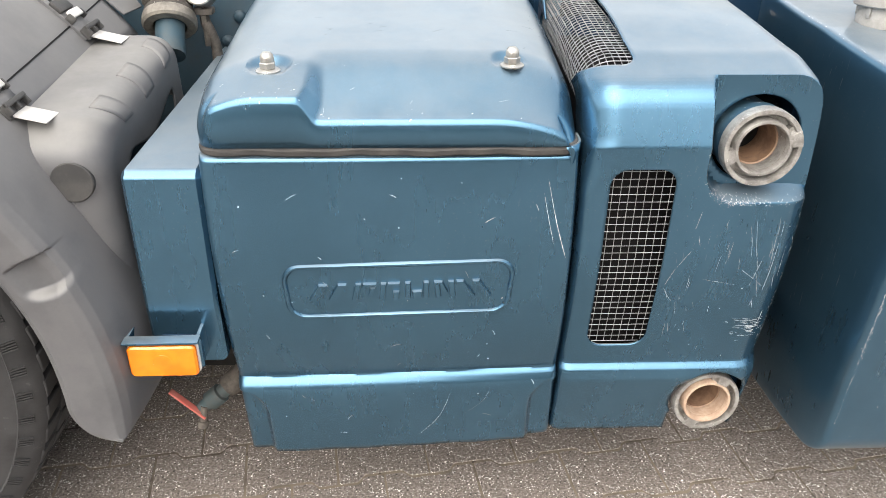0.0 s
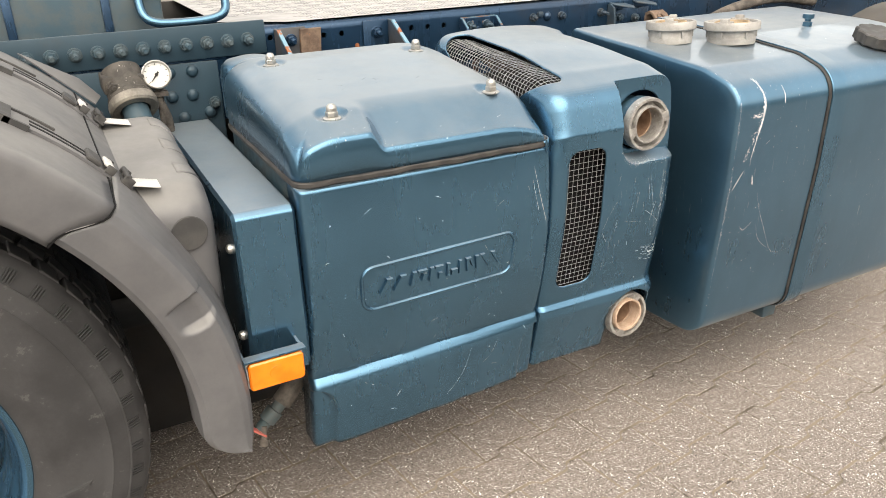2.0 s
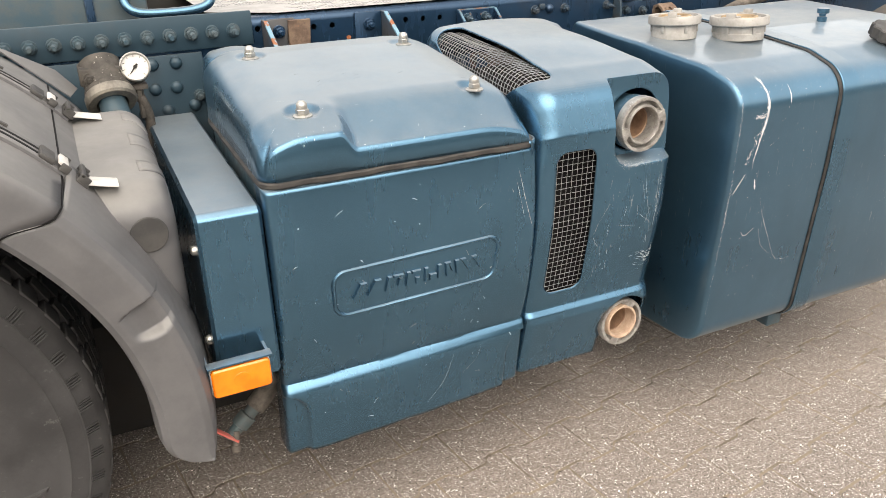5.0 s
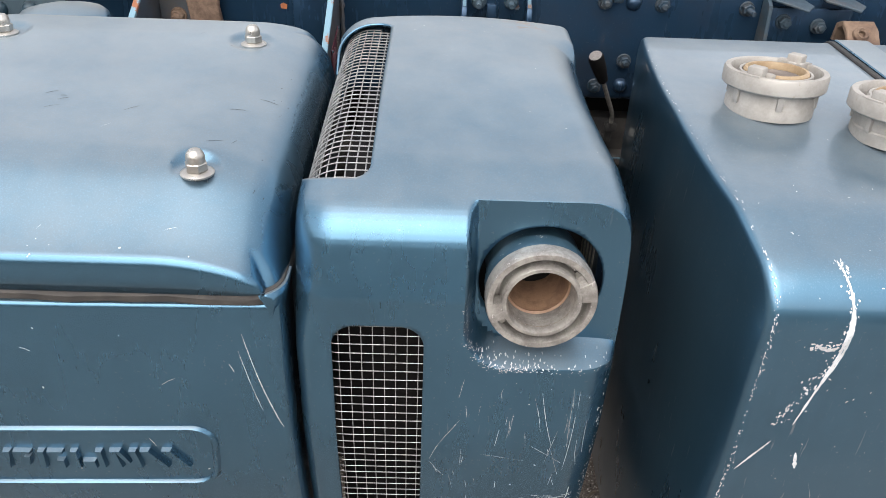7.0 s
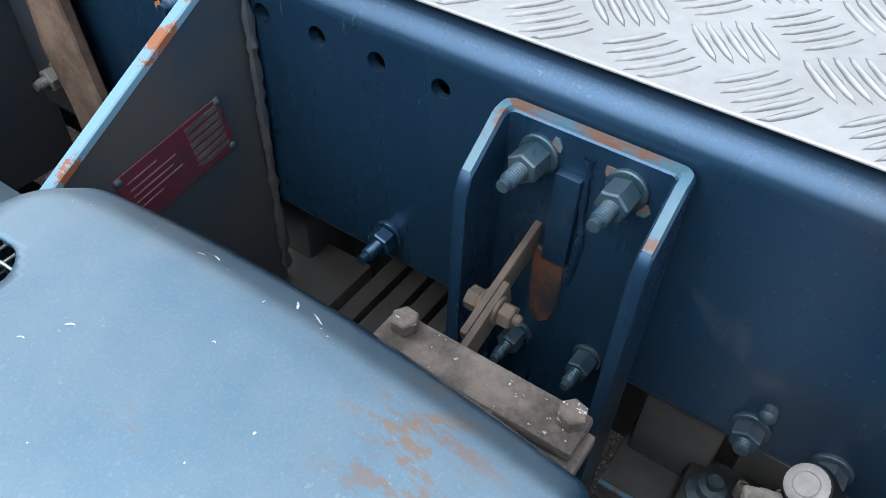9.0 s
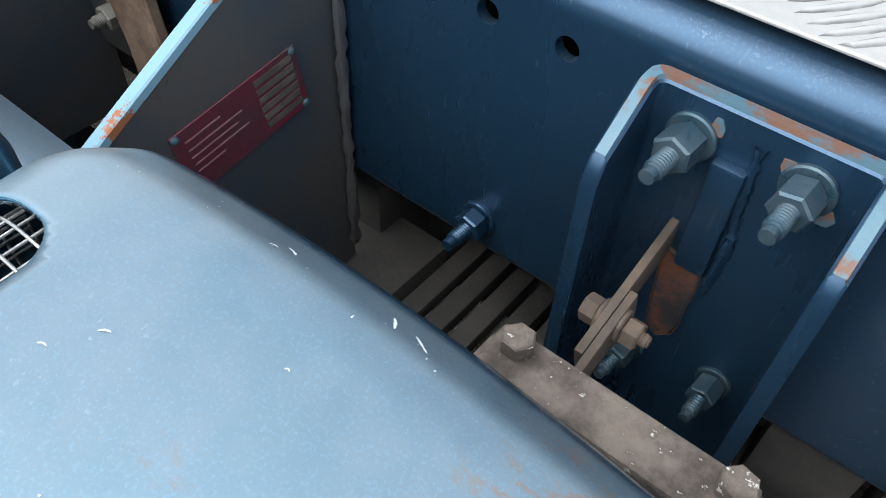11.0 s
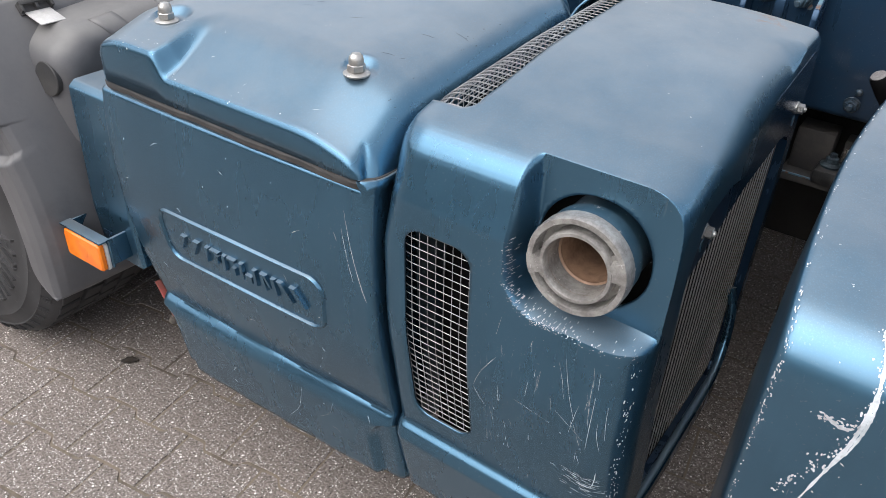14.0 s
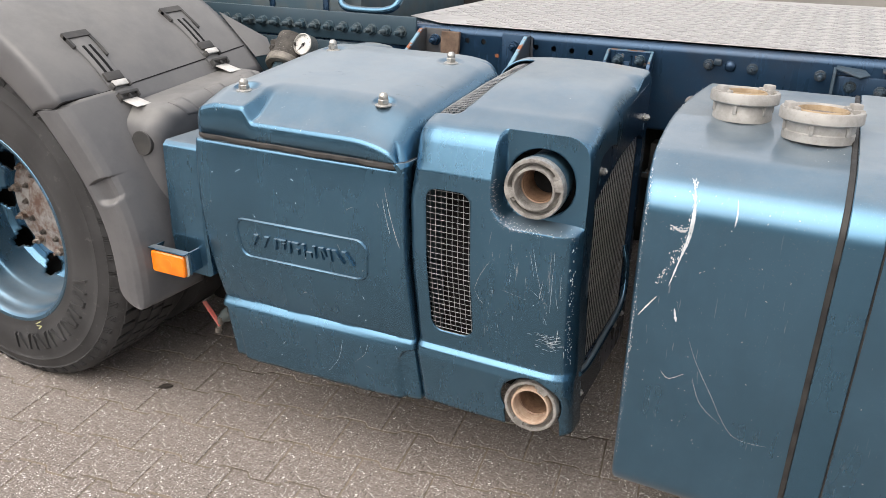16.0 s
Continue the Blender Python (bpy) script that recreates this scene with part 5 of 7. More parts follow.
OUTER, INNER = channel_line(0.0, 0.0005, 0.014), channel_line(0.009, 0.0100, 0.007)
bm = bmesh.new()
rows = []
for o, q in zip(OUTER, INNER):
    zo, zq = channel_top(-o.y), channel_top(-q.y)
    rows.append([Vector((p.x, RAIL_Y + p.y, z)) for p, z in ((o, 0.55), (o, zo - 0.002), (o.lerp(q, 0.2), zo), (q.lerp(o, 0.2), zq), (q, zq - 0.002), (q, 0.55))])
add_grid(bm, rows, wrap=True)
bm.faces.new([bm.verts.new(p) for p in rows[0]])
bm.faces.new([bm.verts.new(p) for p in rows[-1]])
channel = part("channel", bm, PAINT_RAIL, bracket, "dark blue bent channel")
for lo, hi, mat in ((1, 9, PAINT_EDGE), (9, len(OUTER) - 10, EDGE_RUSTY), (len(OUTER) - 10, len(OUTER) - 2, PAINT_EDGE)):
    # the sawn edge, scraped to primer and rust
    bm = bmesh.new()
    rows = []
    for o, q in zip(OUTER[lo:hi + 1], INNER[lo:hi + 1]):
        z = (channel_top(-o.y) + channel_top(-q.y)) / 2
        rows.append([Vector((p.x, RAIL_Y + p.y, z + h)) for p, h in ((o.lerp(q, 0.08), -0.003), (o.lerp(q, 0.18), 0.0012), (q.lerp(o, 0.18), 0.0012), (q.lerp(o, 0.08), -0.003))])
    add_grid(bm, rows)
    part("scraped_edge", bm, mat, channel, "edge scraped to primer and rust")
for x, z, s in ((0.230, 0.994, 0.0108), (0.287, 0.995, 0.0108), (0.235, 0.830, 0.0090), (0.290, 0.841, 0.0090)):
    bm = bmesh.new()
    bolt(bm, (x, RAIL_Y - 0.010, z), (-0.05, -1, 0.0), s, s * 1.8, True, x * 30, 1.7)
    part("bolt", bm, PAINT_BOLT, bracket, "painted hexagon bolt and nut")
for x, z in ((0.276, 1.0005), (0.2985, 0.985), (0.240, 1.005)):
    bm = bmesh.new()
    flake_pts = [(x + 0.0035 * math.cos(a) * (1 + 0.4 * math.sin(3 * a + x * 90)), z + 0.0065 * math.sin(a) * (1 + 0.3 * math.cos(2 * a))) for a in [2 * math.pi * i / 10 for i in range(10)]]
    prism(bm, flake_pts[::-1], 0.0100, 0.0112, Matrix.Translation((0, RAIL_Y, 0)) @ pose(0, 0, 0, 90, 0, 0))
    part("rust_spot", bm, EDGE_RUSTY, bracket, "rust spot beside a bolt")
# stay from the flange to the bracket
STAY_RUST = worn("brown_grey_rust", (0.060, 0.046, 0.038), (0.120, 0.088, 0.066), 0.85, 0.1, 30.0, spot=(0.20, 0.085, 0.04), bump=0.7)
STAY = Matrix.Translation((0, 0.600, 0.893)) @ pose(0, 0, 0, 16.5, 0, 0)
bm = bmesh.new()
box(bm, (0.2340, 0.045, -0.011), (0.2390, 0.136, 0.011), 0.001, STAY)
part("stay", bm, STAY_RUST, bracket, "rusty flat steel stay")
bm = bmesh.new()
box(bm, (0.2392, -0.020, -0.012), (0.2440, 0.088, 0.011), 0.001, STAY)
part("stay_plate", bm, STAY_RUST, bracket, "lower half of the bolted stay")
for x, way, t in ((0.2440, (1, 0, 0), 0.005), (0.2340, (-1, 0, 0), 0.0)):
    bm = bmesh.new()
    bolt(bm, STAY @ Vector((x, 0.072, 0.001)), way, 0.0080, t)
    part("bolt", bm, STAY_RUST, bracket, "rusty stay bolt")
RUST_DARK = worn("burnt_rust", (0.018, 0.018, 0.022), (0.105, 0.038, 0.018), 0.7, 0.0, 30.0, bump=0.8, lo=0.45, hi=0.62)
# rusty patch and weld seams on the back plate
weld = random.Random(3)


def bead_line(bm, pts, r):
    """A lumpy weld seam along the points."""
    line = curve3(pts, 10)
    rings = []
    for i, p in enumerate(line):
        d = (line[min(i + 1, len(line) - 1)] - line[max(i - 1, 0)]).normalized()
        e = d.orthogonal().normalized()
        f = d.cross(e)
        q = r * weld.uniform(0.55, 1.25)
        rings.append([p + (e * math.cos(a) + f * math.sin(a)) * q * weld.uniform(0.8, 1.2) for a in [2 * math.pi * j / 8 for j in range(8)]])
    add_grid(bm, rings, wrap=True)


bm = bmesh.new()
box(bm, (0.2440, RAIL_Y - 0.0165, 0.918), (0.2615, RAIL_Y - 0.009, 0.990), 0.0018)
part("weld_plate", bm, PAINT_RAIL, bracket, "welded-on dark blue lug plate")
bm = bmesh.new()
edge = [(0.236, 0.924), (0.246, 0.921), (0.2605, 0.919), (0.261, 0.900), (0.2595, 0.884), (0.2600, 0.870), (0.257, 0.858), (0.249, 0.851), (0.241, 0.853), (0.239, 0.866), (0.2375, 0.884), (0.2365, 0.902)]
prism(bm, [(x, z) for x, z in edge][::-1], 0.009, 0.0120, Matrix.Translation((0, RAIL_Y, 0)) @ pose(0, 0, 0, 90, 0, 0), 0.002)
part("rusty_patch", bm, RUST_DARK, bracket, "rusty burnt weld patch")
bm = bmesh.new()
bead_line(bm, [(0.262, RAIL_Y - 0.0105, 0.90), (0.266, RAIL_Y - 0.0105, 0.94), (0.263, RAIL_Y - 0.0105, 0.97), (0.262, RAIL_Y - 0.0105, 1.005)], 0.0032)
part("weld_seam", bm, PAINT_RAIL, bracket, "lumpy painted weld seam")

# slanting gusset with the red name plate
ORANGE_RUST = worn("orange_rust", (0.34, 0.10, 0.03), (0.20, 0.07, 0.03), 0.8, 0.0, 60.0)
gusset = thing("gusset_plate", "dark blue gusset plate with rusty worn edge", "bracket", (-0.02, 0.65, 0.75))
YZX = Matrix(((0, 0, 1, 0), (1, 0, 0, 0), (0, 1, 0, 0), (0, 0, 0, 1)))
bm = bmesh.new()
prism(bm, [(RAIL_Y - 0.001, 0.72), (RAIL_Y - 0.001, 1.034), (0.704, 1.032), (0.50, 0.9205), (0.50, 0.72)], -0.026, -0.018, YZX, 0.001)
part("plate", bm, PAINT_GRIMY, gusset, "grimy blue plate")
bm = bmesh.new()
prism(bm, [(0.703, 1.0350), (0.499, 0.9235), (0.500, 0.9165), (0.705, 1.0285)], -0.0270, -0.0170, YZX, 0.0012)
EDGE_FLAKED = worn("flaked_paint_edge", (0.14, 0.26, 0.34), (0.24, 0.085, 0.036), 0.6, 0.0, 17.0, lo=0.53, hi=0.56)
part("scraped_edge", bm, EDGE_FLAKED, gusset, "edge scraped to primer and rust")
bm = bmesh.new()
box(bm, (-0.10, RAIL_Y - 0.009, 0.80), (-0.026, RAIL_Y - 0.0005, 1.034), 0.002)
part("foot", bm, PAINT_RAIL, gusset)
bm = bmesh.new()
bolt(bm, (-0.062, RAIL_Y - 0.009, 1.002), (0, -1, 0), 0.013, 0.012)
part("bolt", bm, PAINT_RAIL, gusset)
bm = bmesh.new()
bead_line(bm, [(-0.014, RAIL_Y - 0.004, 0.74), (-0.014, RAIL_Y - 0.004, 0.83), (-0.012, RAIL_Y - 0.006, 0.90), (-0.013, RAIL_Y - 0.005, 0.97), (-0.014, RAIL_Y - 0.004, 1.03)], 0.0042)
part("weld_seam", bm, PAINT_GRIMY, gusset, "dark lumpy weld seam")
bm = bmesh.new()
prism(bm, [(-0.1225, 0.967), (-0.112, 0.966), (-0.111, 0.974), (-0.118, 0.977), (-0.1235, 0.974)][::-1], 0.0005, 0.0012, Matrix.Translation((0, RAIL_Y, 0)) @ pose(0, 0, 0, 90, 0, 0))
part("rust_spot", bm, ORANGE_RUST, gusset, "bright orange rust spot")
name_plate = thing("name_plate", "small dark red metal name plate riveted to the gusset", "plate", (-0.016, 0.645, 0.93))
pm = Matrix.Translation((-0.0175, 0.604, 0.886)) @ pose(0, 0, 0, 9, 0, 0) @ Matrix(((0, 0, 1, 0), (1, 0, 0, 0), (0, 1, 0, 0), (0, 0, 0, 1)))
bm = bmesh.new()
prism(bm, [(0, 0), (0.10, 0), (0.10, 0.05), (0, 0.05)], 0, 0.0015, pm, 0.0003)
part("plate", bm, RED_PLATE, name_plate)
for i in range(6):
    bm = bmesh.new()
    prism(bm, [(0.064, 0.006 + 0.007 * i), (0.095, 0.006 + 0.007 * i), (0.095, 0.0105 + 0.007 * i), (0.064, 0.0105 + 0.007 * i)], 0.0014, 0.0019, pm)
    part("label_bar", bm, DIRTY_METAL, name_plate, "pale blank field")
for i, (a, b, z) in enumerate(((0.008, 0.035, 0.040), (0.008, 0.050, 0.033), (0.008, 0.045, 0.027), (0.008, 0.052, 0.021), (0.008, 0.030, 0.015))):
    bm = bmesh.new()
    prism(bm, [(a, z), (b, z), (b, z + 0.0012), (a, z + 0.0012)], 0.0014, 0.0019, pm)
    part("label_bar", bm, FADED, name_plate)
for a, b in ((0.003, 0.003), (0.097, 0.003), (0.097, 0.047), (0.003, 0.047)):
    bm = bmesh.new()
    rivet(bm, pm @ Vector((a, b, 0.0012)), (1, 0, 0), 0.003)
    part("rivet", bm, PAINT_DIRTY, name_plate)

# the rusty flat bar bracket further along
rusty = thing("rusty_bracket", "rust-covered flat steel bracket on the rail", "bracket", (-0.28, 0.70, 0.75))
bm = bmesh.new()
prism(bm, [(-0.250, 0.70), (-0.196, 0.70), (-0.206, 0.76), (-0.203, 0.82), (-0.214, 0.87), (-0.222, 0.93), (-0.228, 0.97), (-0.224, 1.03), (-0.281, 1.03), (-0.284, 0.98), (-0.278, 0.93), (-0.281, 0.89), (-0.266, 0.83), (-0.262, 0.77)], 0.012, 0.024, Matrix.Translation((0, RAIL_Y, 0)) @ pose(0, 0, 0, 90, 0, 0), 0.002)
part("bar", bm, RUST, rusty)
bm = bmesh.new()
prism(bm, [(RAIL_Y - 0.001, 0.72), (RAIL_Y - 0.001, 1.034), (0.704, 1.032), (0.50, 0.9205), (0.50, 0.72)], -0.345, -0.337, YZX, 0.001)
part("gusset", bm, PAINT_GRIMY, rusty, "grimy blue plate")
bm = bmesh.new()
prism(bm, [(0.703, 1.0350), (0.499, 0.9235), (0.500, 0.9165), (0.705, 1.0285)], -0.3460, -0.3360, YZX, 0.0012)
part("scraped_edge", bm, EDGE_FLAKED, rusty, "edge scraped to primer and rust")
bm = bmesh.new()
bolt(bm, (-0.337, 0.579, 0.852), (1, 0, 0), 0.0105, 0.008, True, 0.4)
part("bolt", bm, GREY_BOLT, rusty, "dull grey bolt")
bm = bmesh.new()
bolt(bm, (-0.303, RAIL_Y - 0.012, 0.952), (0, -1, 0), 0.0115, 0.010, True, 0.2)
part("bolt", bm, RUST, rusty, "rusted bolt")
bm = bmesh.new()
box(bm, (-0.336, RAIL_Y - 0.012, 0.80), (-0.262, RAIL_Y - 0.0005, 1.034), 0.003)
part("foot", bm, PAINT_GRIMY, rusty, "grimy foot plate on the rail")
bm = bmesh.new()
bolt(bm, (-0.305, RAIL_Y - 0.012, 1.003), (0, -1, 0), 0.013, 0.016)
part("bolt", bm, PAINT_RAIL, rusty)

# ---- tread plate deck over the frame ----
deck = thing("tread_plate_deck", "bright aluminium five-bar tread plate deck", "deck plate", (1.0, 1.3, 1.044))
bm = bmesh.new()
prism(bm, [(-0.30, 0.752), (3.2, 0.752), (3.2, 2.05), (-0.46, 2.05), (-0.46, 0.86)], 1.0455, 1.0480, Matrix(), 0.0008)
part("plate", bm, TREAD_ALU, deck)
bm = bmesh.new()


def tread_bar(bm, x, y, a, ln, w=0.0036, h=0.0020):
    """One raised lens-shaped bar of the tread pattern."""
    c, s = math.cos(a), math.sin(a)
    top, rim = [], []
    for t, ww in ((-1, 0.0), (-0.6, 0.7), (0, 1.0), (0.6, 0.7), (1, 0.0)):
        for side in ((1, -1) if ww else (1,)):
            px2, py2 = t * ln / 2, side * ww * w
            rim.append((t, side, bm.verts.new((x + c * px2 - s * py2, max(0.7535, y + s * px2 + c * py2), 1.0479))))
    mid = [bm.verts.new((x + c * t * ln * 0.36, max(0.7540, y + s * t * ln * 0.36), 1.0479 + h)) for t in (-1, 0, 1)]
    r = [v for _, _, v in rim]
    e0, a1, b1, a2, b2, a3, b3, e1 = r
    for f in ((e0, mid[0], a1), (e0, b1, mid[0]), (a1, mid[0], mid[1], a2), (b1, b2, mid[1], mid[0]), (a2, mid[1], mid[2], a3), (b2, b3, mid[2], mid[1]), (a3, mid[2], e1), (b3, e1, mid[2])):
        bm.faces.new(f)


def tread_field(x0, x1, y0, y1, step_x, step_y):
    """Groups of five bars; the rows lean to either side in turn."""
    bm = bmesh.new()
    for j in range(int((y1 - y0) / step_y)):
        lean = radians(54) if j % 2 else radians(-50)
        c, s2 = math.cos(lean), math.sin(lean)
        for i in range(int((x1 - x0) / step_x)):
            cx2, cy2 = x0 + (i + 0.5 * (j % 2)) * step_x, y0 + j * step_y
            for k2 in range(5):
                o = (k2 - 2) * 0.0094
                bx2, by2 = cx2 - s2 * o, cy2 + c * o
                if by2 < 0.7545 or by2 > y1 - 0.02 or (bx2 < -0.25 and by2 < 0.93) or bx2 < -0.42:
                    continue
                tread_bar(bm, bx2, by2, lean, 0.049 if k2 in (1, 2, 3) else 0.045)
    return bm


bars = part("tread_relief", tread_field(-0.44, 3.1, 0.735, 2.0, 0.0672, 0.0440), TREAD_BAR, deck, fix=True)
tagged(bars, kind="stuff")

# ---- valves in the gap between cover and tank ----
WHITE_WORN = worn("worn_grey_plastic", (0.18, 0.168, 0.165), (0.12, 0.112, 0.11), 0.45, 0.0, 60.0)
VALVE_DARK = worn("grimy_dark_valve", (0.016, 0.017, 0.019), (0.050, 0.048, 0.046), 0.6, 0.2, 40.0)
GRIT_GREY = worn("gritty_grey_metal", (0.030, 0.029, 0.030), (0.062, 0.057, 0.053), 0.85, 0.0, 16.0, bump=0.4)
gapv = thing("valve_block", "small dusty valve block with black-gripped lever", "valve", (0.45, 0.68, 0.74))
bm = bmesh.new()
box(bm, (0.325, 0.727, 0.685), (0.62, 0.731, 0.699), 0.001)
box(bm, (0.325, 0.731, 0.687), (0.62, 0.83, 0.692), 0.001)
part("shelf", bm, GRIT_GREY, gapv)
bm = bmesh.new()
box(bm, (0.325, 0.7262, 0.6975), (0.62, 0.7305, 0.7005), 0.0008)
part("shelf_edge", bm, PAINT_EDGE, gapv, "scraped shelf edge")
bm = bmesh.new()
box(bm, (0.380, 0.722, 0.693), (0.480, 0.790, 0.722), 0.008)
box(bm, (0.421, 0.727, 0.720), (0.455, 0.761, 0.7485), 0.003)
part("block", bm, VALVE_DARK, gapv, "dark grimy valve block")
bm = bmesh.new()
lathe(bm, [(0, 0), (0.013, 0), (0.015, 0.003), (0.015, 0.020), (0.018, 0.022), (0.018, 0.032), (0.012, 0.034), (0.012, 0.050), (0, 0.050)], aim((0.452, 0.748, 0.730), (1, 0, 0)), 20)
part("spool", bm, GRIT_GREY, gapv, "grey ringed spool end")
bm = bmesh.new()
box(bm, (0.330, 0.775, 0.690), (0.395, 0.83, 0.770), 0.004)
box(bm, (0.410, 0.790, 0.690), (0.60, 0.83, 0.760), 0.004)
part("rear_plate", bm, GRIT_GREY, gapv, "gritty plate behind the valve")
CAP_PALE = worn("pale_cast_cap", (0.46, 0.43, 0.39), (0.27, 0.25, 0.225), 0.6, 0.1, 60.0)
PLUG_BLUE = worn("dusty_blue_plug", (0.050, 0.075, 0.092), (0.020, 0.030, 0.040), 0.5, 0.2, 60.0)
bm = bmesh.new()
lathe(bm, [(0, 0), (0.017, 0), (0.018, 0.006), (0.011, 0.010), (0.011, 0.018), (0.006, 0.020), (0.006, 0.026), (0, 0.026)], Matrix.Translation((0.403, 0.752, 0.720)), 24)
part("plug", bm, PLUG_BLUE, gapv, "dusty blue-grey ringed plug")
bm = bmesh.new()
box(bm, (-0.0145, -0.0145, 0.004), (0.0145, 0.0145, 0.016), 0.003, Matrix.Translation((0.438, 0.744, 0.745)) @ pose(0, 0, 0, 0, 0, 20))
lathe(bm, [(0.0, 0.018), (0.012, 0.018), (0.012, 0.0205), (0, 0.021)], Matrix.Translation((0.438, 0.744, 0.744)), 20)
cap = part("cap", bm, CAP_PALE, gapv, "pale square cast cap")
for dx, dy in ((-0.0135, -0.0135), (0.0135, -0.0135), (0.0135, 0.0135), (-0.0135, 0.0135)):
    bm = bmesh.new()
    lathe(bm, [(0, 0), (0.0048, 0), (0.0048, 0.013), (0.0030, 0.013), (0.0030, 0.010), (0, 0.010)], Matrix.Translation((0.438, 0.744, 0.745)) @ pose(0, 0, 0, 0, 0, 20) @ Matrix.Translation((dx, dy, 0)), 14)
    part("screw", bm, DIRTY_METAL, cap)
bm = bmesh.new()
tube(bm, curve3([(0.459, 0.680, 0.873), (0.478, 0.700, 0.831), (0.494, 0.718, 0.796), (0.497, 0.727, 0.770)], 6), 0.0042, 10)
part("stem", bm, GREY_BOLT, gapv, "dull bent lever stem")
bm = bmesh.new()
tube(bm, [(0.497, 0.727, 0.775), (0.496, 0.735, 0.735)], 0.0075, 10)
box(bm, (0.486, 0.722, 0.756), (0.508, 0.734, 0.772), 0.002)
part("joint", bm, VALVE_DARK, gapv, "dark lever joint")
bm = bmesh.new()
lathe(bm, [(0, 0), (0.009, 0), (0.0125, 0.03), (0.014, 0.058), (0.012, 0.064), (0, 0.064)], aim((0.4595, 0.6805, 0.872), (-0.43, -0.45, 0.90)), 20)
grip = part("grip", bm, BLACK, gapv, "black lever grip")
bm = bmesh.new()
lathe(bm, [(0, 0.0642), (0.0108, 0.0642), (0.0112, 0.0650), (0.0098, 0.0658), (0, 0.0660)], aim((0.4595, 0.6805, 0.872), (-0.43, -0.45, 0.90)), 24)
lathe(bm, [(0.0062, 0.0660), (0.0066, 0.0664), (0.0070, 0.0660)], aim((0.4595, 0.6805, 0.872), (-0.43, -0.45, 0.90)), 20)
part("grip_cap", bm, WHITE_WORN, grip, "pale worn end cap of the grip")

# ---- pressure gauge and brake valve behind the mudguard ----
gauge = thing("pressure_gauge", "round dial pressure gauge with steel rim", "gauge", (-0.668, 0.60, 0.93))
gm = aim((-0.668, 0.585, 0.977), (-0.05, -1, 0.35))
bm = bmesh.new()
lathe(bm, [(0, -0.03), (0.030, -0.03), (0.0315, -0.026), (0.0315, 0.0), (0.0325, 0.002), (0.0325, 0.008), (0.030, 0.010), (0.0285, 0.007), (0.028, 0.002)], gm, 40)
part("case", bm, STEEL, gauge, "scratched steel case")
bm = bmesh.new()
lathe(bm, [(0, 0.002), (0.029, 0.002)], gm, 40)
dial = part("dial", bm, WHITE, gauge, "white dial")
for i in range(9):
    a = radians(225 - 33.75 * i)
    bm = bmesh.new()
    box(bm, (0.022, -0.0006, 0.0021), (0.026, 0.0006, 0.0026), 0, gm @ pose(0, 0, 0, 0, 0, math.degrees(a)))
    part("tick", bm, DARK, dial)
bm = bmesh.new()
prism(bm, [(-0.020, -0.0008), (0.008, -0.0022), (0.008, 0.0022), (-0.020, 0.0008)], 0.004, 0.005, gm @ pose(0, 0, 0, 0, 0, 50), 0.0002)
lathe(bm, [(0.004, 0.003), (0.004, 0.006), (0, 0.0062)], gm, 16)
part("needle", bm, DARK, gauge, "black needle")
bm = bmesh.new()
prism(bm, hexagon(0.010), 0, 0.02, Matrix.Translation((-0.668, 0.60, 0.905)), 0.001)
tube(bm, [(-0.668, 0.60, 0.86), (-0.668, 0.60, 0.95)], 0.006, 10)
box(bm, (-0.69, 0.585, 0.926), (-0.648, 0.615, 0.938), 0.002)
tube(bm, curve3([(-0.668, 0.60, 0.91), (-0.655, 0.61, 0.86), (-0.66, 0.62, 0.80), (-0.68, 0.63, 0.72)], 8), 0.011, 12)
part("fitting", bm, DIRTY_METAL, gauge, "dusty brass fitting")
BODY_CAST = worn("dusty_cast_body", (0.062, 0.055, 0.047), (0.033, 0.030, 0.027), 0.7, 0.1, 24.0, spot=(0.36, 0.34, 0.30), bump=0.5)
GRIME = worn("oily_grime", (0.028, 0.025, 0.022), (0.075, 0.066, 0.056), 0.6, 0.1, 26.0, bump=0.5)
STEEL_DULL = worn("dull_steel", (0.24, 0.22, 0.19), (0.13, 0.12, 0.105), 0.5, 0.4, 24.0)
brake = thing("brake_valve", "dusty cast valve body with flanged pipe", "valve", (-0.727, 0.62, 0.85))
bm = bmesh.new()
box(bm, (-0.785, 0.575, 0.945), (-0.695, 0.66, 0.985), 0.006)
box(bm, (-0.767, 0.59, 0.985), (-0.712, 0.65, 0.992), 0.003)
part("flange", bm, GRIME, brake)
for x in (-0.752, -0.741, -0.731):
    bm = bmesh.new()
    box(bm, (x, 0.5705, 0.955), (x + 0.006, 0.576, 0.980), 0.001)
    part("rib", bm, GRIME, brake)
for x in (-0.764, -0.719):
    bm = bmesh.new()
    bolt(bm, (x, 0.575, 0.962), (0, -1, 0), 0.012, 0.006, True, x * 7)
    part("bolt", bm, GRIME, brake)
bm = bmesh.new()
am = aim((-0.737, 0.615, 0.968), (0.10, -0.70, -0.70))
lathe(bm, [(0, -0.02), (0.044, -0.02), (0.046, 0.02), (0.046, 0.045), (0.050, 0.05), (0.050, 0.062), (0.036, 0.066), (0, 0.066)], am, 32)
part("body", bm, BODY_CAST, brake, "dust-caked cast body")
bm = bmesh.new()
lathe(bm, [(0.034, 0.060), (0.052, 0.060), (0.054, 0.066), (0.054, 0.080), (0.050, 0.085), (0.034, 0.085), (0.034, 0.060)], am, 32)
part("collar", bm, STEEL_DULL, brake, "dull steel clamping collar")
bm = bmesh.new()
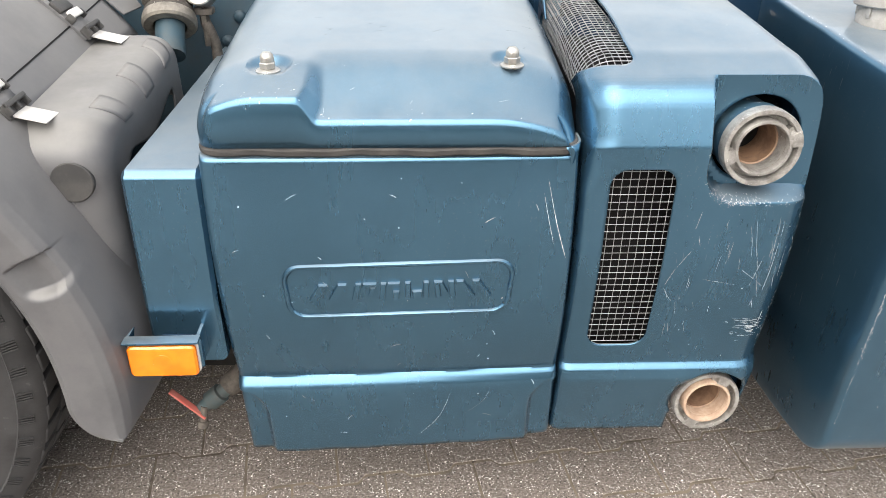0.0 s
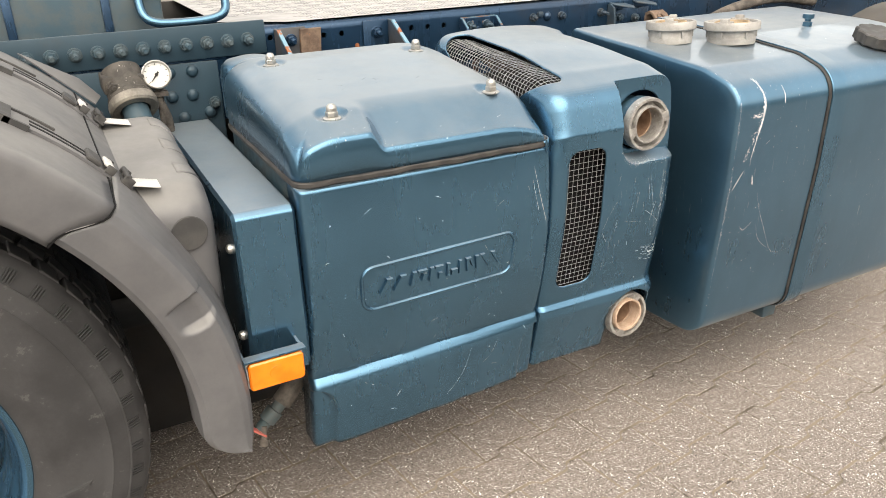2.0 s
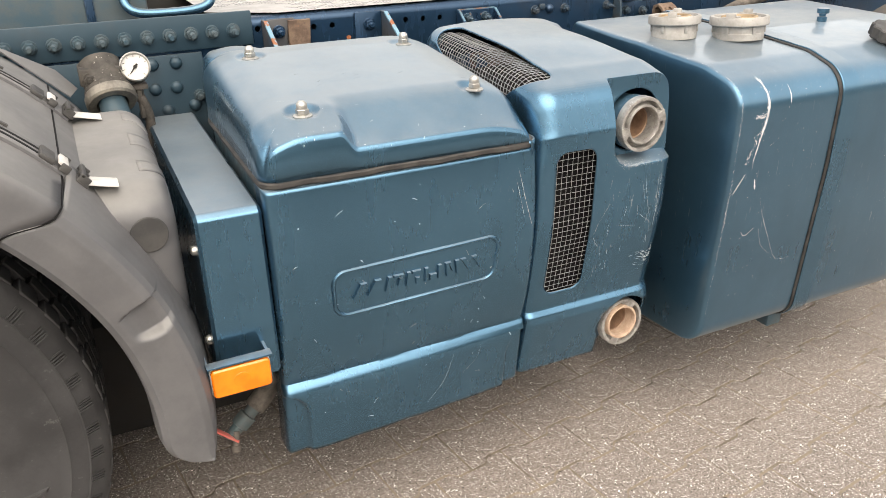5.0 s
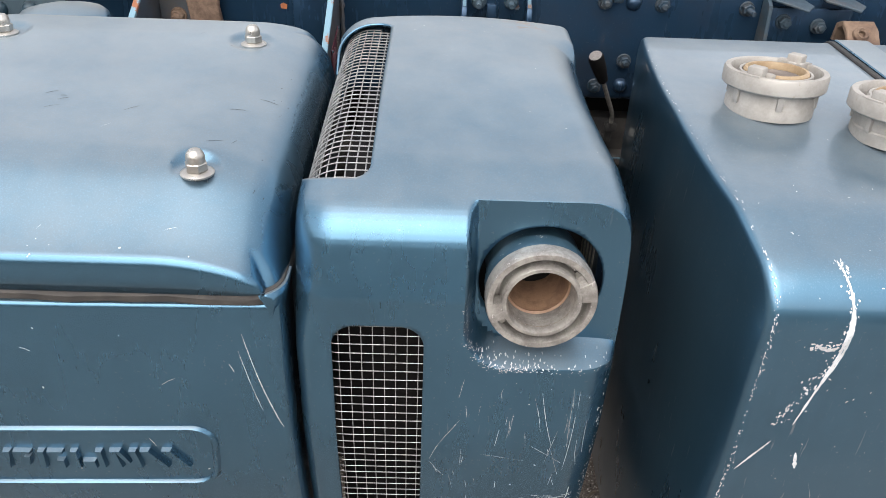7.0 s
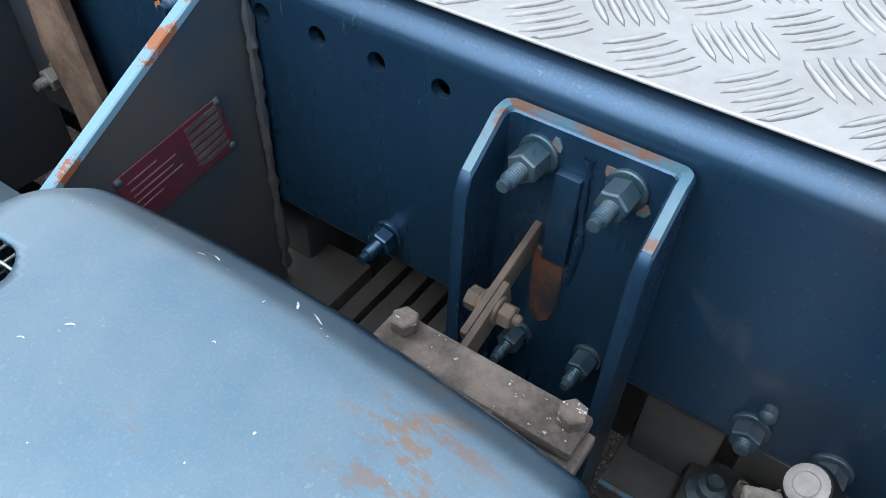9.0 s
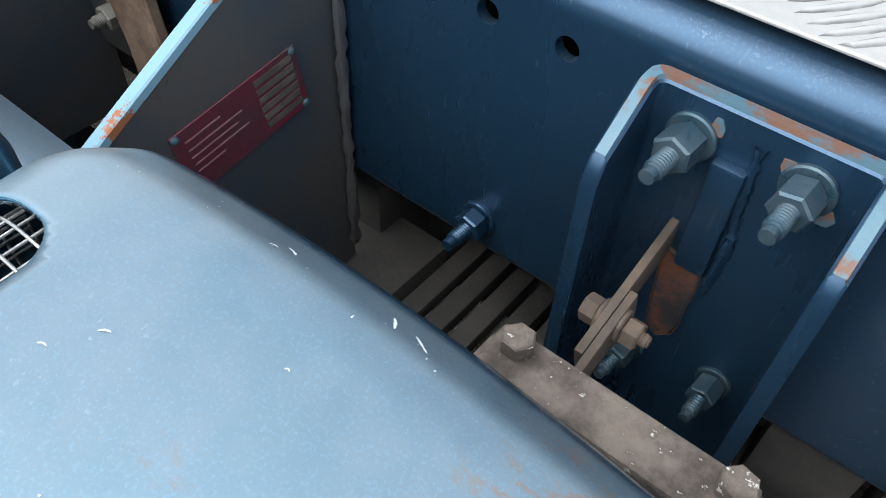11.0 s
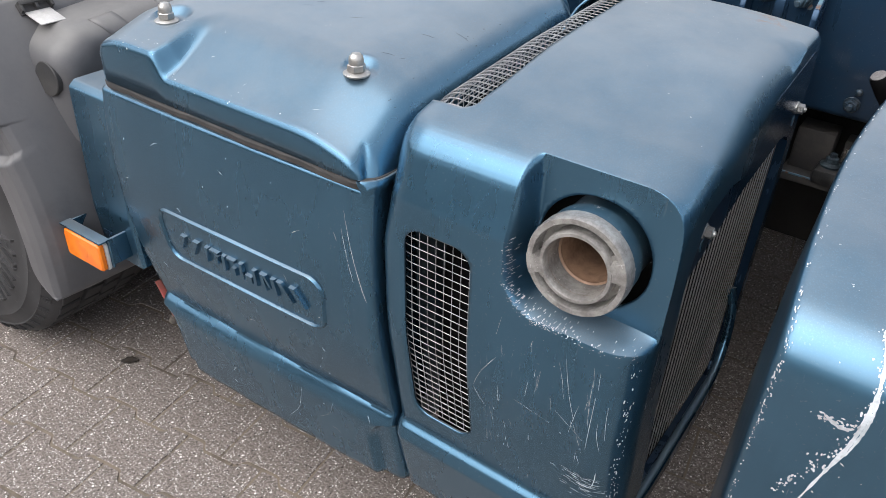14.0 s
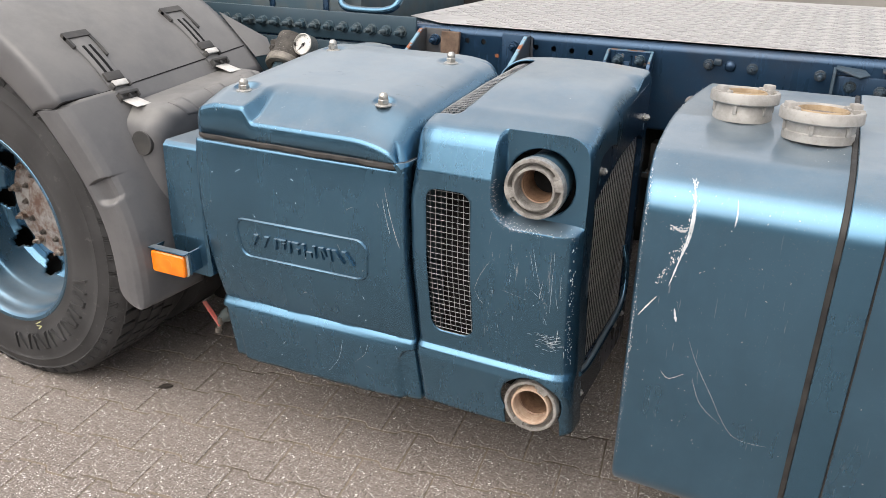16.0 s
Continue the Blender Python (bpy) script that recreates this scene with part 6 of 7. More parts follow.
lathe(bm, [(0.0, 0.07), (0.029, 0.07), (0.029, 0.15), (0.0, 0.15)], am, 24)
part("pipe", bm, PAINT_DIRTY, brake, "dusty blue pipe stub")


# ---- wheel ----
WX, WZ, WR = -1.347, 0.488, 0.492
wheel = thing("truck_wheel", "truck drive wheel with blue steel rim and worn grey tyre", "wheel", (WX, 0.12, 0.0))
wm = aim((WX, -0.028, WZ), (0, -1, 0))
bm = bmesh.new()
TY = [(0.276, -0.030), (0.284, -0.008), (0.292, 0.001), (0.305, 0.004), (0.312, 0.003), (0.330, 0.010), (0.350, 0.014), (0.375, 0.016), (0.405, 0.013), (0.420, 0.010), (0.423, 0.012), (0.427, 0.009),
      (0.440, 0.005), (0.452, 0.001), (0.455, 0.003), (0.460, -0.002), (0.474, -0.010), (0.484, -0.018), (0.490, -0.030), (WR - 0.012, -0.034), (WR - 0.012, -0.27), (0.470, -0.30), (0.40, -0.32), (0.276, -0.30)]
lathe(bm, TY, wm, 128)
tyre = part("tyre", bm, TYRE, wheel, "worn black tyre with dusty sidewall", 50)
# tread blocks, in rows round the tyre
blk = bmesh.new()
box(blk, (-0.022, -0.021, -0.014), (0.022, 0.021, 0.0), 0.002)
blk_me = bpy.data.meshes.new("tread_block")
blk.to_mesh(blk_me)
blk.free()
blk_me.materials.append(TYRE)
shoulder = bmesh.new()
box(shoulder, (-0.019, -0.026, -0.02), (0.019, 0.026, 0.0), 0.003)
sh_me = bpy.data.meshes.new("tread_block")
shoulder.to_mesh(sh_me)
shoulder.free()
sh_me.materials.append(TYRE)
n_blk = 58
for row, (dy, me, off) in enumerate(((0.026, sh_me, 0.0), (0.082, blk_me, 0.5), (0.130, blk_me, 0.1), (0.178, blk_me, 0.6))):
    for i in range(n_blk):
        a = 2 * math.pi * (i + off) / n_blk
        x, z = WX + math.cos(a) * WR, WZ + math.sin(a) * WR
        if not (-0.55 < math.cos(a)):
            continue
        ob = new("tread_block", me)
        ob.parent = tyre
        ob.matrix_basis = Matrix.Translation((x, dy, z)) @ Matrix(((math.cos(a) * 0 - math.sin(a), 0, math.cos(a), 0), (0, 1, 0, 0), (math.cos(a), 0, math.sin(a), 0), (0, 0, 0, 1))) @ pose(0, 0, 0, 0, 0, 8 if row % 2 else -5)
# ribbed lugs round the shoulder of the tyre
rib = bmesh.new()
for i in range(4):
    box(rib, (-0.012, -0.009 + 0.005 * i, -0.002), (0.012, -0.0065 + 0.005 * i, 0.0022), 0)
rib_me = bpy.data.meshes.new("shoulder_lug")
rib.to_mesh(rib_me)
rib.free()
rib_me.materials.append(TYRE)
for i in range(n_blk):
    a = 2 * math.pi * i / n_blk
    ob = new("shoulder_lug", rib_me)
    ob.parent = tyre
    ob.matrix_basis = wm @ pose(0, 0, 0, 0, 0, math.degrees(a)) @ pose(0.4655, 0, -0.0035, 0, 30, 0)
# raised bars of the sidewall marking
for i in range(17):
    a = radians(-88 + 4.6 * i)
    bm = bmesh.new()
    wid, lean = ((0.0042, 0.0), (0.0040, 0.010), (0.0065, -0.004))[i % 3]
    rows = []
    for t in (0.335, 0.339, 0.384, 0.388):
        up = 0.0205 if 0.337 < t < 0.386 else 0.015
        q0 = lean * (t - 0.36) / 0.02
        rows.append([wm @ Vector((t * math.cos(a) - (q0 + q) * math.sin(a), t * math.sin(a) + (q0 + q) * math.cos(a), h)) for q, h in ((-wid, 0.012), (-wid * 0.8, up), (wid * 0.8, up), (wid, 0.012))])
    add_grid(bm, rows)
    part("sidewall_bar", bm, TYRE, tyre)
# a chalk tick that a fitter left beside the rim
CHALK = worn("yellow_chalk", (0.62, 0.64, 0.30), (0.22, 0.22, 0.13), 0.9, 0.0, 160.0)
chalk_at = wm.inverted() @ Vector((-1.233, -0.04, 0.208))
chalk_a = math.atan2(chalk_at.y, chalk_at.x)
for r0, turn, ln in ((0.306, 8, 0.030), (0.316, -14, 0.024), (0.322, 20, 0.016)):
    bm = bmesh.new()
    box(bm, (-0.0014, -ln / 2, 0.0), (0.0014, ln / 2, 0.0008), 0, wm @ pose(r0 * math.cos(chalk_a), r0 * math.sin(chalk_a), 0.0050 + (r0 - 0.305) * 0.14, 0, -8, math.degrees(chalk_a) + turn))
    part("chalk_mark", bm, CHALK, tyre, "pale yellow chalk stroke")
bm = bmesh.new()
RIM = [(0.297, -0.006), (0.300, 0.000), (0.297, 0.004), (0.288, 0.003), (0.280, -0.006), (0.276, -0.03), (0.266, -0.045), (0.262, -0.095), (0.254, -0.110), (0.250, -0.165), (0.243, -0.190), (0.225, -0.204),
       (0.205, -0.206), (0.190, -0.203), (0.165, -0.198), (0.140, -0.196)]
n = 160
vent_at = wm.inverted() @ Vector((WX - 0.169, 0.165, WZ - 0.136))
vent_angles = [math.atan2(vent_at.y, vent_at.x) + radians(36 * h) for h in range(10)]
rim_u = [2 * math.pi * i / n for i in range(n + 1)]


def rim_place(a, t):
    i = min(int(t), len(RIM) - 2)
    r = RIM[i][0] + (RIM[i + 1][0] - RIM[i][0]) * (t - i)
    h = RIM[i][1] + (RIM[i + 1][1] - RIM[i][1]) * (t - i)
    return wm @ Vector((r * math.cos(a), r * math.sin(a), h))


def rim_hole(a, t):
    i = min(int(t), len(RIM) - 2)
    r = RIM[i][0] + (RIM[i + 1][0] - RIM[i][0]) * (t - i)
    best = 9.0
    for h in vent_angles:
        dx, dy = r * math.cos(a) - 0.214 * math.cos(h), r * math.sin(a) - 0.214 * math.sin(h)
        best = min(best, math.hypot(dx, dy) - 0.033)
    return best


bm = bmesh.new()
ts = [*[i * 0.5 for i in range(20)], *steps((10.0, 0.2), (len(RIM) - 1, 1))]
cells = {}
for i, a in enumerate(rim_u[:-1]):
    for j, t in enumerate(ts):
        cells[i, j] = bm.verts.new(rim_place(a, t))
for i in range(n):
    for j in range(len(ts) - 1):
        am2, tm = (rim_u[i] + rim_u[i + 1]) / 2, (ts[j] + ts[j + 1]) / 2
        if rim_hole(am2, tm) > 0:
            bm.faces.new((cells[i, j], cells[(i + 1) % n, j], cells[(i + 1) % n, j + 1], cells[i, j + 1]))
bmesh.ops.delete(bm, geom=[v for v in bm.verts if not v.link_faces], context="VERTS")
rim = thick(part("rim", bm, PAINT, wheel, "blue painted steel rim"), 0.008)
HUB = worn("peeling_hub", (0.30, 0.29, 0.28), (0.13, 0.075, 0.055), 0.7, 0.1, 22.0, spot=(0.10, 0.14, 0.17))
NUT_WORN = worn("rusty_zinc", (0.33, 0.30, 0.27), (0.15, 0.085, 0.055), 0.5, 0.45, 60.0)
bm = bmesh.new()
lathe(bm, [(0, -0.176), (0.06, -0.176), (0.085, -0.180), (0.090, -0.188), (0.128, -0.190), (0.134, -0.196), (0.168, -0.1955)], wm, 48)
part("hub", bm, HUB, wheel, "rusty hub with peeling paint")
for i in range(10):
    a = vent_angles[0] + radians(36 * i + 18)
    bm = bmesh.new()
    bolt(bm, wm @ Vector((0.150 * math.cos(a), 0.150 * math.sin(a), -0.196)), (0, -1, 0), 0.013, 0.014, True, i)
    part("wheel_nut", bm, NUT_WORN, wheel, "rusted wheel nut")
for i in range(12):
    a = radians(30 * i)
    bm = bmesh.new()
    bolt(bm, wm @ Vector((0.108 * math.cos(a), 0.108 * math.sin(a), -0.190)), (0, -1, 0), 0.008, 0.004)
    part("hub_bolt", bm, DIRTY_METAL, wheel)
bm = bmesh.new()
lathe(bm, [(0.12, -0.25), (0.24, -0.25), (0.24, -0.29), (0.12, -0.29)], wm, 48)
part("brake_drum", bm, DARK, wheel, "dark brake drum")

bm = bmesh.new()
lathe(bm, [(0.29, -0.335), (0.40, -0.325), (0.46, -0.34), (0.482, -0.37), (0.482, -0.58), (0.46, -0.61), (0.29, -0.62)], wm, 72)
part("inner_tyre", bm, TYRE, wheel, "black inner tyre of the twin wheel")

# ---- mudguard ----
guard = thing("mudguard", "dusty grey plastic mudguard over the truck wheel", "mudguard", (-0.80, 0.2, 0.42))


def arc_pose(phi):
    return Vector((math.cos(phi), 0, math.sin(phi)))


# the outer band that follows the tyre
SECTION = [(0.560, -0.030), (0.563, -0.075), (0.568, -0.098), (0.578, -0.106), (0.610, -0.108), (0.636, -0.106), (0.648, -0.099), (0.655, -0.085), (0.661, -0.055), (0.667, -0.010), (0.672, 0.04), (0.676, 0.09)]


def joint_at(y):
    """Angle of the joint between the band and the cover over the tyre."""
    return radians(40.6 + 6.0 * max(y, 0.0))


def band_place(phi, k2):
    i = min(int(k2), len(SECTION) - 2)
    a, b = SECTION[i], SECTION[i + 1]
    f = k2 - i
    r, y = a[0] + (b[0] - a[0]) * f, a[1] + (b[1] - a[1]) * f
    # the upper end slants across the outer face, and leans out a little
    phi += radians(3.6) * smooth(0.652, 0.572, r) * smooth(radians(27), radians(40.4), phi)
    lean = 0.016 * smooth(radians(10), radians(40), phi)
    # the foot ends in a broad round
    end = min(1.0, max(0.0, (radians(-0.6) - phi) / radians(6.0)))
    rm = 0.648
    r = rm + (r - rm) * max((1 - end ** 2.6) ** (1 / 2.6), 0.02)
    p = Vector((WX, 0, WZ)) + arc_pose(phi) * (r + 0.004)
    # a scooped grip in the outer face: steep above, sloping out below
    along, across = (phi - radians(21.1)) * 0.636, r - 0.626
    scoop = max(0.0, 1 - (across / 0.036) ** 2) ** 0.7
    dent_y = 0.017 * scoop * smooth(0.0345, 0.0300, along + 0.006 * (1 - scoop)) * smooth(-0.038, -0.020, along - 0.012 * (1 - scoop))
    return Vector((p.x, y - lean + dent_y, p.z))


phis = steps((radians(-6.6), radians(0.2)), (radians(-1), radians(0.9)), (radians(16.5), radians(0.14)), (radians(25.5), radians(0.8)), (radians(40.4), 1))
ks = steps((0, 0.5), (2, 0.1), (8, 0.5), (len(SECTION) - 1, 1))
bm = bmesh.new()
add_grid(bm, [[band_place(p, q) for q in ks] for p in phis])
band = thick(part("band", bm, PLASTIC, guard, "grey plastic outer band"), 0.004, 0.0)

# the box behind it, with the flat shoulder and the round plug


def box_place(u, v):
    """A rounded corner piece: u runs across from the band to the inner side and round it, v up the face and back over the shoulder."""
    r = 0.045
    prof_line = BOXP
    i = min(int(v), len(prof_line) - 2)
    p = prof_line[i].lerp(prof_line[i + 1], v - i)
    x = min(u, -0.685)
    depth = 0.0
    if u > -0.685 - r:
        t = u + 0.685 + r
        x = -0.685 - r + r * math.sin(min(t / r, math.pi / 2))
        depth = r - r * math.cos(min(t / r, math.pi / 2)) + max(0.0, t - r * math.pi / 2)
    way = (Vector((0.24, min(p.y, 0.70))) - p).normalized()
    return Vector((x, p.x + way.x * depth, p.y + way.y * depth))


BOXP = resample(fillet([(0.035, 0.46, 0), (0.004, 0.70, 0.1), (-0.004, 0.852, 0.045), (0.05, 0.890, 0.05), (0.30, 0.912, 0.2), (0.445, 0.924, 0.03), (0.46, 0.80, 0)], False), 0.012)
bm = bmesh.new()
us = steps((-1.0, 0.03), (-0.74, 0.006), (-0.60, 1))
rows = [[box_place(u, v) for u in us] for v in [i * 1.0 for i in range(len(BOXP))]]
add_grid(bm, rows)
bmesh.ops.delete(bm, geom=[f for f in bm.faces if math.hypot(f.calc_center_median().x - WX, f.calc_center_median().z - WZ) < 0.580], context="FACES")
bx = thick(part("shoulder", bm, PLASTIC, guard, "grey plastic shoulder box"), 0.004, 0.0)
bm = bmesh.new()
lathe(bm, [(0.0305, -0.006), (0.0305, 0.002), (0.0290, 0.0035), (0, 0.0035)], aim((-0.731, -0.003, 0.813), (0.05, -1, 0.05)), 40)
part("round_plug", bm, PLASTIC_DARK, guard, "dark round blanking plug")
for y0, y1 in ((0.078, 0.138), (0.215, 0.283), (0.35, 0.41)):
    # thin pads that follow the rounded edge of the shoulder
    bm = bmesh.new()
    vs2 = [i for i, p in enumerate(BOXP) if y0 < p.x < y1 and p.y > 0.87]
    rows = []
    for v in vs2:
        row = []
        for i in range(9):
            t = 0.006 + 0.058 * i / 8
            ang = min(t / 0.045, math.pi / 2)
            row.append(box_place(-0.685 - 0.045 + t, v) + Vector((math.sin(ang), 0, math.cos(ang))) * 0.0034)
        rows.append(row)
    add_grid(bm, rows)
    thick(part("clip_pad", bm, PLASTIC, guard), 0.003, -1.0)

# curved cover over the tyre
TOPR = 0.664


def top_place(phi, y):
    r = TOPR + 0.046 * max(0.0, y + 0.10) - dent(y + 0.124, 0.016)
    return Vector((WX, y, WZ)) + arc_pose(phi) * r


bm = bmesh.new()
ys = steps((-0.124, 0.002), (-0.10, 0.02), (0.54, 1))
NA = 46
lip = []
for i in range(NA + 1):
    row = []
    for rr, y in ((0.560, -0.117), (0.572, -0.1235), (0.61, -0.1245), (0.640, -0.1245)):
        low = radians(40.5 + 3.6 * smooth(0.652, 0.572, rr))
        row.append(Vector((WX, y, WZ)) + arc_pose(low + (radians(125) - low) * i / NA) * rr)
    for y in ys:
        low = radians(40.5 - 4.2 * smooth(-0.02, 0.03, y))
        row.append(top_place(low + (radians(125) - low) * i / NA, y))
    lip.append(row)
add_grid(bm, lip)
cover = thick(part("top_cover", bm, PLASTIC, guard, "dusty grey plastic wheel cover"), 0.005, -1.0)


def on_cover(a, y, h):
    """A place h above the cover at the angle a."""
    return top_place(a, y) + arc_pose(a) * h


def strap_strip(bm, y0, y1, a0, a1, h, thick_h=0.003):
    rows = []
    for i in range(13):
        a = radians(a0 + (a1 - a0) * i / 12)
        rows.append([on_cover(a, y0, h - thick_h), on_cover(a, y0, h), on_cover(a, y1, h), on_cover(a, y1, h - thick_h)])
    add_grid(bm, rows)
    for r in (rows[0], rows[-1]):
        bm.faces.new([bm.verts.new(p) for p in r])


def cover_pose(a, y, h):
    nrm = arc_pose(radians(a))
    tang = Vector((-nrm.z, 0, nrm.x))
    m = Matrix((( -tang.x, 0, nrm.x, 0), (0, 1, 0, 0), (-tang.z, 0, nrm.z, 0), (0, 0, 0, 1)))
    return Matrix.Translation(on_cover(radians(a), y, h)) @ m


for y0, a_bar in ((0.047, 41.3), (0.387, 43.6)):
    a_top, a_end = a_bar + 13.5, a_bar - 3.6
    bm = bmesh.new()
    rows = []
    for i in range(15):
        a = radians(a_top + (a_end - a_top) * i / 14)
        wide = 0.031 - 0.005 * smooth(0.0, 0.5, i / 14)
        rows.append([on_cover(a, y0 + wide * q, h) for q, h in ((-1, 0.0), (-1, 0.005), (-0.9, 0.0062), (0.9, 0.0062), (1, 0.005), (1, 0.0))])
    add_grid(bm, rows)
    strap = part("strap", bm, PLASTIC, guard, "grey plastic hold-down strap")
    for dy in (-0.0095, 0.0095):
        bm = bmesh.new()
        strap_strip(bm, y0 + dy - 0.0038, y0 + dy + 0.0038, a_top - 2.6, a_bar + 3.2, 0.0069, 0.002)
        part("slot", bm, BLACK, strap, "dark slot")
    # black frame that hooks over the upper end, longer on one side
    bm = bmesh.new()
    strap_strip(bm, y0 - 0.036, y0 + 0.036, a_top + 1.5, a_top - 0.2, 0.010, 0.01)
    strap_strip(bm, y0 - 0.036, y0 - 0.029, a_top + 0.6, a_top - 2.6, 0.009, 0.009)
    strap_strip(bm, y0 + 0.029, y0 + 0.036, a_top + 0.6, a_top - 6.0, 0.009, 0.009)
    part("catch", bm, PLASTIC_DARK, strap, "black upper catch")
    bm = bmesh.new()
    box(bm, (-0.015, -0.026, 0.0), (0.010, 0.026, 0.009), 0.003, cover_pose(a_bar + 1.9, y0, 0.004))
    box(bm, (-0.004, -0.028, 0.0), (0.012, -0.022, 0.014), 0.002, cover_pose(a_bar, y0, 0.004))
    box(bm, (-0.004, 0.022, 0.0), (0.012, 0.028, 0.014), 0.002, cover_pose(a_bar, y0, 0.004))
    part("buckle", bm, PLASTIC_DARK, strap, "black buckle")
    bm = bmesh.new()
    box(bm, (-0.008, -0.022, 0.0), (0.008, 0.022, 0.007), 0.0025, cover_pose(a_bar + 0.1, y0, 0.011))
    part("buckle_bar", bm, WHITE, strap, "pale buckle bar")
    bm = bmesh.new()
    box(bm, (-0.011, -0.030, 0.0), (0.011, 0.030, 0.006), 0.002, cover_pose(a_bar - 3.1, y0, 0.006))
    box(bm, (-0.011, -0.030, 0.010), (-0.003, 0.030, 0.017), 0.002, cover_pose(a_bar - 3.1, y0, 0.006))
    box(bm, (-0.011, -0.030, 0.004), (0.008, -0.024, 0.016), 0.002, cover_pose(a_bar - 3.1, y0, 0.006))
    box(bm, (-0.011, 0.024, 0.004), (0.008, 0.030, 0.016), 0.002, cover_pose(a_bar - 3.1, y0, 0.006))
    box(bm, (-0.011, -0.003, 0.004), (0.006, 0.003, 0.015), 0.0015, cover_pose(a_bar - 3.1, y0, 0.006))
    part("clasp", bm, PLASTIC_DARK, strap, "black lower clasp")
    bm = bmesh.new()
    box(bm, (-0.030, -0.023, 0.0), (0.030, 0.023, 0.0022), 0.0006, pose(-0.790, y0, 0.8985 + (y0 - 0.047) * 0.09, 0, 13, 0))
    part("strap_end", bm, WHITE, strap, "white strap end")

# dark joint between the cover and the mouldings below it
bm = bmesh.new()
rows = []
for rr in steps((0.563, 0.01), (0.648, 1)):
    low = radians(40.5 + 3.6 * smooth(0.652, 0.572, rr))
    rows.append([Vector((WX, y, WZ)) + arc_pose(low + da) * rr for da, y in ((0.0028, -0.119), (0.0018, -0.1262), (-0.0018, -0.1262), (-0.0028, -0.119))])
for y in steps((-0.121, 0.006), (-0.09, 0.03), (0.53, 1)):
    rows.append([on_cover(joint_at(y) + da, y, h) for da, h in ((0.0028, -0.004), (0.0018, 0.0016), (-0.0018, 0.0016), (-0.0028, -0.004))])
add_grid(bm, rows)
part("joint", bm, BLACK, guard, "dark joint between the plastic mouldings")

# loose flap at the inner corner of the cover
bm = bmesh.new()
fm = cover_pose(46, 0.545, 0.004)
prism(bm, [(-0.10, -0.01), (0.075, -0.01), (0.085, 0.055), (0.030, 0.075)], 0.0, 0.003, fm @ pose(0, 0, 0, 12, 0, 0), 0.0008)
part("flap", bm, PLASTIC, guard, "loose bent plastic flap")
# flat raised pads on the cover
for y0 in (0.06, 0.30):
    bm = bmesh.new()
    strap_strip(bm, y0, y0 + 0.15, 84, 76, 0.004, 0.006)
    strap_strip(bm, y0, y0 + 0.035, 76, 71, 0.004, 0.006)
    part("raised_pad", bm, PLASTIC, guard)


# ---- things beyond the rail ----
locker = thing("tool_locker", "blue sheet metal locker behind the rail with grimy seams", "locker", (-1.0, 1.1, 0.9))
bm = bmesh.new()
box(bm, (-2.2, 0.80, 0.86), (-0.60, 1.6, 1.16), 0.01)
part("body", bm, PAINT_DIRTY, locker)
for x in (-1.3, -0.95, -0.74):
    bm = bmesh.new()
    box(bm, (x, 0.794, 0.9), (x + 0.02, 0.80, 1.15), 0.002)
    part("seam", bm, PAINT_RAIL, locker)
grab = thing("grab_handle", "light blue painted tube grab handle", "handle", (-0.55, 0.78, 1.06))
bm = bmesh.new()
tube(bm, curve3([(-0.655, 0.80, 1.135), (-0.652, 0.768, 1.09), (-0.625, 0.755, 1.070), (-0.56, 0.753, 1.066), (-0.49, 0.755, 1.070), (-0.455, 0.765, 1.088), (-0.447, 0.80, 1.135)], 8), 0.011, 12)
part("tube", bm, PAINT, grab)
bm = bmesh.new()
box(bm, (-0.67, 0.79, 1.125), (-0.43, 0.83, 1.145), 0.004)
part("mount", bm, PAINT_DIRTY, grab)
GUARD_DARK = worn("dusty_dark_plastic", (0.045, 0.041, 0.037), (0.075, 0.068, 0.060), 0.7, 0.0, 8.0)
hose = thing("air_hose", "dusty brown air hose behind the tank", "hose", (1.2, 0.74, 0.95))
bm = bmesh.new()
tube(bm, curve3([(1.05, 0.735, 0.86), (1.16, 0.70, 0.945), (1.30, 0.68, 0.985), (1.48, 0.70, 0.99), (1.7, 0.74, 0.96)], 10), 0.017, 14)
part("tube", bm, DIRTY_METAL, hose)
rear = thing("rear_mudguard", "dusty dark plastic mudguard behind the tank", "mudguard", (1.75, 0.3, 0.5))
bm = bmesh.new()
rows = []
for a in steps((-8, 4), (100, 1)):
    r = radians(180 - a)
    rows.append([Vector((1.95 + math.cos(r) * q, y, 0.40 + math.sin(r) * q)) for y, q in ((0.02, 0.50), (0.02, 0.535), (0.04, 0.55), (0.60, 0.555), (0.62, 0.54), (0.62, 0.50))])
add_grid(bm, rows)
part("cover", bm, GUARD_DARK, rear)
axle = thing("drive_axle", "dark drive axle between the wheels", "axle", (-1.35, 0.9, 0.3))
bm = bmesh.new()
lathe(bm, [(0, 0), (0.11, 0), (0.11, 0.25), (0.20, 0.40), (0.24, 0.60), (0.20, 0.80), (0, 0.9)], aim((WX, 0.58, WZ), (0, 1, 0)), 32)
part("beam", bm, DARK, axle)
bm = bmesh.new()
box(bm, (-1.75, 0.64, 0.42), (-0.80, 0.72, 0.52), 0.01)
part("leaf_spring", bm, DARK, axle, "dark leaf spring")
GRIT = worn("gritty_brown_metal", (0.034, 0.032, 0.031), (0.062, 0.057, 0.053), 0.85, 0.0, 16.0, bump=0.4)
under = thing("underframe", "dark boxes added below the chassis to block light, with dusty shelf and slats", "truck frame", (0.0, 1.2, 0.3))
# far box, added to keep light off the ground below
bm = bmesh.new()
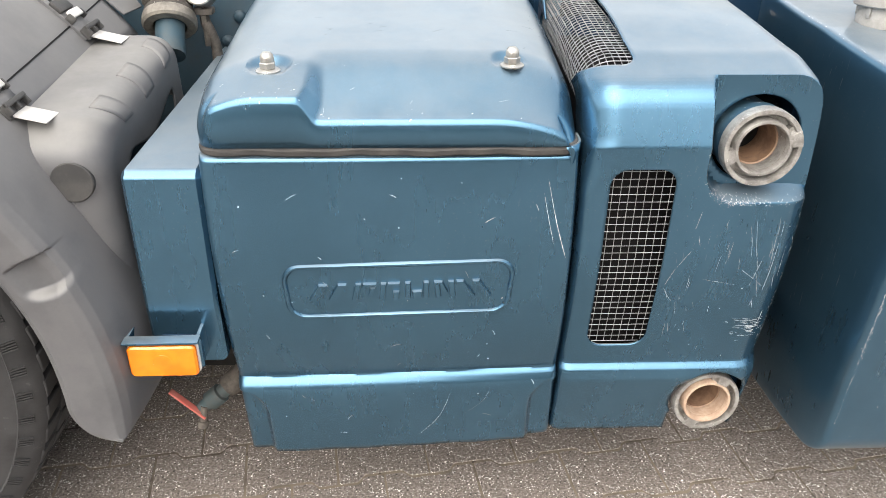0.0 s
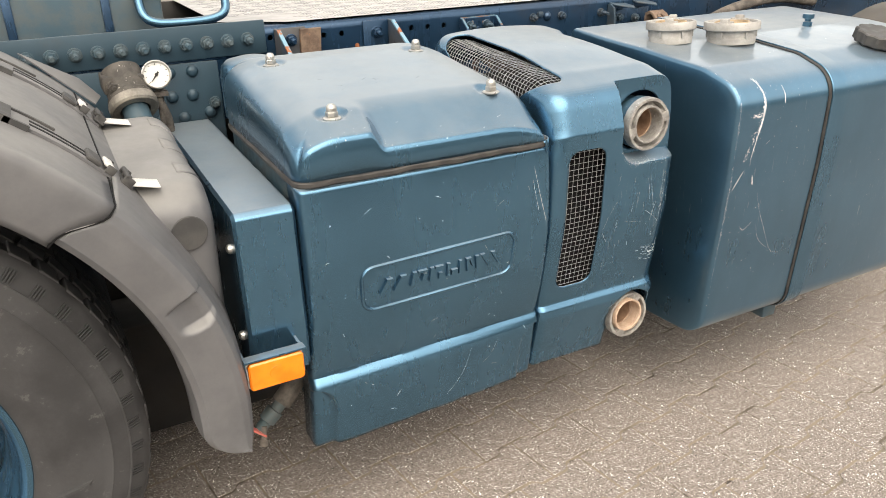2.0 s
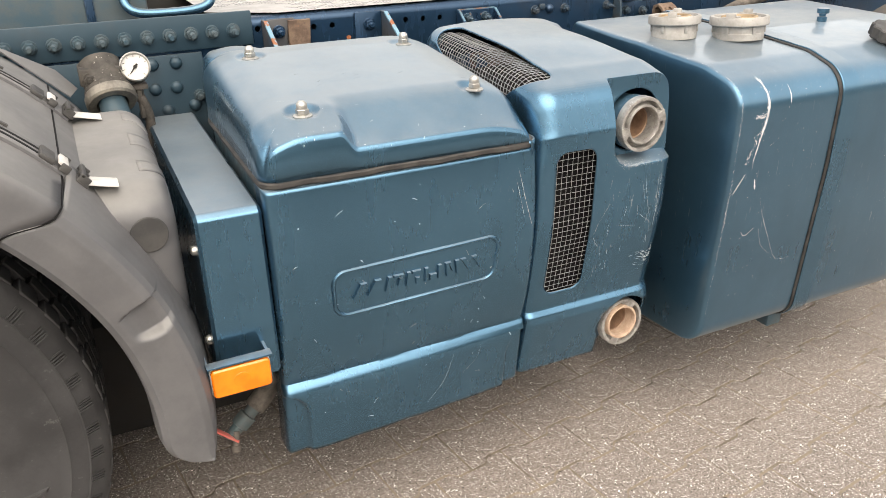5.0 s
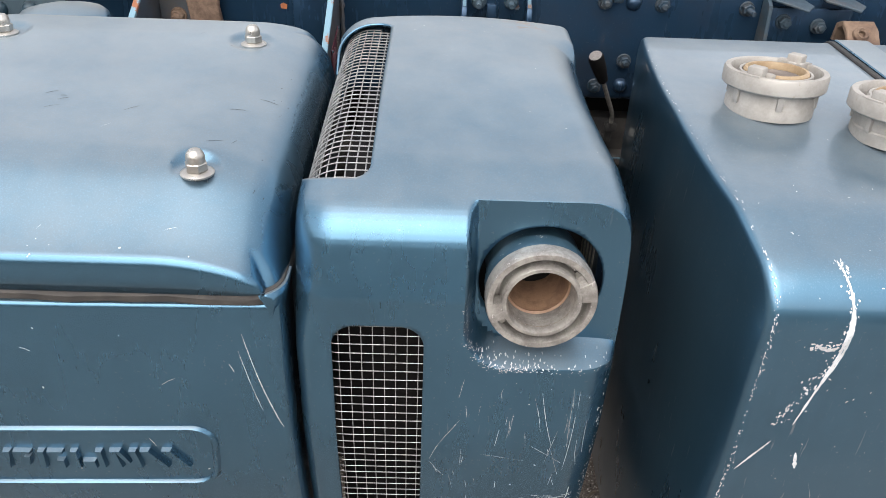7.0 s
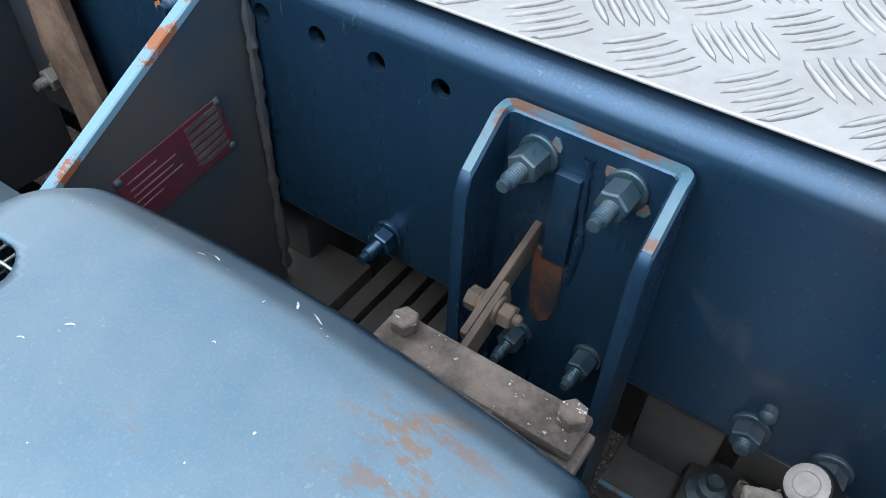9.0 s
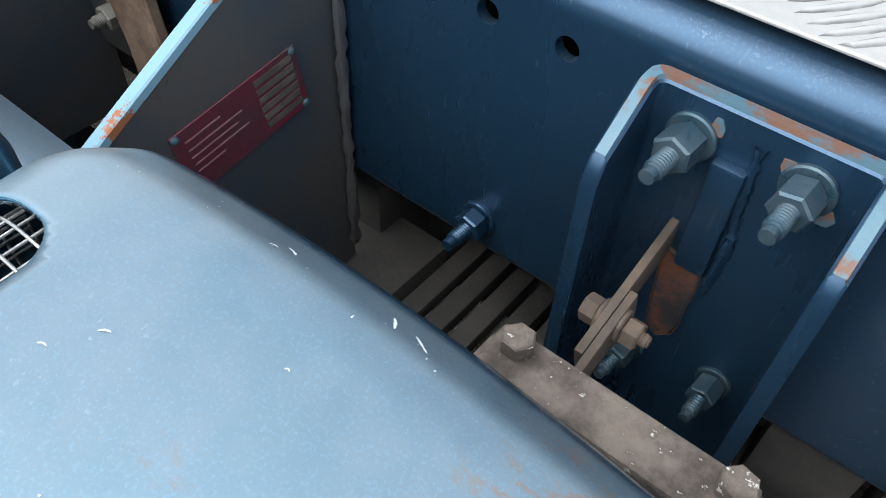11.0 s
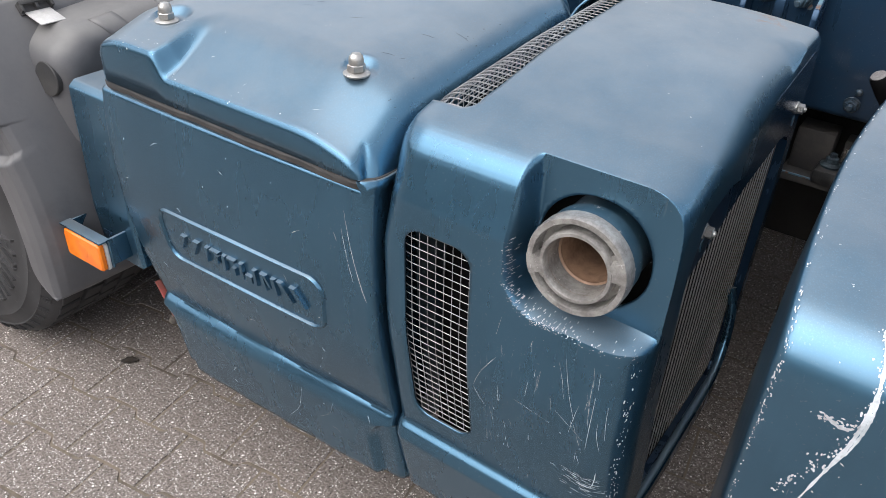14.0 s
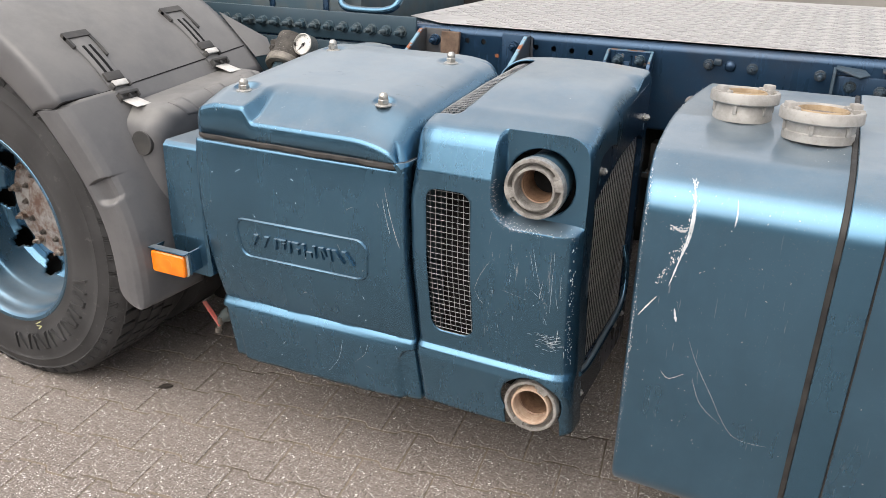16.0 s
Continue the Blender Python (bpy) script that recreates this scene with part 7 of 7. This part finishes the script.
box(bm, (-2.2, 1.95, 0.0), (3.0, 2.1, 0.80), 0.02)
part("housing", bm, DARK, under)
# dark boxes added so the space under the deck stays black
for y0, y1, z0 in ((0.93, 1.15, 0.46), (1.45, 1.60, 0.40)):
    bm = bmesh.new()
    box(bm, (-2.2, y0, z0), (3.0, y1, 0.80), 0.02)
    part("shade_bar", bm, DARK, under)
# unseen plates added to close both ends against light
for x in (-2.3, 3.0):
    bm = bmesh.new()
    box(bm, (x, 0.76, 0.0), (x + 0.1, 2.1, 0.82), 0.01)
    part("end_blocker", bm, DARK, under)
# dark box added in place of the shade behind wheel and panel
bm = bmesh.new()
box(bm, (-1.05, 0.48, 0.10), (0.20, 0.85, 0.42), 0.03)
part("shade_box", bm, DARK, under, "dark round-edged box added for the shade below")
# dark mass added in place of the shade under the cabinet
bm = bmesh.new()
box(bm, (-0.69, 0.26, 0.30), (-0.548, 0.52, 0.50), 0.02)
part("shade_mass", bm, DARK, under, "dark mass added for the shade under the cabinet")
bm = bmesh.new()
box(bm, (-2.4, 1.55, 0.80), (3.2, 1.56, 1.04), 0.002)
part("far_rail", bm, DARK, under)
bm = bmesh.new()
box(bm, (-0.06, 0.69, 0.66), (0.035, 0.80, 0.715), 0.003)
box(bm, (-0.06, 0.77, 0.66), (-0.02, 0.84, 0.77), 0.003)
part("shelf", bm, GRIT, under, "dusty shelf")
for i in range(5):
    bm = bmesh.new()
    box(bm, (0.045 + 0.026 * i, 0.60, 0.700), (0.064 + 0.026 * i, 0.84, 0.715), 0.002)
    part("slat", bm, GRIT, under, "dusty flat slat")

# ---- a dead leaf on the pavers ----
LEAF = worn("dead_leaf", (0.020, 0.017, 0.015), (0.045, 0.034, 0.026), 0.8, 0.0, 90.0)
leaf = thing("dead_leaf", "small dark withered leaf lying on the pavers", "leaf", (-0.899, 0.103, 0.002))
bm = bmesh.new()
rows = []
for i in range(11):
    f = i / 10
    half = 0.012 * math.sin(math.pi * f) ** 0.7 * (1 + 0.18 * math.sin(f * 23)) + 0.0004
    curl = 0.003 * math.sin(f * 3.1) + 0.0015
    rows.append([Vector((-0.899 + (f - 0.5) * 0.036 - b * half * 0.6, 0.103 + (f - 0.5) * 0.026 + b * half * 0.8, curl + 0.004 * b * b * f)) for b in (-1, -0.5, 0, 0.5, 1)])
add_grid(bm, rows)
blade = part("blade", bm, LEAF, leaf, fix=False)
thick(blade, 0.0005)
bm = bmesh.new()
tube(bm, [(-0.917, 0.090, 0.002), (-0.924, 0.084, 0.003), (-0.929, 0.082, 0.002)], 0.0007, 6)
part("stalk", bm, LEAF, leaf)

# ---- plain walls added out of view to close the place ----
WALL = worn("plain_wall_render", (0.20, 0.20, 0.195), (0.27, 0.265, 0.255), 0.9, 0.0, 0.6, bump=0.2)
# the north wall stands higher to darken the tops that mirror it
for i, (lo, hi) in enumerate((((-16, -8.3, 0), (16, -8.0, 2.6)), ((-16, 9.0, 0), (16, 9.3, 4.0)), ((-16.3, -8.3, 0), (-16, 9.3, 2.6)), ((16, -8.3, 0), (16.3, 9.3, 2.6)))):
    bm = bmesh.new()
    box(bm, lo, hi, 0.02)
    tagged(part(("wall_south", "wall_north", "wall_west", "wall_east")[i], bm, WALL, None, "plain grey rendered wall added out of view"), category="wall", kind="structure")

# ---- ground: interlocking pavers ----
PAVER = worn("exposed_aggregate_paver", (0.17, 0.155, 0.14), (0.235, 0.215, 0.19), 0.9, 0.0, 5.0, bump=0.0)
k = Nodes(PAVER)
rnd = k.n.new("ShaderNodeObjectInfo").outputs["Random"]
base = k.mix(k.ramp(k.noise(2.2, 5, 0.65), 0.3, 0.7), (0.265, 0.228, 0.206), (0.355, 0.308, 0.280))
base = k.mix(k.ramp(rnd, 0.0, 1.0, 0.0, 0.22), base, (0.36, 0.32, 0.29))
base = k.mix(k.ramp(k.noise(40, 5, 0.7), 0.45, 0.65, 0.0, 0.5), base, (0.140, 0.119, 0.106))
base = k.mix(k.ramp(k.noise(190, 3, 0.7), 0.42, 0.56, 0.0, 0.85), base, (0.115, 0.098, 0.087))


def stones(scale, lo, hi):
    """Grains of many sizes: each cell keeps a grain of its own radius, or none."""
    v = k.cells(scale)
    sep = k.n.new("ShaderNodeSeparateColor")
    k.l.new(v.outputs["Color"], sep.inputs[0])
    near_grain = k.math("ADD", v.outputs["Distance"], k.ramp(sep.outputs[0], lo, hi, 0.45, 0.0))
    return k.ramp(near_grain, 0.46, 0.34), sep


grain, sep = stones(255.0, 0.34, 0.90)
c = k.mix(grain, base, k.mix(sep.outputs[1], (0.36, 0.325, 0.30), (0.97, 0.95, 0.92)))
coarse, sep2 = stones(150.0, 0.76, 1.0)
c = k.mix(coarse, c, k.mix(sep2.outputs[1], (0.42, 0.38, 0.34), (0.97, 0.94, 0.90)))
black, sep3 = stones(180.0, 0.86, 1.0)
c = k.mix(black, c, (0.055, 0.048, 0.042))
k.color(c)
k.bump(k.math("ADD", k.math("ADD", grain, coarse), k.noise(120, 4)), 0.7, 0.0015)
SAND = worn("joint_sand", (0.085, 0.070, 0.054), (0.215, 0.178, 0.138), 0.95, 0.0, 3.5, spot=(0.05, 0.041, 0.033), bump=0.6, lo=0.36, hi=0.56)

bm = bmesh.new()
box(bm, (-60, -60, -0.4), (60, 60, -0.0021), 0)
ground = tagged(part("ground", bm, SAND, None, "sandy bed under grey interlocking concrete pavers"), category="ground", kind="structure")
PX, PY, TURN_G = 0.2025, 0.1475, radians(8.5)
gc, gs = math.cos(TURN_G), math.sin(TURN_G)


def wave(x, row):
    """The stepped edge between two rows of pavers."""
    t = (x / PX + 0.5 * (row % 2)) % 1.0
    up = abs(t - 0.5) * 2
    return -0.0105 * (2 * smooth(0.40, 0.60, up) - 1)


def paver_rings(row, col):
    """Outline of one paver in its own place, inset for the joint."""
    j = 0.0019
    x0 = PX * (col + 0.5 * (row % 2)) + j
    x1 = x0 + PX - 2 * j
    xs = [x0 + (x1 - x0) * f for f in (0, 0.19, 0.23, 0.27, 0.31, 0.69, 0.73, 0.77, 0.81, 1.0)]
    jy = 0.0034
    lo = [(x, PY * row + wave(x, row) + jy) for x in xs]
    hi = [(x, PY * (row + 1) + wave(x, row + 1) - jy) for x in reversed(xs)]
    return lo + hi


def place_paver(p, z):
    return Vector((-0.567 + gc * p[0] - gs * p[1], -0.118 + gs * p[0] + gc * p[1], z))


rng = random.Random(5)
far_v, far_f = [], []
near = []
for row in range(-42, 30):
    for col in range(-34, 34):
        mid = place_paver((PX * (col + 0.5), PY * (row + 0.5)), 0)
        if -1.75 < mid.x < 1.55 and -1.0 < mid.y < 0.42:
            near.append((abs(mid.x + 0.1) * 0.6 + abs(mid.y + 0.05), row, col))
            continue
        pts = paver_rings(row, col)
        dz = rng.uniform(-0.0010, 0.0008)
        b0i = len(far_v)
        cx2, cy2 = sum(p[0] for p in pts) / len(pts), sum(p[1] for p in pts) / len(pts)
        for s2, z in ((1.0, -0.012), (1.0, dz - 0.0028), (0.982, dz)):
            far_v += [place_paver((cx2 + (p[0] - cx2) * s2, cy2 + (p[1] - cy2) * s2), z) for p in pts]
        n3 = len(pts)
        for lvl in range(2):
            far_f += [(b0i + lvl * n3 + i, b0i + lvl * n3 + (i + 1) % n3, b0i + (lvl + 1) * n3 + (i + 1) % n3, b0i + (lvl + 1) * n3 + i) for i in range(n3)]
        far_f.append(tuple(b0i + 2 * n3 + i for i in range(n3)))
near.sort()
meshes = {}
for _, row, col in near[:300]:
    par = row % 2
    if par not in meshes:
        bm = bmesh.new()
        pts = paver_rings(par, 0)
        org = (PX * 0.5 * par, PY * par)
        pts = [(p[0] - org[0], p[1] - org[1]) for p in pts]
        cx2, cy2 = PX / 2, PY / 2
        rings = []
        for s2, z in ((1.0, -0.02), (1.0, -0.0028), (0.982, 0.0)):
            rings.append([bm.verts.new((cx2 + (p[0] - cx2) * s2, cy2 + (p[1] - cy2) * s2, z)) for p in pts])
        n3 = len(pts)
        for a, b2 in zip(rings, rings[1:]):
            for i in range(n3):
                bm.faces.new((a[i], a[(i + 1) % n3], b2[(i + 1) % n3], b2[i]))
        bm.faces.new(rings[-1])
        me = bpy.data.meshes.new("paver")
        bm.to_mesh(me)
        bm.free()
        me.materials.append(PAVER)
        meshes[par] = me
    ob = new("paver", meshes[par])
    ob.parent = ground
    org = place_paver((PX * (col + 0.5 * par), PY * row), rng.uniform(-0.0012, 0.0008))
    ob.matrix_basis = Matrix.Translation(org) @ pose(0, 0, 0, rng.uniform(-0.2, 0.2), rng.uniform(-0.2, 0.2), 8.5)
for _, row, col in near[300:]:
    pts = paver_rings(row, col)
    b0i = len(far_v)
    cx2, cy2 = sum(p[0] for p in pts) / len(pts), sum(p[1] for p in pts) / len(pts)
    for s2, z in ((1.0, -0.012), (1.0, -0.0028), (0.982, 0.0)):
        far_v += [place_paver((cx2 + (p[0] - cx2) * s2, cy2 + (p[1] - cy2) * s2), z) for p in pts]
    n3 = len(pts)
    for lvl in range(2):
        far_f += [(b0i + lvl * n3 + i, b0i + lvl * n3 + (i + 1) % n3, b0i + (lvl + 1) * n3 + (i + 1) % n3, b0i + (lvl + 1) * n3 + i) for i in range(n3)]
    far_f.append(tuple(b0i + 2 * n3 + i for i in range(n3)))
me = bpy.data.meshes.new("pavers")
me.from_pydata([tuple(v2) for v2 in far_v], [], far_f)
me.materials.append(PAVER)
far = new("pavers", me)
far.parent = ground
tagged(far, kind="stuff")
